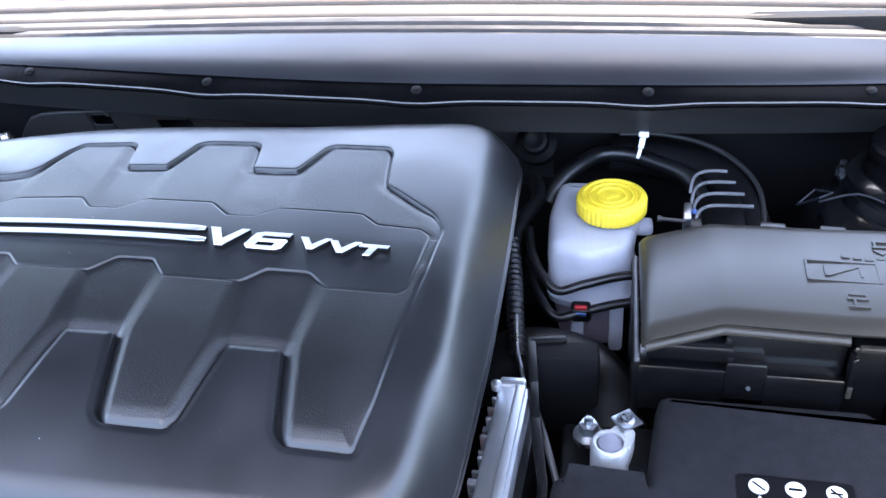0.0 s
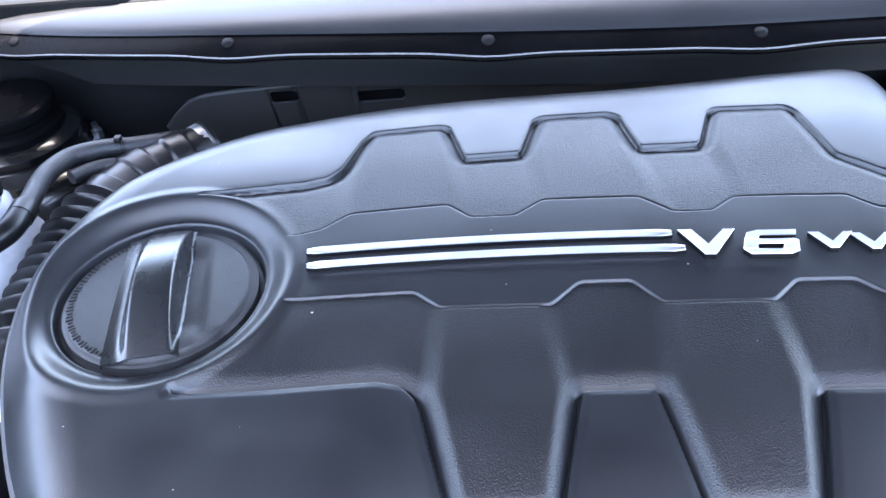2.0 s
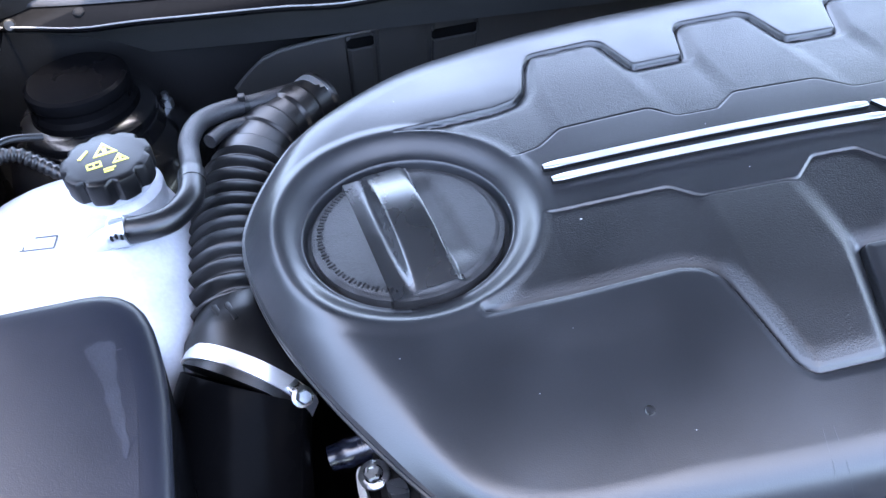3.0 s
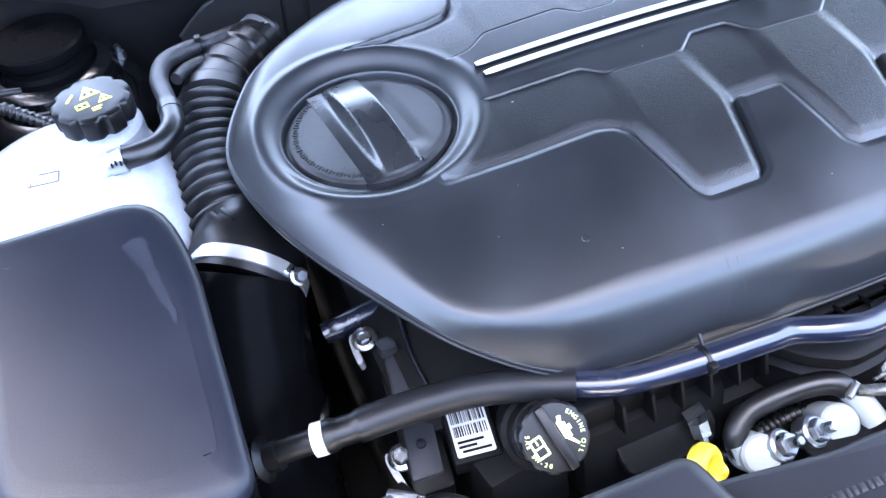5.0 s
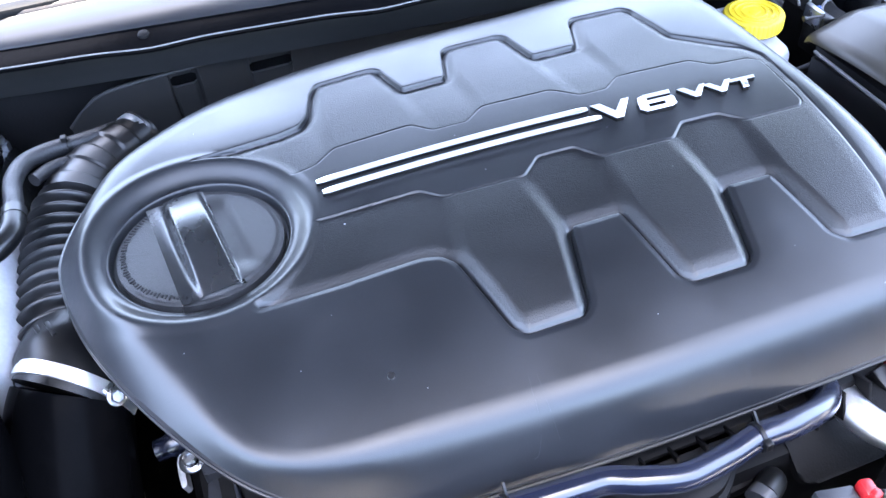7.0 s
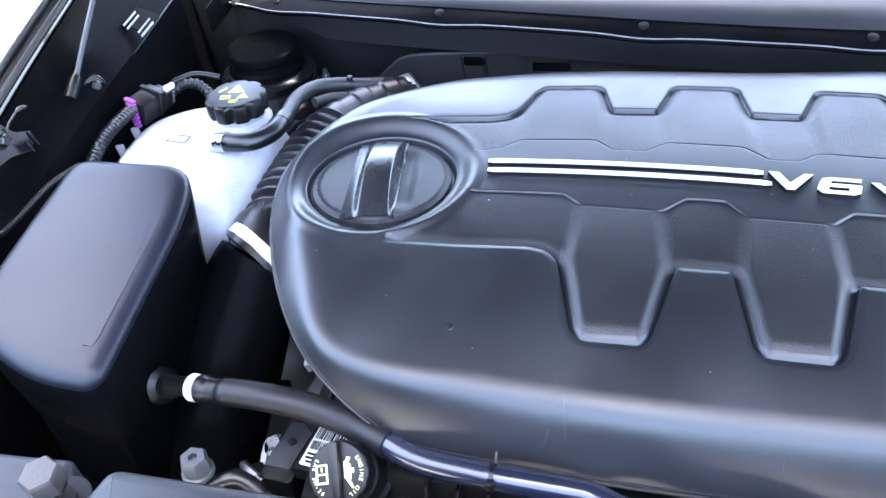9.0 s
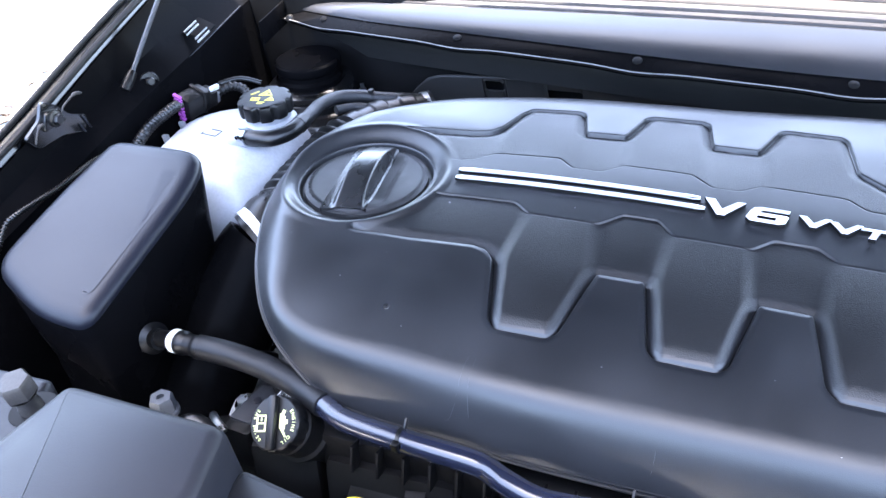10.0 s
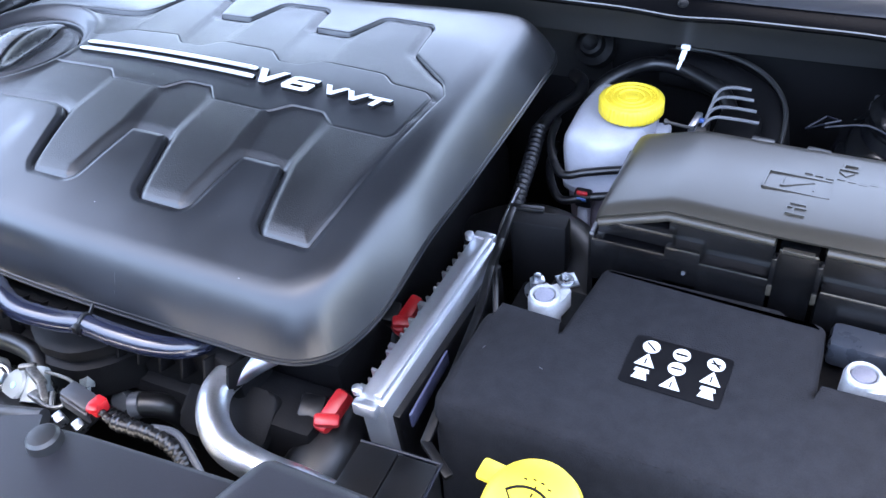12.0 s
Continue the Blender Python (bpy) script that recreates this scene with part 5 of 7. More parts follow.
# ---- front of the engine ----
cb = thing("coil_pack", (-0.625, 0.42, 0.9), "grey ignition coil block with a bolted bracket", "ignition coil")
bm = BM()
prism(bm, rounded([(-0.619, 0.490), (-0.639, 0.492), (-0.655, 0.355), (-0.625, 0.352), (-0.613, 0.440)], 0.004), 0.900, 0.950, 0.002)
part("housing", bm, M_BLACK, cb)
bm = BM()
prism(bm, rounded([(-0.614, 0.474), (-0.635, 0.476), (-0.641, 0.436), (-0.617, 0.434)], 0.003), 0.950, 0.957, 0.0015)
part("cover_plate", bm, M_MIDGREY, cb)
bm = BM()
prism(bm, rounded([(-0.624, 0.488), (-0.637, 0.488), (-0.636, 0.476), (-0.622, 0.475)], 0.003), 0.948, 0.966, 0.002)
part("plug_block", bm, M_MIDGREY, cb)
bm = BM()
prism(bm, rounded([(-0.620, 0.412), (-0.643, 0.414), (-0.653, 0.366), (-0.629, 0.364)], 0.003), 0.948, 0.953, 0.0015)
part("cover_plate", bm, M_MIDGREY, cb)
bm = BM()
lathe(bm, [(0.004, 0.0), (0.004, 0.0015), (0.002, 0.002), (0, 0.002)], Matrix.Translation((-0.636, 0.392, 0.953)), 16)
part("boss", bm, M_BOX, cb)
bm = BM()
tube(bm, [(-0.607, 0.520, 0.962), (-0.614, 0.470, 0.962), (-0.613, 0.430, 0.960)], 0.0022, 8, 4)
part("side_rail", bm, M_BOX, cb)


def bolted_tab(x, y, z_, turn, label):
    bk = thing("bolted_tab", (x, y, z_ - 0.02), label, "bolt", "bolted tabs")
    m = pose(x, y, z_, 8, -10, turn)
    bm = BM()
    lathe(bm, [(0.0112, 0.0), (0.0112, 0.0018), (0.0100, 0.0028), (0.0070, 0.0032)], m, 28)
    part("washer", bm, M_STEEL, bk)
    bm = BM()
    lathe(bm, [(0.0066, 0.002), (0.0066, 0.0075), (0.0056, 0.0085), (0.003, 0.0085), (0.003, 0.0072), (0, 0.0072)], m, 6)
    part("bolt", bm, M_STEEL, bk, sharp=30)
    bm = BM()
    prism(bm, rounded([(-0.0125, 0.004), (-0.0100, 0.009), (-0.0065, 0.010), (-0.0092, 0.002), (-0.0080, -0.008), (-0.0085, -0.019), (-0.0130, -0.020), (-0.0135, -0.008)], 0.002), -0.010, 0.001, 0.0008, m=m)
    part("tab", bm, M_LEAD, bk)
    return bk


bk = bolted_tab(-0.643, 0.500, 0.957, 0, "zinc bolt with washer on a small bright tab")
bm = BM()
tube(bm, [(-0.671, 0.530, 0.945), (-0.640, 0.530, 0.950), (-0.600, 0.535, 0.952)], 0.010, 16, 6, radius=lambda s, l: 0.0095 if s < 0.012 else (0.0115 if s < 0.018 else 0.0100))
part("tube_stub", bm, M_PIPE, bk)
bk = bolted_tab(-0.652, 0.392, 0.945, 10, "zinc bolt on a bright tab under the breather hose")
bm = BM()
tube(bm, [(-0.672, 0.366, 0.950), (-0.662, 0.358, 0.952), (-0.650, 0.352, 0.948)], 0.004, 10, 5)
part("steel_pipe", bm, M_STEEL, bk)
bm = BM()
box(bm, (-0.668, 0.360, 0.938), (0.030, 0.022, 0.014), 0.003, (0, 0, 25))
part("holder", bm, M_BLACK, bk)
bm = BM()
tube(bm, [(-0.72, 0.44, 0.90), (-0.700, 0.455, 0.93), (-0.692, 0.470, 0.93), (-0.690, 0.50, 0.90)], 0.005, 10, 6)
part("wire", bm, M_RUBBER, bk)

lb = thing("valve_cover", (-0.56, 0.37, 0.88), "black valve cover with a white bar code sticker", "valve cover")
bm = BM()
box(bm, (-0.580, 0.378, 0.9245), (0.066, 0.100, 0.07), 0.006, (-9, 0, 8))
box(bm, (-0.470, 0.365, 0.925), (0.130, 0.080, 0.08), 0.015, (-10, 0, 0))
part("housing", bm, M_MATTE, lb)
STK = pose(-0.600, 0.380, 0.9655, 0, 0, -9)
bm = BM()
box(bm, (0, 0, -0.0080), (0.036, 0.050, 0.016), 0.002)
bmesh.ops.transform(bm, matrix=STK, verts=bm.verts)
part("label_boss", bm, M_MATTE, lb)
bm = BM()
prism(bm, rounded([(-0.0145, -0.0205), (0.0145, -0.0205), (0.0145, 0.0205), (-0.0145, 0.0205)], 0.002), 0, 0.0004, 0, m=STK)
stk = part("sticker", bm, M_WPAINT, lb, "white bar code sticker")
rng = random.Random(7)
items = []
for row_y, tall in ((0.0130, 0.011), (0.0005, 0.009)):
    x = -0.0125
    while x < 0.0125:
        w = rng.choice((0.0005, 0.0008, 0.0013))
        items.append((x, row_y, w, tall))
        x += w + rng.choice((0.0006, 0.0010))
items += [(-0.002, -0.0085, 0.020, 0.0022), (-0.005, -0.0125, 0.014, 0.0022), (0.001, -0.0165, 0.022, 0.0022)]
for item in items:
    decal("printed_bar", bars([item]), STK @ Matrix.Translation((0, 0, 0.0005)), M_INK_SHADE, stk, "", 0.0002)

im = thing("intake_manifold", (-0.33, 0.35, 0.88), "black ribbed intake manifold edge below the cover", "intake manifold")
bm = BM()
box(bm, (-0.34, 0.365, 0.945), (0.40, 0.045, 0.09), 0.008)
part("body", bm, M_MATTE, im)
for i in range(16):
    bm = BM()
    box(bm, (-0.500 + 0.024 * i, 0.346, 0.976), (0.003, 0.034, 0.026), 0.001, (-20, 0, 0))
    part("rib", bm, M_MATTE, im)
for x0, x1, y0, z0 in ((-0.505, -0.425, 0.325, 0.955), (-0.20, -0.11, 0.325, 0.940)):
    bm = BM()
    prism(bm, rounded([(x0, -0.025), (x1, -0.025), (x1, 0.03), (x0, 0.03)], 0.014), 0, 0.010, 0.003, m=pose(0, y0 + 0.010, z0 - 0.014, 35, 0, 0))
    part("flange_plate", bm, M_MATTE, im)
bm = BM()
P = rounded([(-0.375, 0.345), (-0.352, 0.318), (-0.325, 0.302), (-0.290, 0.304), (-0.268, 0.320), (-0.250, 0.345)], 0.010)
layered(bm, P, [(0.004, 0.93), (0.003, 0.965), (-0.004, 0.968), (-0.005, 0.972), (0.000, 0.974), (0.0, 0.984), (-0.006, 0.988)])
part("throttle_lid", bm, M_MATTE, im, "black stepped lid")
bm = BM()
prism(bm, rounded([(-0.286, 0.342), (-0.272, 0.356), (-0.205, 0.378), (-0.194, 0.352), (-0.240, 0.326), (-0.274, 0.325)], 0.009), 0.915, 0.925, 0.003)
part("baffle", bm, M_BLACK, im, "flat black baffle plate")
for x, y in ((-0.442, 0.321), (-0.287, 0.312)):
    bm = BM()
    box(bm, (x, y + 0.006, 0.958), (0.018, 0.009, 0.002), 0.0005, (25, 0, 10))
    part("stud_tab", bm, M_MATTE, im)
    bm = BM()
    m = towards((x, y, 0.955), (x + 0.002, y - 0.02, 0.93))
    lathe(bm, [(0.008, 0), (0.008, 0.006), (0.0075, 0.012), (0.0035, 0.013), (0.0035, 0.028), (0, 0.028)], m, 6)
    part("stud_nut", bm, M_STEEL, im, "bright stud nut", sharp=30)

ds = thing("dipstick_handle", (-0.471, 0.273, 0.94), "bright yellow oil dipstick ring handle", "dipstick")
bm = BM()
m = towards((-0.471, 0.276, 0.981), (-0.471 + 0.5, 0.276 - 0.75, 0.981 + 0.35))
N = 36
rows = []
for i in range(N):
    a = 2 * math.pi * i / N
    c = Vector((0.0125 * math.cos(a), 0.0150 * math.sin(a), 0))
    o = Vector((math.cos(a), math.sin(a), 0))
    rows.append([bm.verts.new(m @ (c + o * 0.0046 * math.cos(b) + Vector((0, 0, 0.0075 * math.sin(b))))) for b in (2 * math.pi * j / 10 for j in range(10))])
for i in range(N):
    a, b = rows[i], rows[(i + 1) % N]
    for j in range(10):
        bm.faces.new((a[j], a[(j + 1) % 10], b[(j + 1) % 10], b[j]))
part("ring", bm, M_YELLOW, ds)
bm = BM()
tube(bm, [(-0.462, 0.274, 0.968), (-0.457, 0.277, 0.960), (-0.454, 0.279, 0.952)], 0.0065, 14, 4)
box(bm, (-0.457, 0.276, 0.966), (0.012, 0.012, 0.014), 0.004)
part("stem", bm, M_YELLOW, ds)
bm = BM()
tube(bm, [(-0.456, 0.278, 0.955), (-0.452, 0.282, 0.92), (-0.45, 0.285, 0.86)], 0.005, 12, 4)
part("guide_tube", bm, M_MATTE, ds)

ac = thing("coolant_line_fittings", (-0.36, 0.265, 0.9), "pale alloy line fittings with hex studs and a black hose loop", "pipe fitting")
for c in ((-0.412, 0.283, 0.944), (-0.347, 0.279, 0.947)):
    bm = BM()
    m = towards(c, (c[0] - 0.10, c[1] - 0.30, c[2] + 0.45))
    lathe(bm, [(0.0155, -0.030), (0.0155, 0.000), (0.0150, 0.003), (0.013, 0.005), (0, 0.0058)], m, 32)
    lug = part("fitting_block", bm, M_DISC, ac)
    bm = BM()
    lathe(bm, [(0.0032, 0.0050), (0.0030, 0.0062), (0, 0.0062)], m @ Matrix.Translation((0.002, 0.001, 0)), 16)
    part("dimple", bm, M_TEAL, ac, "small pale green paint dot")
for x, y, z_ in ((-0.396, 0.281, 0.948), (-0.369, 0.280, 0.950)):
    bm = BM()
    mm = towards((x, y, z_), (x + 0.012, y - 0.016, z_ + 0.030))
    lathe(bm, [(0.0125, -0.01), (0.0125, 0.002), (0.0105, 0.0035), (0.009, 0.0035)], mm, 24)
    part("washer", bm, M_STEEL, ac)
    bm = BM()
    lathe(bm, [(0.0090, 0.002), (0.0090, 0.0085), (0.0080, 0.0095), (0.0042, 0.0095), (0.0042, 0.018), (0.0032, 0.0195), (0, 0.0195)], mm, 6)
    part("hex_stud", bm, M_STEEL, ac, sharp=30)
bm = BM()
tube(bm, [(-0.420, 0.292, 0.936), (-0.421, 0.302, 0.948), (-0.406, 0.311, 0.956), (-0.380, 0.3115, 0.960), (-0.352, 0.308, 0.962), (-0.336, 0.302, 0.962), (-0.328, 0.294, 0.958)], 0.0090, 16, 8)
part("hose_loop", bm, M_RUBBER, ac)
bm = BM()
tube(bm, [(-0.329, 0.296, 0.959), (-0.324, 0.285, 0.953), (-0.320, 0.270, 0.944)], 0.0095, 16, 4, radius=lambda s, l: 0.0092 + 0.10 * s * 0.5)
part("alloy_end", bm, M_DISC, ac)
bm = BM()
tube(bm, [(-0.421, 0.299, 0.944), (-0.418, 0.289, 0.934)], 0.0100, 16, 2)
part("alloy_end", bm, M_DISC, ac)
bm = BM()
tube(bm, [(-0.46, 0.30, 0.905), (-0.41, 0.307, 0.912), (-0.36, 0.310, 0.920), (-0.325, 0.303, 0.928), (-0.290, 0.297, 0.930), (-0.255, 0.293, 0.930), (-0.225, 0.292, 0.925)], 0.008, 12, 30, radius=lambda s, l: 0.0072 + 0.001 * math.cos(2 * math.pi * s / 0.005))
part("loom_tube", bm, M_RUBBER, ac, sharp=80)
bm = BM()
tube(bm, [(-0.244, 0.309, 0.930), (-0.236, 0.313, 0.931)], 0.0120, 18, 2)
part("grey_collar", bm, M_GREYP, ac, "grey plastic collar")
bm = BM()
tube(bm, [(-0.238, 0.312, 0.931), (-0.222, 0.322, 0.925), (-0.212, 0.332, 0.90), (-0.212, 0.34, 0.86)], 0.0115, 16, 6)
part("lower_hose", bm, M_RUBBER, ac)
bm = BM()
tube(bm, [(-0.268, 0.322, 0.915), (-0.268, 0.314, 0.920)], 0.010, 18, 2)
part("round_plug", bm, M_GREYP, ac)

# ---- bonnet latch ----
la = thing("bonnet_latch", (-0.31, 0.27, 0.93), "worn zinc bonnet latch with cast levers, rods and cable", "latch")
bm = BM()
box(bm, (-0.315, 0.266, 0.945), (0.130, 0.046, 0.003), 0.001, (-12, 0, 4))
part("base_plate", bm, M_BLACK, la)
bm = BM()
tube(bm, [(-0.326, 0.244, 0.956), (-0.303, 0.248, 0.959), (-0.281, 0.253, 0.960)], 0.0085, 20, 4)
part("cable_barrel", bm, M_GREYP, la, "grey plastic cable barrel")
for c, sz, rot in (((-0.318, 0.284, 0.966), (0.026, 0.009, 0.006), (-12, 6, -20)), ((-0.304, 0.276, 0.964), (0.030, 0.007, 0.006), (-12, 8, -38)), ((-0.300, 0.268, 0.962), (0.024, 0.010, 0.005), (-12, 0, -10)), ((-0.286, 0.270, 0.964), (0.018, 0.005, 0.005), (-12, 0, -50)), ((-0.333, 0.289, 0.968), (0.016, 0.006, 0.005), (0, 0, 30))):
    bm = BM()
    box(bm, c, sz, 0.002, rot)
    part("catch_lever", bm, M_CASTING, la)
bm = BM()
tube(bm, glide([(-0.312, 0.290, 0.968), (-0.290, 0.291, 0.968), (-0.277, 0.288, 0.968), (-0.272, 0.279, 0.967), (-0.272, 0.266, 0.965), (-0.286, 0.262, 0.965), (-0.300, 0.266, 0.965)], 5), 0.0017, 10, 1, smooth=False)
part("hoop_frame", bm, M_CASTING, la, "thin bent hoop frame")
for x, y in ((-0.265, 0.257), (-0.243, 0.257)):
    bm = BM()
    box(bm, (x, y, 0.962), (0.011, 0.009, 0.010), 0.0015, (10, 5, -20))
    part("square_nut", bm, M_STEEL, la)

rc = thing("sensor_connector", (-0.20, 0.26, 0.98), "grey wiring connector with a red lock on a taped loom", "connector")
bm = BM()
box(bm, (-0.231, 0.262, 0.996), (0.030, 0.016, 0.013), 0.002, (0, 8, -8))
box(bm, (-0.231, 0.254, 0.992), (0.032, 0.003, 0.012), 0.001, (0, 8, -8))
part("plug", bm, M_MIDGREY, rc)
bm = BM()
box(bm, (-0.209, 0.260, 0.999), (0.011, 0.014, 0.014), 0.003, (0, 8, -8))
box(bm, (-0.208, 0.254, 1.003), (0.010, 0.008, 0.008), 0.003, (10, 8, 20))
part("lock", bm, M_RED, rc, "red plastic lock")
bm = BM()
tube(bm, [(-0.204, 0.257, 0.997), (-0.190, 0.254, 0.995), (-0.157, 0.258, 0.990), (-0.135, 0.256, 0.984), (-0.119, 0.248, 0.976), (-0.09, 0.230, 0.966), (-0.05, 0.225, 0.95)], 0.0065, 12, 30, radius=lambda s, l: (0.003 if s < 0.014 else 0.0062) + 0.0009 * math.sin(2 * math.pi * s / 0.017) * math.cos(2 * math.pi * s / 0.0071))
part("taped_loom", bm, M_RUBBER, rc, "glossy black taped loom", sharp=80)
bm = BM()
tube(bm, [(-0.160, 0.262, 0.992), (-0.140, 0.266, 0.990), (-0.122, 0.258, 0.984), (-0.10, 0.245, 0.972)], 0.003, 10, 6)
part("wire", bm, M_GREYP, rc)

# ---- alloy pipe and hoses at the engine's right end ----
ap = thing("alloy_coolant_pipe", (-0.11, 0.30, 0.88), "bright bent aluminium coolant pipe", "pipe")
bm = BM()
tube(bm, [(-0.130, 0.405, 0.960), (-0.145, 0.366, 0.968), (-0.152, 0.332, 0.970), (-0.140, 0.304, 0.968), (-0.113, 0.284, 0.966), (-0.080, 0.279, 0.962), (-0.050, 0.284, 0.950), (-0.02, 0.295, 0.925)], 0.0135, 24, 8)
part("bent_tube", bm, M_ALU, ap, sharp=60)
hs_ = thing("radiator_hose", (-0.06, 0.34, 0.8), "black rubber radiator hose in shade", "hose")
bm = BM()
tube(bm, [(-0.10, 0.42, 0.88), (-0.07, 0.36, 0.90), (-0.07, 0.30, 0.885), (-0.04, 0.25, 0.85)], 0.030, 20, 8)
part("hose_length", bm, M_RUBBER, hs_)
for i, (a, b) in enumerate((((-0.066, 0.366, 0.937), (-0.063, 0.372, 0.905)), ((-0.054, 0.487, 0.945), (-0.058, 0.455, 0.92)))):
    rr_ = thing("injector_plug", a, "black plug with a red lock behind the cover's edge", "connector", "red locked plugs")
    bm = BM()
    box(bm, (a[0], a[1] - 0.002, a[2]), (0.014, 0.040, 0.020), 0.004, (25, 10, -10))
    box(bm, (a[0] + 0.003, a[1] - 0.016, a[2] + 0.006), (0.022, 0.011, 0.010), 0.003, (25, 10, 25))
    part("lock", bm, M_RED, rr_, "red plastic lock")
    bm = BM()
    box(bm, (a[0] - 0.020, a[1] - 0.004, a[2] - 0.002), (0.022, 0.022, 0.018), 0.003, (20, 10, 15))
    tube(bm, [(a[0] - 0.02, a[1], a[2] - 0.02), (a[0] - 0.01, a[1] - 0.02, a[2] - 0.06), (a[0], a[1] - 0.02, a[2] - 0.12)], 0.009, 12, 5)
    part("plug", bm, M_BLACK, rr_)

# ---- engine control unit ----
ecu = thing("engine_control_unit", (0.0, 0.45, 0.85), "bright finned aluminium engine control unit standing on edge", "control unit")
bm = BM()
AX = pose(-0.010, 0.455, 0.985, 4, 0, -4) @ Matrix.Translation((0, 0, -0.985))
box(bm, (0, 0, 0.915), (0.026, 0.205, 0.15), 0.003)
moved(bm, bm.verts, AX)
part("housing", bm, M_PALE, ecu, sharp=40)
bm = BM()
box(bm, (0.006, 0, 0.9935), (0.008, 0.198, 0.007), 0.0015)
moved(bm, bm.verts, AX)
part("top_rail", bm, M_PALE, ecu)
for i in range(19):
    bm = BM()
    box(bm, (-0.0145, -0.090 + 0.010 * i + 0.0012 * math.sin(2.3 * i), 0.976 - 0.003 * (i % 2)), (0.0038 + 0.0022 * (i % 3) + 0.004 * (i % 5 == 0), 0.0030 + 0.0024 * (i % 5 == 0), 0.024), 0.0009)
    moved(bm, bm.verts, AX)
    part("fin", bm, M_PALE, ecu)
for y in (-0.098, 0.098):
    bm = BM()
    lathe(bm, [(0.0042, 0), (0.0042, 0.006), (0.0025, 0.007), (0, 0.007)], AX @ Matrix.Translation((-0.014, y, 0.990)), 16)
    box(bm, AX @ Vector((-0.002, y + math.copysign(0.008, y), 0.985)), (0.022, 0.010, 0.014), 0.003)
    part("screw_ear", bm, M_PALE, ecu)
bm = BM()
box(bm, (0.0155, 0, 0.910), (0.008, 0.19, 0.12), 0.002)
moved(bm, bm.verts, AX)
part("back_plate", bm, M_BLACK, ecu)
bm = BM()
box(bm, (0.0225, -0.052, 0.960), (0.0025, 0.072, 0.016), 0.0008, (0, 0, 4))
moved(bm, bm.verts, AX)
part("film_tab", bm, M_TINT, ecu, "lavender plastic tab")
fr = thing("control_unit_bracket", (0.02, 0.48, 0.85), "black steel bracket beside the control unit", "bracket")
bm = BM()
for a, b in (((0.006, 0.608, 1.000), (0.034, 0.612, 1.000)), ((0.006, 0.609, 1.000), (0.012, 0.560, 0.997)), ((0.012, 0.560, 0.997), (0.016, 0.525, 0.993)), ((0.016, 0.525, 0.993), (0.026, 0.470, 0.985)), ((0.026, 0.470, 0.985), (0.034, 0.345, 0.965)), ((0.034, 0.345, 0.965), (0.062, 0.325, 0.962))):
    d = Vector(b) - Vector(a)
    box(bm, (Vector(a) + Vector(b)) / 2, (0.008, d.length + 0.004, 0.006), 0.0018, (math.degrees(math.asin(d.z / d.length)), 0, math.degrees(math.atan2(-d.x, d.y))))
part("strap_frame", bm, M_BLACK, fr)
bm = BM()
box(bm, (0.036, 0.600, 0.955), (0.055, 0.022, 0.09), 0.004, (0, 0, 5))
part("plastic_block", bm, M_MATTE, fr)
bm = BM()
tube(bm, [(0.012, 0.545, 0.995), (0.024, 0.515, 0.985), (0.036, 0.485, 0.965)], 0.003, 10, 4)
part("rod", bm, M_BLACK, fr)
rb = thing("relay_box", (0.035, 0.275, 0.93), "small black two-part relay box", "relay box")
for x in (0.019, 0.051):
    bm = BM()
    box(bm, (x, 0.279, 0.965), (0.0315, 0.056, 0.068), 0.002, (0, 0, 1))
    part("relay", bm, M_BLACK, rb)
# rear and right upper edges are paler than the relays
bm = BM()
tube(bm, [(0.003, 0.307, 0.998), (0.035, 0.3085, 0.998), (0.067, 0.3095, 0.998), (0.068, 0.281, 0.998), (0.0685, 0.255, 0.998)], 0.0014, 8, 1, smooth=False)
part("edge_rim", bm, M_BOX, rb, "paler rim along the rear and right edges")

# ---- battery ----
bat = thing("battery", (0.19, 0.45, 0.78), "car battery under a black felt blanket with a warning sticker", "battery")
bm = BM()
box(bm, (0.19, 0.462, 0.865), (0.31, 0.19, 0.19), 0.006)
part("case", bm, M_MATTE, bat)
BL = [(0.032, 0.366), (0.375, 0.366), (0.375, 0.470), (0.297, 0.470), (0.297, 0.548), (0.270, 0.549), (0.262, 0.556), (0.112, 0.560), (0.101, 0.470), (0.034, 0.474)]
P = rounded(BL, [0.012, 0.012, 0.004, 0.004, 0.004, 0.003, 0.004, 0.006, 0.004, 0.010], 4)
bm = BM()
layered(bm, P, [(0.006, 0.80), (0.004, 0.90), (0.003, 0.975), (0.001, 0.988), (-0.003, 0.9935), (-0.009, 0.996)])
blanket = part("felt_blanket", bm, M_FELT, bat, "black felt insulation blanket", sharp=60)
bm = BM()
x = 0.045
while x < 0.365:
    box(bm, (x, 0.3675, 0.9905), (0.0055, 0.0012, 0.0012), 0.0003, (0, 0, random.uniform(-8, 8)))
    x += 0.009
part("stitching", bm, M_MATTE, blanket, "row of black stitches")
for x, y, turn_ in ((0.050, 0.428, 70), (0.101, 0.422, -25)):
    bm = BM()
    box(bm, (x, y, 0.9968), (0.0034, 0.0007, 0.0006), 0.0002, (0, 0, turn_))
    part("fibre", bm, M_DUST, blanket, "tiny pale fibre caught in the felt")
LBL = pose(0.1985, 0.4565, 0.9964, 0, 0, -2)
bm = BM()
prism(bm, rounded([(-0.0385, -0.0265), (0.0385, -0.0265), (0.0385, 0.0265), (-0.0385, 0.0265)], 0.004), 0, 0.0006, 0.0002, m=LBL)
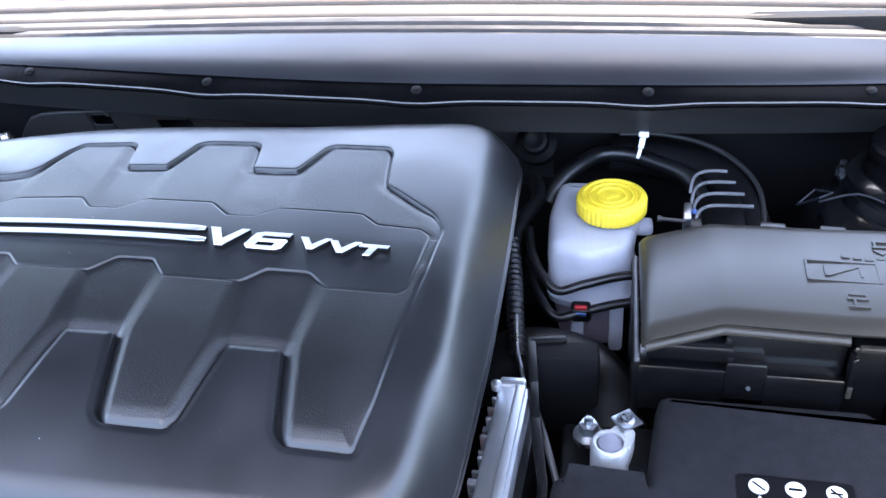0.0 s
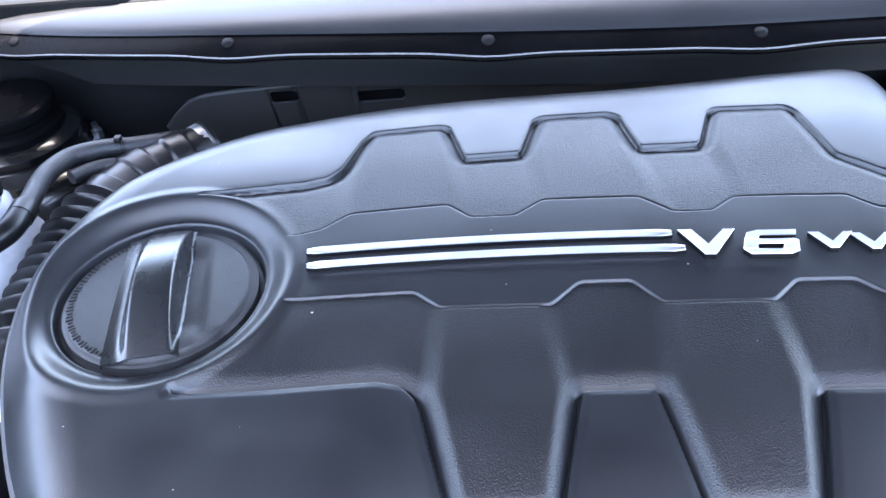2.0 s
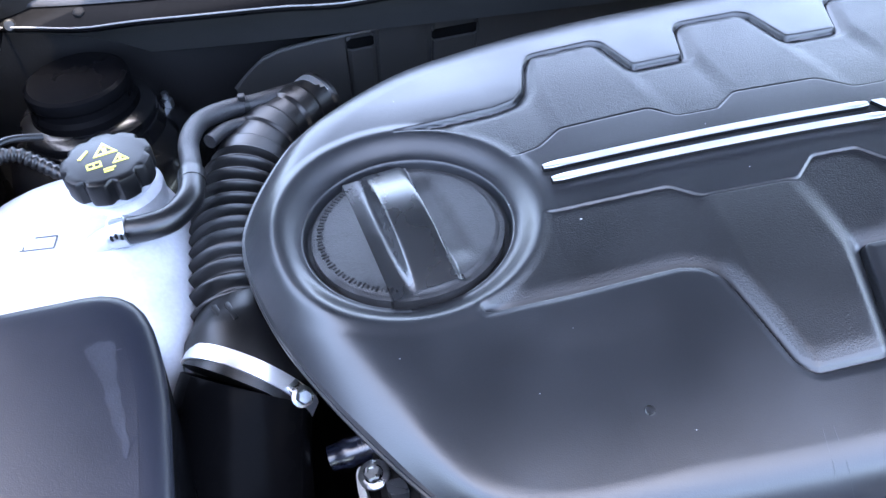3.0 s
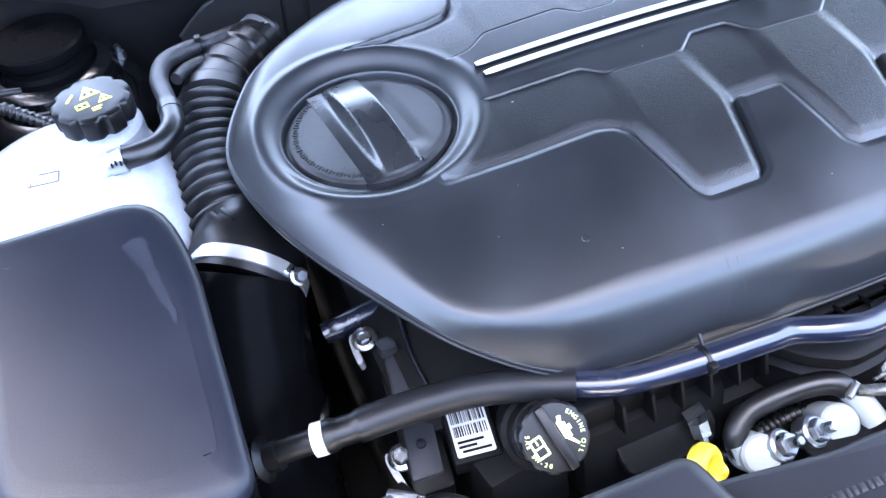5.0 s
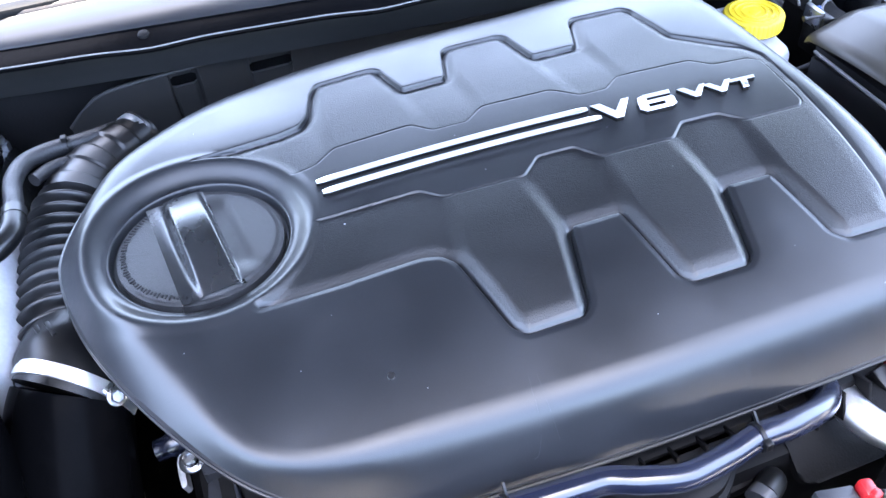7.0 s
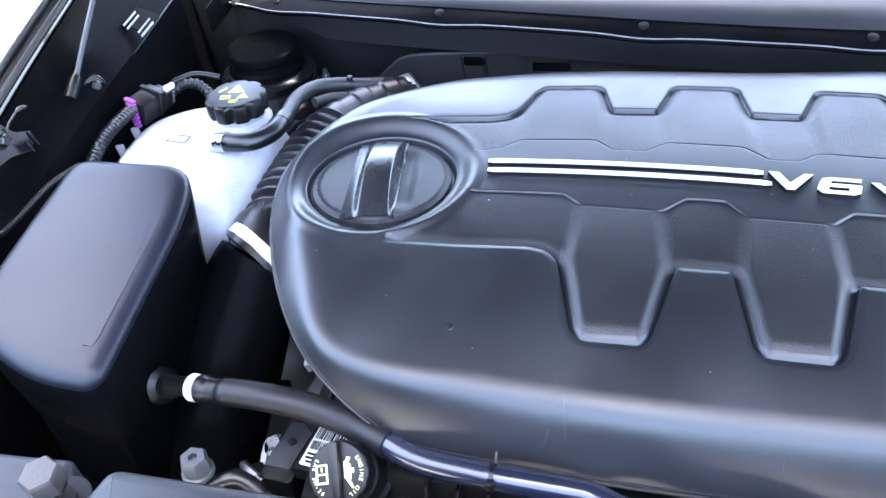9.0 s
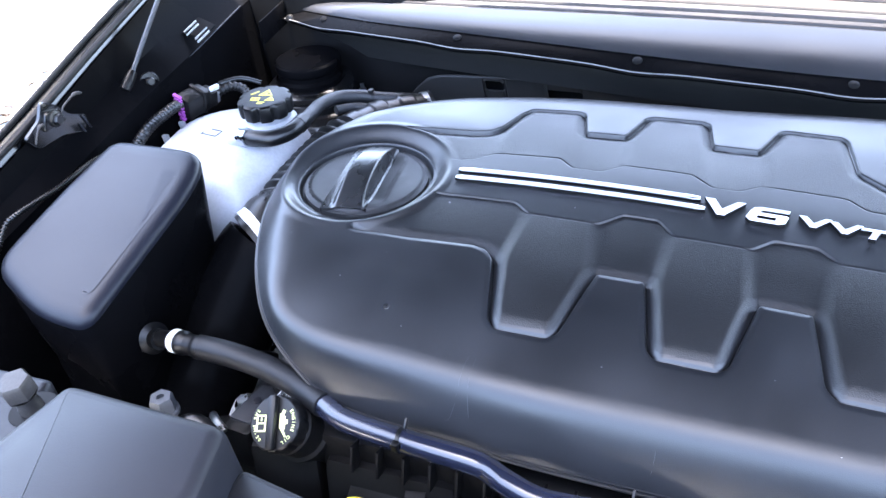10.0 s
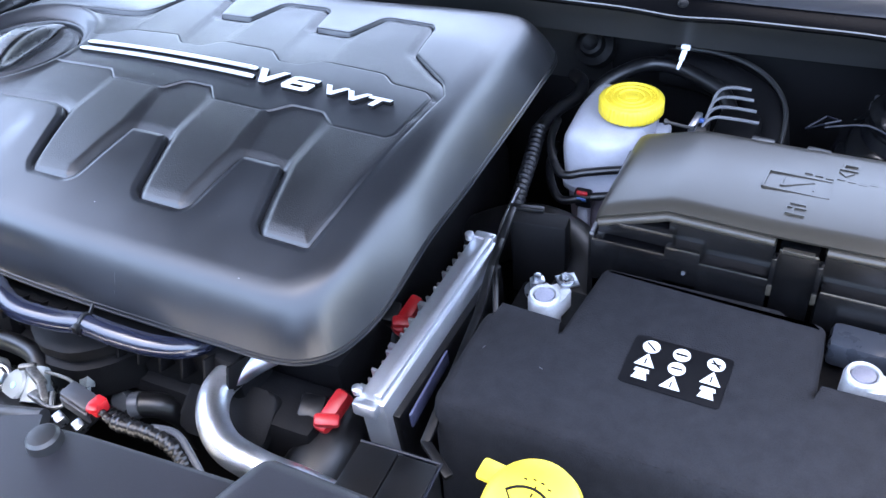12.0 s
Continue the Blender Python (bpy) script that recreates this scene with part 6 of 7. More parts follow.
lab = part("warning_sticker", bm, M_LABEL, bat, "black warning sticker with white signs")


def disc(x, y, r, n=18):
    return [(x + r * math.cos(2 * math.pi * i / n), y + r * math.sin(2 * math.pi * i / n)) for i in range(n)]


LW = LBL @ Matrix.Translation((0, 0, 0.0008))
polys = []
for x, kinds in ((-0.024, "otb"), (0.0, "oot"), (0.0265, "otb")):
    for k, y in zip(kinds, (0.0165, 0.001, -0.0145)):
        if k == "o":
            polys.append(disc(x, y, 0.0068))
        elif k == "t":
            polys.append([(x - 0.0078, y - 0.006), (x + 0.0078, y - 0.006), (x, y + 0.0075)])
        else:
            polys += [[(x - 0.006, y - 0.005), (x + 0.006, y - 0.005), (x + 0.004, y + 0.0015), (x - 0.004, y + 0.0015)], [(x - 0.006, y + 0.0025), (x + 0.006, y + 0.0025), (x + 0.005, y + 0.006), (x - 0.005, y + 0.006)]]
decal("sign_print", polys, LW, M_WPAINT, lab, "white round and triangular signs", 0.0002)
LK = LBL @ Matrix.Translation((0, 0, 0.0011))
decal("sign_strokes", [[(-0.0285, 0.0195), (-0.0275, 0.0205), (-0.0195, 0.0135), (-0.0205, 0.0125)]] + bars([(0.0, 0.0165, 0.009, 0.002), (0.0, 0.001, 0.009, 0.0016), (-0.024, 0.000, 0.0012, 0.006), (0.0265, 0.0165, 0.008, 0.0014), (0.0265, 0.000, 0.0012, 0.006), (0.0, -0.0165, 0.0012, 0.006)])
      + [[(0.0225, 0.0195), (0.0235, 0.0205), (0.0305, 0.0135), (0.0295, 0.0125)]], LK, M_LABEL, lab, "black strokes in the signs", 0.0002)


def terminal(x, y, turn, lug, name_label):
    t = thing("battery_terminal", (x, y, 0.97), name_label, "battery terminal", "battery terminals")
    m = pose(x, y, 0.984, 0, 0, turn) @ Matrix.Diagonal((0.88, 0.88, 1.0, 1.0))
    bm = BM()
    lathe(bm, [(0.0165, -0.02), (0.0165, 0.006), (0.0155, 0.0095), (0.0140, 0.011), (0.0118, 0.0105), (0.0110, 0.008), (0.0110, 0.0)], m, 36)
    part("clamp_ring", bm, M_LEAD, t)
    bm = BM()
    lathe(bm, [(0.0108, -0.01), (0.0104, 0.0085), (0.0096, 0.0098), (0, 0.0102)], m, 28)
    part("post", bm, M_POST, t)
    bm = BM()
    P = rounded([(0.012, -0.012), (0.019, 0.002), (0.024, 0.018), (0.010, 0.026), (0.001, 0.018), (-0.004, 0.016)], 0.004)
    prism(bm, P, -0.012, 0.006, 0.0015, m=m)
    part("clamp_arm", bm, M_LEAD, t)
    bm = BM()
    box(bm, (0.017, 0.027, 0.008), (0.020, 0.020, 0.002), 0.0005, (0, 0, 30))
    bmesh.ops.transform(bm, matrix=m, verts=bm.verts)
    part("lug_plate", bm, M_STEEL, t)
    bm = BM()
    hexbolt(bm, m @ Matrix.Translation((0.016, 0.026, 0.009)), 0.0055, 0.005)
    part("clamp_nut", bm, M_STEEL, t, sharp=30)
    return t


terminal(0.0735, 0.5065, 6, True, "grey lead battery terminal with zinc clamp nut")
terminal(0.3285, 0.504, -60, True, "grey lead battery terminal beside a grey cap")
bb = thing("hold_down_bolt", (0.057, 0.535, 0.94), "zinc battery hold-down bolt", "bolt")
bm = BM()
lathe(bm, [(0.012, 0.968), (0.012, 0.972), (0.008, 0.974), (0.004, 0.976)], Matrix.Translation((0.057, 0.534, 0)), 24)
lathe(bm, [(0.0075, 0.972), (0.0075, 0.983), (0.0035, 0.984), (0.0035, 0.989), (0, 0.990)], Matrix.Translation((0.057, 0.534, 0)), 6)
part("nut_and_stud", bm, M_STEEL, bb, sharp=30)
tc = thing("terminal_cap", (0.33, 0.535, 0.96), "grey plastic terminal cap by the battery", "terminal cap")
bm = BM()
box(bm, (0.336, 0.545, 0.978), (0.070, 0.030, 0.026), 0.006, (0, 0, -3))
part("cap_body", bm, M_TINTCAP, tc)

# ---- washer filler ----
wf = thing("washer_filler", (0.135, 0.29, 0.93), "yellow washer fluid cap on a white filler neck", "washer filler")
WM = towards((0.144, 0.289, 1.008), (0.136, 0.273, 1.06))
bm = BM()
lathe(bm, [(0.034, 0), (0.035, 0.004), (0.034, 0.012), (0.030, 0.016), (0.020, 0.018), (0, 0.0185)], WM, 40)
box(bm, WM @ Vector((-0.038, 0.002, 0.006)), (0.022, 0.020, 0.006), 0.003, (-15, 10, 0))
wcap = part("cap", bm, M_YELLOW, wf, "bright yellow flip cap")
WS = WM @ pose(0, 0, 0.0186, 0, 0, 15)
fan = [(0.024 * math.sin(radians(a)), -0.012 + 0.024 * math.cos(radians(a))) for a in range(-50, 51, 10)]
inn = [(0.0222 * math.sin(radians(a)), -0.012 + 0.0222 * math.cos(radians(a))) for a in range(50, -51, -10)]
polys = [[fan[i], fan[i + 1], inn[9 - i], inn[10 - i]] for i in range(10)]
polys += [[(-0.0005, -0.012), (0.0012, -0.012), (fan[0][0] + 0.0015, fan[0][1]), fan[0]], [(-0.0012, -0.012), (0.0005, -0.012), fan[-1], (fan[-1][0] - 0.0015, fan[-1][1])]]
polys += bars([(-0.009 + 0.006 * i, 0.016 + 0.002 * (1 - abs(i - 1.5)), 0.0024, 0.0010) for i in range(4)] + [(0, 0.012 - 0.005 * i, 0.001, 0.0028) for i in range(4)])
decal("washer_sign", polys, WS, M_INK_SHADE, wcap, "black printed washer sign")
bm = BM()
lathe(bm, [(0.030, -0.10), (0.030, -0.002), (0.034, 0.0)], WM, 32)
blob(bm, WM @ Vector((0.054, 0.012, -0.010)), (0.054, 0.036, 0.026), 2.4, 24, 14)
part("neck", bm, M_WPAINT, wf, "white plastic neck")

# ---- fuse box ----
fz = thing("fuse_box", (0.22, 0.66, 0.85), "black fuse box with a wide satin lid and moulded marks", "fuse box")


def between(x, stops):
    """The value at x on a line through stops of (x, value)."""
    for (x0, v0), (x1, v1) in zip(stops, stops[1:]):
        if x <= x1:
            return v0 + (v1 - v0) * max(0.0, (x - x0) / (x1 - x0))
    return stops[-1][1]


LID_EDGE = [(0.099, 0.578), (0.157, 0.587), (0.250, 0.576), (0.40, 0.574)]
LID_RISE = [(0.099, 1.036), (0.157, 1.0495), (0.250, 1.0535), (0.40, 1.0545)]
LID_BACK = [(0.099, 0.729), (0.158, 0.734), (0.25, 0.726), (0.40, 0.718)]
LID_FALL = [(0.099, 1.026), (0.158, 1.039), (0.30, 1.043), (0.40, 1.044)]


def lid_top(x, v):
    y = between(x, LID_EDGE) + (between(x, LID_BACK) - between(x, LID_EDGE)) * v
    return y, between(x, LID_RISE) + (between(x, LID_FALL) - between(x, LID_RISE)) * v + 0.003 * math.sin(math.pi * max(0.0, min(1.0, v)))


bm = BM()
rows = []
for f in range(21):
    v = f / 20
    row = []
    for x in (0.0990, 0.0998, 0.1015, 0.105, 0.112, 0.125, 0.140, 0.151, 0.157, 0.163, 0.174, 0.19, 0.22, 0.25, 0.29, 0.33, 0.37, 0.40):
        y, zz = lid_top(x, v)
        e = max(0.0, 1 - (x - 0.099) / 0.006)
        edge = max(0.0, 1 - v / 0.06, 1 - (1 - v) / 0.06)
        row.append(bm.verts.new((x, y, zz - 0.0055 * e ** 2 - 0.0045 * edge ** 2)))
    rows.append(row)
for a, b in zip(rows, rows[1:]):
    for j in range(len(a) - 1):
        bm.faces.new((a[j], a[j + 1], b[j + 1], b[j]))
bmesh.ops.recalc_face_normals(bm, faces=bm.faces)
bmesh.ops.solidify(bm, geom=bm.faces[:], thickness=-0.004)
flid = part("lid", bm, M_LID, fz, "satin dark grey lid", sharp=40)
bm = BM()
prism(bm, [(0.1005, 0.590), (0.157, 0.598), (0.40, 0.588), (0.40, 0.708), (0.158, 0.722), (0.1015, 0.716)], 0.88, 1.020, 0.001)
part("case", bm, M_BLACK, fz)


def front_step(x0, x1, out_, z0, z1, bev=0.0034):
    """A block on the box's front, standing out of the lid's edge by out_."""
    bm = BM()
    ya, yb = 0.577 - 0.03 * (x0 - 0.1) - out_, 0.577 - 0.03 * (x1 - 0.1) - out_
    prism(bm, [(x0, ya), (x1, yb), (x1, yb + 0.028), (x0, ya + 0.028)], z0, z1, bev)
    part("front_step", bm, M_FUSE, fz)


for x0, x1, out_, z0, z1 in ((0.100, 0.165, 0.001, 1.018, 1.0325), (0.094, 0.1605, 0.004, 0.965, 1.0120), (0.160, 0.190, 0.006, 0.985, 1.0225), (0.1895, 0.2465, 0.007, 0.972, 1.0135), (0.160, 0.247, -0.008, 0.96, 1.0440), (0.250, 0.281, -0.002, 0.955, 1.0400), (0.2865, 0.40, 0.006, 0.968, 1.0125), (0.285, 0.40, -0.008, 0.96, 1.0450)):
    front_step(x0, x1, out_, z0, z1)
bm = BM()
tube(bm, [(x, between(x, LID_EDGE) - 0.0005, between(x, LID_RISE) - 0.0085) for x in (0.099, 0.115, 0.135, 0.150, 0.157, 0.165, 0.19, 0.22, 0.246)], 0.0042, 12, 3)
part("lid_bead", bm, M_LID, fz, "rounded bead along the lid's front")
bm = BM()
tube(bm, [(x, between(x, LID_EDGE) - 0.0005, between(x, LID_RISE) - 0.0085) for x in (0.2855, 0.31, 0.35, 0.40)], 0.0042, 12, 3)
part("lid_bead", bm, M_LID, fz, "rounded bead along the lid's front")
bm = BM()
prism(bm, [(0.0905, 0.577), (0.0955, 0.577), (0.0955, 0.708), (0.0905, 0.708)], 0.90, 1.0130, 0.0012)
part("side_flange", bm, M_BLACK, fz, "upright flange along the box's side")
# upper edge of the flange drawn paler than its sides
bm = BM()
tube(bm, [(0.093, 0.577, 1.0135), (0.093, 0.64, 1.0160), (0.093, 0.708, 1.0185)], 0.0020, 10, 3)
part("flange_edge", bm, M_PALE_EDGE, fz, "pale line along the flange's upper edge")
for x0, x1 in ((0.165, 0.245), (0.288, 0.33)):
    bm = BM()
    box(bm, ((x0 + x1) / 2, between((x0 + x1) / 2, LID_EDGE) - 0.0065, 0.9920), (x1 - x0, 0.004, 0.0022), 0.0007, (0, 0, -6))
    part("front_ridge", bm, M_FUSE, fz)
bm = BM()
box(bm, (0.2650, 0.5715, 1.0415), (0.025, 0.005, 0.004), 0.001, (0, 0, -2))
part("latch_bar", bm, M_LID, fz, "worn bar across the lid's latch")
for x in (0.2485, 0.2830):
    bm = BM()
    box(bm, (x, 0.5665, 1.021), (0.0045, 0.010, 0.036), 0.0012, (0, 0, -2))
    post_ = part("latch_post", bm, M_FUSE, fz)
    bm = BM()
    box(bm, (x, 0.5612, 1.006), (0.0038, 0.0016, 0.011), 0.0005)
    part("worn_tip", bm, M_LID, post_, "pale worn tip")
bm = BM()
lathe(bm, [(0.0019, 0), (0.0017, 0.002), (0, 0.0024)], towards((0.178, 0.5688, 0.998), (0.178, 0.40, 1.03)), 14)
part("front_pin", bm, M_GREYP, fz)
# moulded lid marks
FM = pose(0.252, 0.648, 1.0522, -3.5, 0, -4)
decal("moulded_mark", [[(-0.022, -0.012), (0.022, -0.012), (0.022, -0.0105), (-0.022, -0.0105)], [(-0.022, 0.0105), (0.022, 0.0105), (0.022, 0.012), (-0.022, 0.012)], [(-0.022, -0.012), (-0.0205, -0.012), (-0.0205, 0.012), (-0.022, 0.012)], [(0.0205, -0.012), (0.022, -0.012), (0.022, 0.012), (0.0205, 0.012)]]
      + [[(-0.010, -0.006), (-0.008, -0.006), (0.010, 0.005), (0.008, 0.006)], [(0.010, -0.006), (0.0115, -0.006), (0.0115, 0.006), (0.010, 0.006)], [(-0.011, -0.006), (-0.0095, -0.006), (-0.0095, 0.006), (-0.011, 0.006)]]
      + bars([(0.004 + 0.007 * i, 0.018 - 0.001 * (i % 3), 0.005, 0.003) for i in range(8)] + [(0.005, -0.030, 0.012, 0.0015), (0.005, -0.038, 0.012, 0.0015), (0.003, -0.034, 0.0015, 0.008), (0.028, 0.032, 0.012, 0.0015), (0.028, 0.039, 0.010, 0.0015), (0.024, 0.0355, 0.0015, 0.006)])
      + [[(0.000, -0.026), (0.010, -0.026), (0.005, -0.020)], [(0.022, 0.028), (0.032, 0.028), (0.027, 0.022)]], FM @ Matrix.Diagonal((1.25, 1.25, 1.0, 1.0)), M_LID, flid, "raised moulded arrows and signs", 0.0034)
for x in (0.212, 0.262, 0.352):
    bm = BM()
    box(bm, (x, between(x, LID_BACK) + 0.003, 1.036), (0.022, 0.012, 0.010), 0.002, (0, 0, -7))
    part("hinge", bm, M_BLACK, fz)

# ---- brake reservoir ----
brk = thing("brake_fluid_reservoir", (0.06, 0.775, 0.88), "milky plastic brake fluid reservoir with a yellow screw cap", "brake reservoir")
bm = BM()
P = rounded([(0.010, 0.735), (0.048, 0.722), (0.090, 0.734), (0.097, 0.800), (0.089, 0.856), (0.014, 0.858), (0.007, 0.800)], 0.014, 5)
layered(bm, P, [(-0.006, 0.936), (0.000, 0.940), (0.001, 0.948), (-0.002, 0.951), (0.000, 0.988), (-0.001, 1.000), (-0.004, 1.007), (-0.009, 1.0105), (-0.020, 1.0115)])
part("body", bm, M_MILKY, brk, sharp=50)
bm = BM()
layered(bm, P, [(-0.016, 0.880), (-0.010, 0.900), (-0.0055, 0.9385)])
part("lower_body", bm, M_FLUID, brk, "lower chamber tinted by the fluid", sharp=50)
for c, sz in (((0.078, 0.735, 0.912), (0.014, 0.012, 0.06)), ((0.040, 0.728, 0.905), (0.014, 0.012, 0.04)), ((0.101, 0.800, 0.990), (0.022, 0.020, 0.012))):
    bm = BM()
    box(bm, c, sz, 0.004)
    part("moulded_rib", bm, M_MILKY, brk)
bm = BM()
lathe(bm, [(0.030, 0.995), (0.030, 1.010)], Matrix.Translation((0.068, 0.790, 0)), 32)
part("neck", bm, M_MILKY, brk)
bm = BM()
CM = Matrix.Translation((0.070, 0.790, 1.016)) @ Matrix.Diagonal((1, 1, 0.78, 1))
knurl(bm, [(0.0335, 0, 1), (0.0345, 0.002, 1), (0.0345, 0.018, 1), (0.0335, 0.0205, 0.6), (0.0315, 0.0215, 0)], CM, 40, 0.0009, 160)
bcap = part("cap", bm, M_YELLOW, brk, "yellow ribbed screw cap")
bm = BM()
for r_ in (0.028, 0.021, 0.014):
    lathe(bm, [(r_ + 0.0011, 0.0213), (r_ + 0.0007, 0.0238), (r_ - 0.0007, 0.0238), (r_ - 0.0011, 0.0213)], CM, 40)
for i in range(22):
    a = 2 * math.pi * i / 22
    box(bm, CM @ Vector((0.0245 * math.cos(a), 0.0245 * math.sin(a), 0.0218)), (0.003, 0.0012, 0.001), 0, (0, 0, math.degrees(a) + 90))
box(bm, CM @ Vector((0, 0, 0.0218)), (0.012, 0.009, 0.0012), 0.0003, (0, 0, 20))
part("raised_pattern", bm, M_YELLOW, bcap)
for z_, y0 in ((0.978, 0.0), (0.948, -0.004)):
    hz_ = thing("vacuum_hose", (0.05, 0.71, z_), "thin black hose running past the brake reservoir", "hose", "thin hoses")
    bm = BM()
    tube(bm, [(-0.012, 0.79 + y0, z_ + 0.012), (-0.006, 0.750 + y0, z_ + 0.012), (0.006, 0.722 + y0, z_ + 0.006), (0.022, 0.708 + y0, z_ - 0.002), (0.048, 0.712 + y0, z_ + 0.004), (0.085, 0.722 + y0, z_ + 0.008), (0.130, 0.728 + y0, z_ + 0.008)], 0.0045, 12, 8)
    part("hose_length", bm, M_RUBBER, hz_)
lv = thing("level_sensor_plug", (0.045, 0.70, 0.88), "small black and blue sensor plug with a red lock", "connector")
bm = BM()
box(bm, (0.044, 0.712, 0.948), (0.020, 0.014, 0.022), 0.004, (20, 0, 0))
part("plug", bm, M_BLACK, lv)
bm = BM()
box(bm, (0.044, 0.7045, 0.9515), (0.011, 0.004, 0.006), 0.0015, (20, 0, 0))
part("seal", bm, M_BLUE, lv, "small blue seal")
bm = BM()
box(bm, (0.044, 0.7055, 0.9580), (0.012, 0.004, 0.006), 0.0015, (20, 0, 0))
part("lock", bm, M_RED, lv, "red plastic lock")
bc = thing("wiring_connector", (0.035, 0.785, 0.89), "small black connector in shade", "connector")
bm = BM()
box(bm, (-0.008, 0.785, 0.915), (0.026, 0.022, 0.028), 0.004)
part("plug", bm, M_BLACK, bc)

# ---- hoses and fittings by the firewall ----
h1 = thing("heater_hose", (-0.02, 0.75, 0.9), "black hose with corrugated sleeve beside the engine cover", "hose")
bm = BM()
tube(bm, [(-0.030, 0.905, 0.985), (-0.012, 0.880, 0.990), (-0.008, 0.845, 0.990), (-0.020, 0.810, 0.990), (-0.028, 0.770, 0.985)], 0.0078, 14, 8)
part("hose_length", bm, M_RUBBER, h1)
bm = BM()
tube(bm, [(-0.028, 0.772, 0.985), (-0.022, 0.730, 0.975), (-0.016, 0.680, 0.965), (-0.010, 0.64, 0.95)], 0.011, 14, 30, radius=lambda s, l: 0.0075 + 0.0014 * math.cos(2 * math.pi * s / 0.007))
part("corrugated_length", bm, M_BRAID, h1, sharp=80)
bm = BM()
tube(bm, [(-0.014, 0.67, 0.975), (-0.008, 0.62, 0.978), (0.000, 0.585, 0.985), (0.006, 0.55, 0.97)], 0.0020, 10, 6)
part("bright_line", bm, M_STEEL, h1)
h2 = thing("coolant_hose", (0.08, 0.62, 0.85), "thick black rubber hose beside the battery", "hose")
bm = BM()
tube(bm, [(-0.06, 0.66, 0.90), (-0.01, 0.665, 0.925), (0.040, 0.655, 0.930), (0.070, 0.625, 0.925), (0.078, 0.58, 0.91), (0.075, 0.53, 0.88)], 0.030, 20, 8)
part("hose_length", bm, M_RUBBER, h2)
h3 = thing("brake_booster_hose", (0.10, 0.92, 0.95), "arched black hose in front of the firewall", "hose")
bm = BM()
tube(bm, [(0.002, 0.862, 0.975), (0.012, 0.880, 0.990), (0.030, 0.902, 0.998), (0.056, 0.928, 1.000), (0.090, 0.928, 1.000), (0.125, 0.908, 0.999), (0.152, 0.886, 0.996), (0.17, 0.855, 0.98)], 0.0088, 16, 8)
part("hose_length", bm, M_RUBBER, h3)
h4 = thing("wiring_harness", (0.20, 0.90, 0.95), "broad black wiring harness curving down the firewall", "wiring")
bm = BM()
tube(bm, [(0.07, 0.955, 0.985), (0.12, 0.948, 0.985), (0.165, 0.925, 0.983), (0.198, 0.885, 0.980), (0.212, 0.83, 0.965), (0.215, 0.78, 0.93)], 0.022, 18, 8)
part("harness_trunk", bm, M_MATTE, h4)
bm = BM()
tube(bm, [(0.078, 0.966, 1.006), (0.125, 0.962, 1.008), (0.170, 0.945, 1.006), (0.204, 0.909, 1.002), (0.222, 0.860, 0.995), (0.222, 0.80, 0.975)], 0.0028, 8, 8)
part("trunk_seam", bm, M_APRON, h4, "pale ridge along the trunk")
cl = thing("trim_clip", (0.100, 0.92, 1.0), "white plastic fir-tree clip hanging from the firewall", "clip")
bm = BM()
box(bm, (0.102, 0.897, 1.043), (0.011, 0.004, 0.007), 0.0015, (-30, 0, -8))
box(bm, (0.1005, 0.895, 1.035), (0.0065, 0.004, 0.015), 0.0015, (-30, 8, -8))
box(bm, (0.098, 0.891, 1.024), (0.004, 0.003, 0.013), 0.001, (-30, 12, -8))
part("clip_body", bm, M_PALE, cl)
gv = thing("ribbed_air_grille", (0.18, 0.83, 0.95), "black ribbed grille with pale fin edges", "grille")
bm = BM()
box(bm, (0.178, 0.806, 0.962), (0.046, 0.080, 0.09), 0.010)
part("body", bm, M_MATTE, gv)
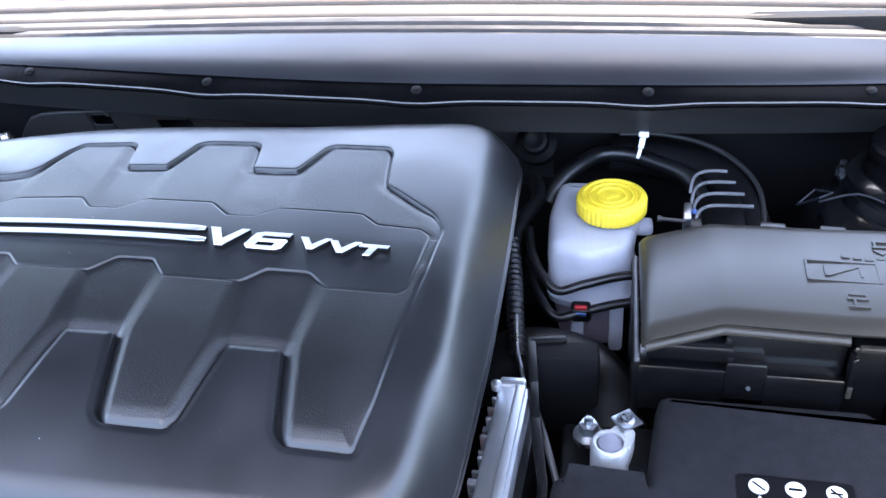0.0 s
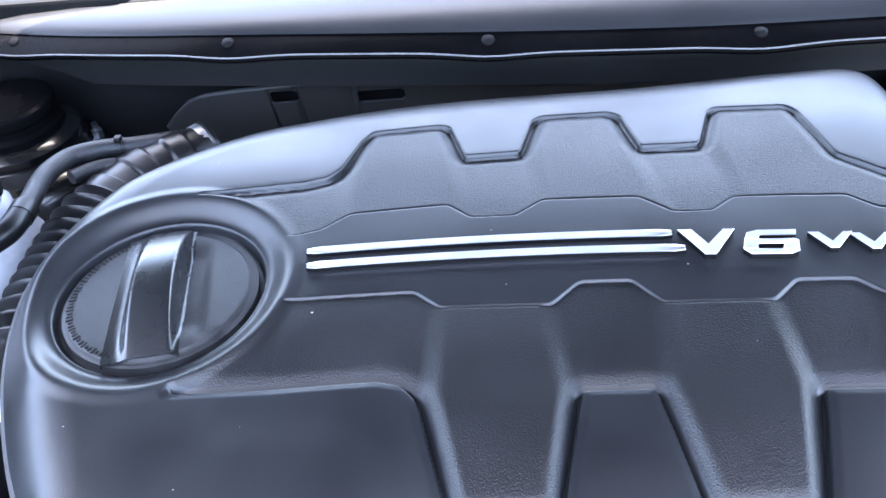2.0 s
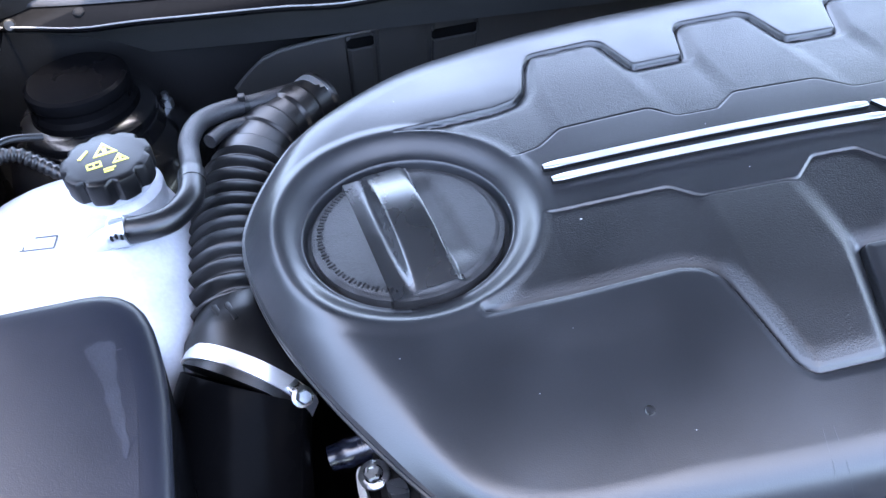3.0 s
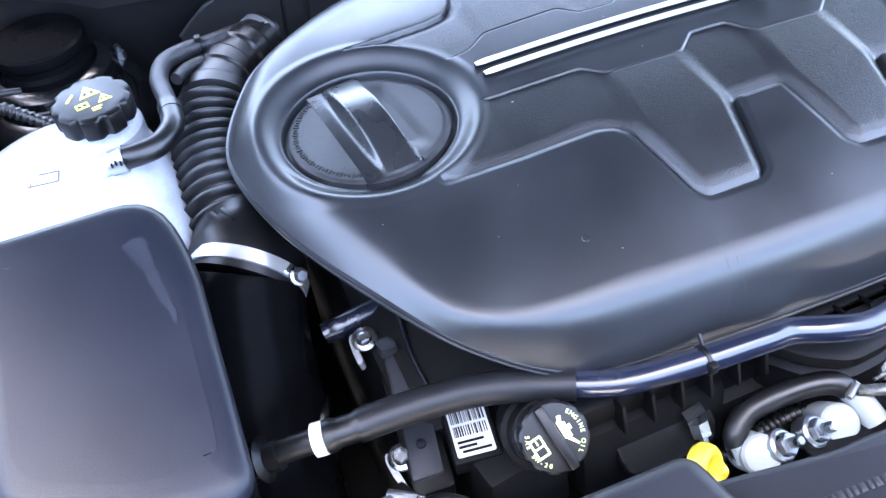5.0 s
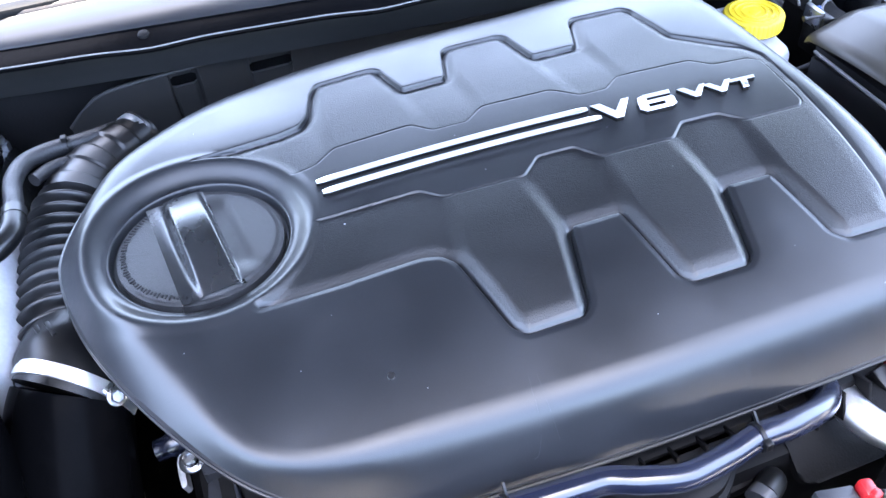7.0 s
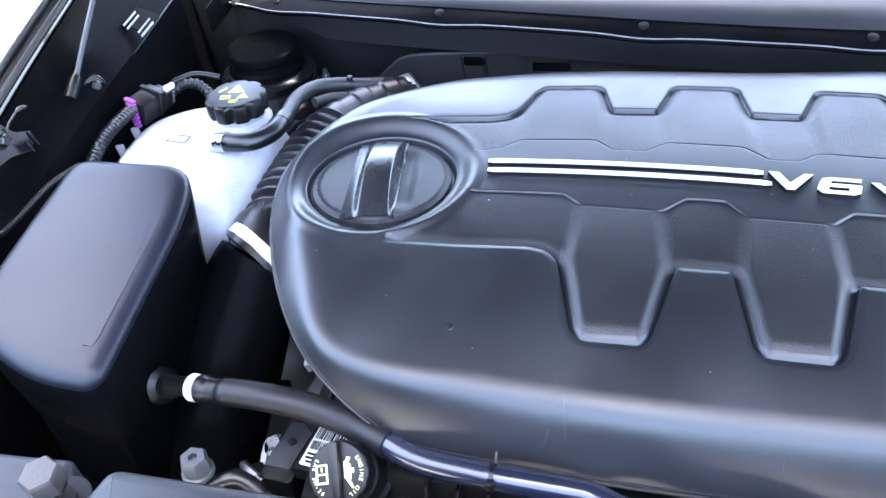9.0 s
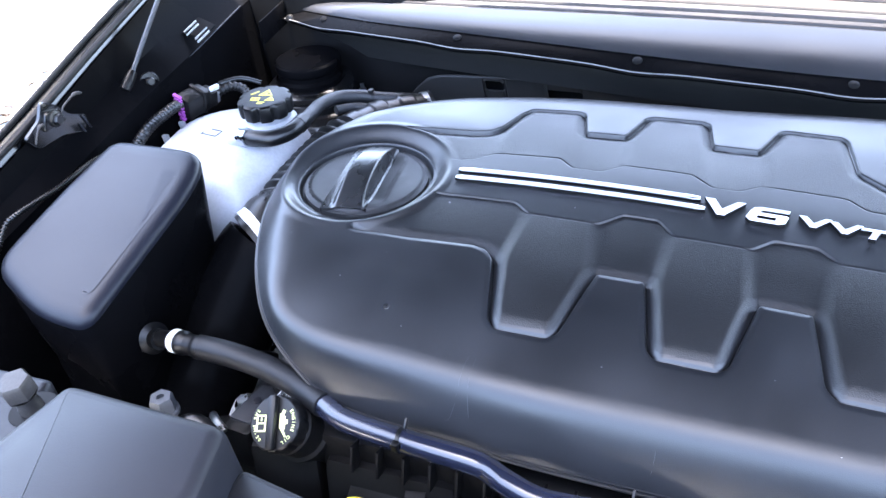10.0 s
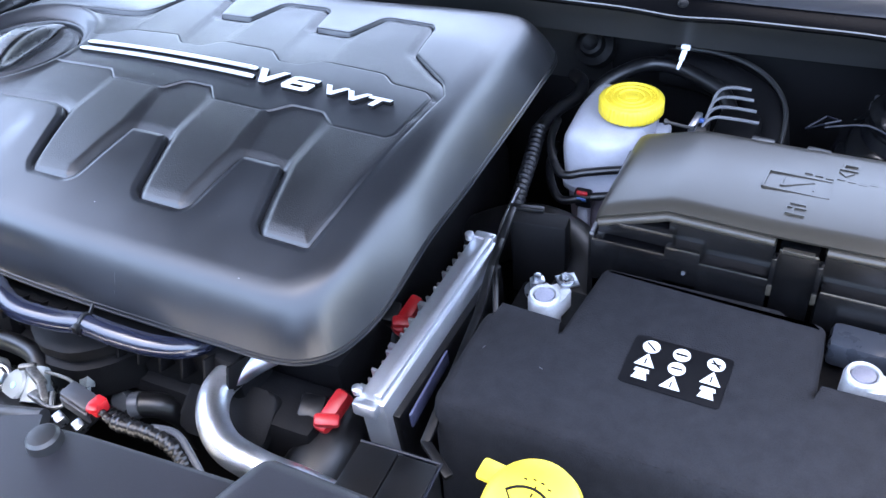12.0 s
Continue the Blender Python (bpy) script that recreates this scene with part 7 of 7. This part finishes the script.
# each fin is a thin tube, paler than the grille's body
for i in range(4):
    bm = BM()
    y = 0.841 - 0.0215 * i
    tube(bm, [(0.148, y - 0.014, 1.014), (0.150, y - 0.006, 1.024), (0.156, y - 0.001, 1.0295), (0.168, y + 0.002, 1.031), (0.184 + 0.006 * i, y + 0.003, 1.030)], 0.0017, 8, 5)
    part("fin", bm, M_PALE_EDGE, gv, "pale fin edge")
sc = thing("valve_connector", (0.142, 0.77, 0.99), "small steel and black connector beside the ribbed grille", "connector")
bm = BM()
box(bm, (0.1415, 0.772, 1.018), (0.007, 0.030, 0.022), 0.0015, (0, 0, -4))
part("clip", bm, M_STEEL, sc)
bm = BM()
tube(bm, [(0.113, 0.757, 1.029), (0.122, 0.7565, 1.0285), (0.139, 0.7555, 1.0275)], 0.0020, 10, 3, radius=lambda s, l: 0.0032 if s < 0.004 else 0.0017)
part("pin", bm, M_RUST, sc, "thin steel pin")
bm = BM()
lathe(bm, [(0.0030, 0), (0.0026, 0.003), (0, 0.0035)], Matrix.Translation((0.1475, 0.7735, 1.0255)), 12)
part("blue_plug", bm, M_BLUE, sc, "tiny blue plug")
bm = BM()
box(bm, (0.147, 0.768, 0.998), (0.016, 0.034, 0.05), 0.003)
part("socket", bm, M_BLACK, sc)
st = thing("bulkhead_grommet", (-0.017, 0.93, 0.98), "black rubber grommet on the firewall", "grommet")
bm = BM()
lathe(bm, [(0.024, -0.02), (0.024, 0.0), (0.016, 0.006), (0.014, 0.018), (0.010, 0.020), (0.0, 0.012)], towards((-0.017, 0.940, 1.008), (-0.02, 0.84, 1.09)), 24)
part("grommet", bm, M_MATTE, st)
lp = thing("wire_loop_bracket", (0.25, 0.80, 1.0), "thin bent wire loop bracket behind the fuse box", "bracket")
bm = BM()
tube(bm, [(0.245, 0.800, 1.020), (0.262, 0.790, 1.034), (0.275, 0.800, 1.034), (0.262, 0.812, 1.030), (0.245, 0.800, 1.020)], 0.0011, 8, 1, smooth=False)
tube(bm, [(0.262, 0.790, 1.030), (0.30, 0.805, 1.030), (0.33, 0.80, 1.020)], 0.0011, 8, 3)
part("wire", bm, M_BOX, lp)
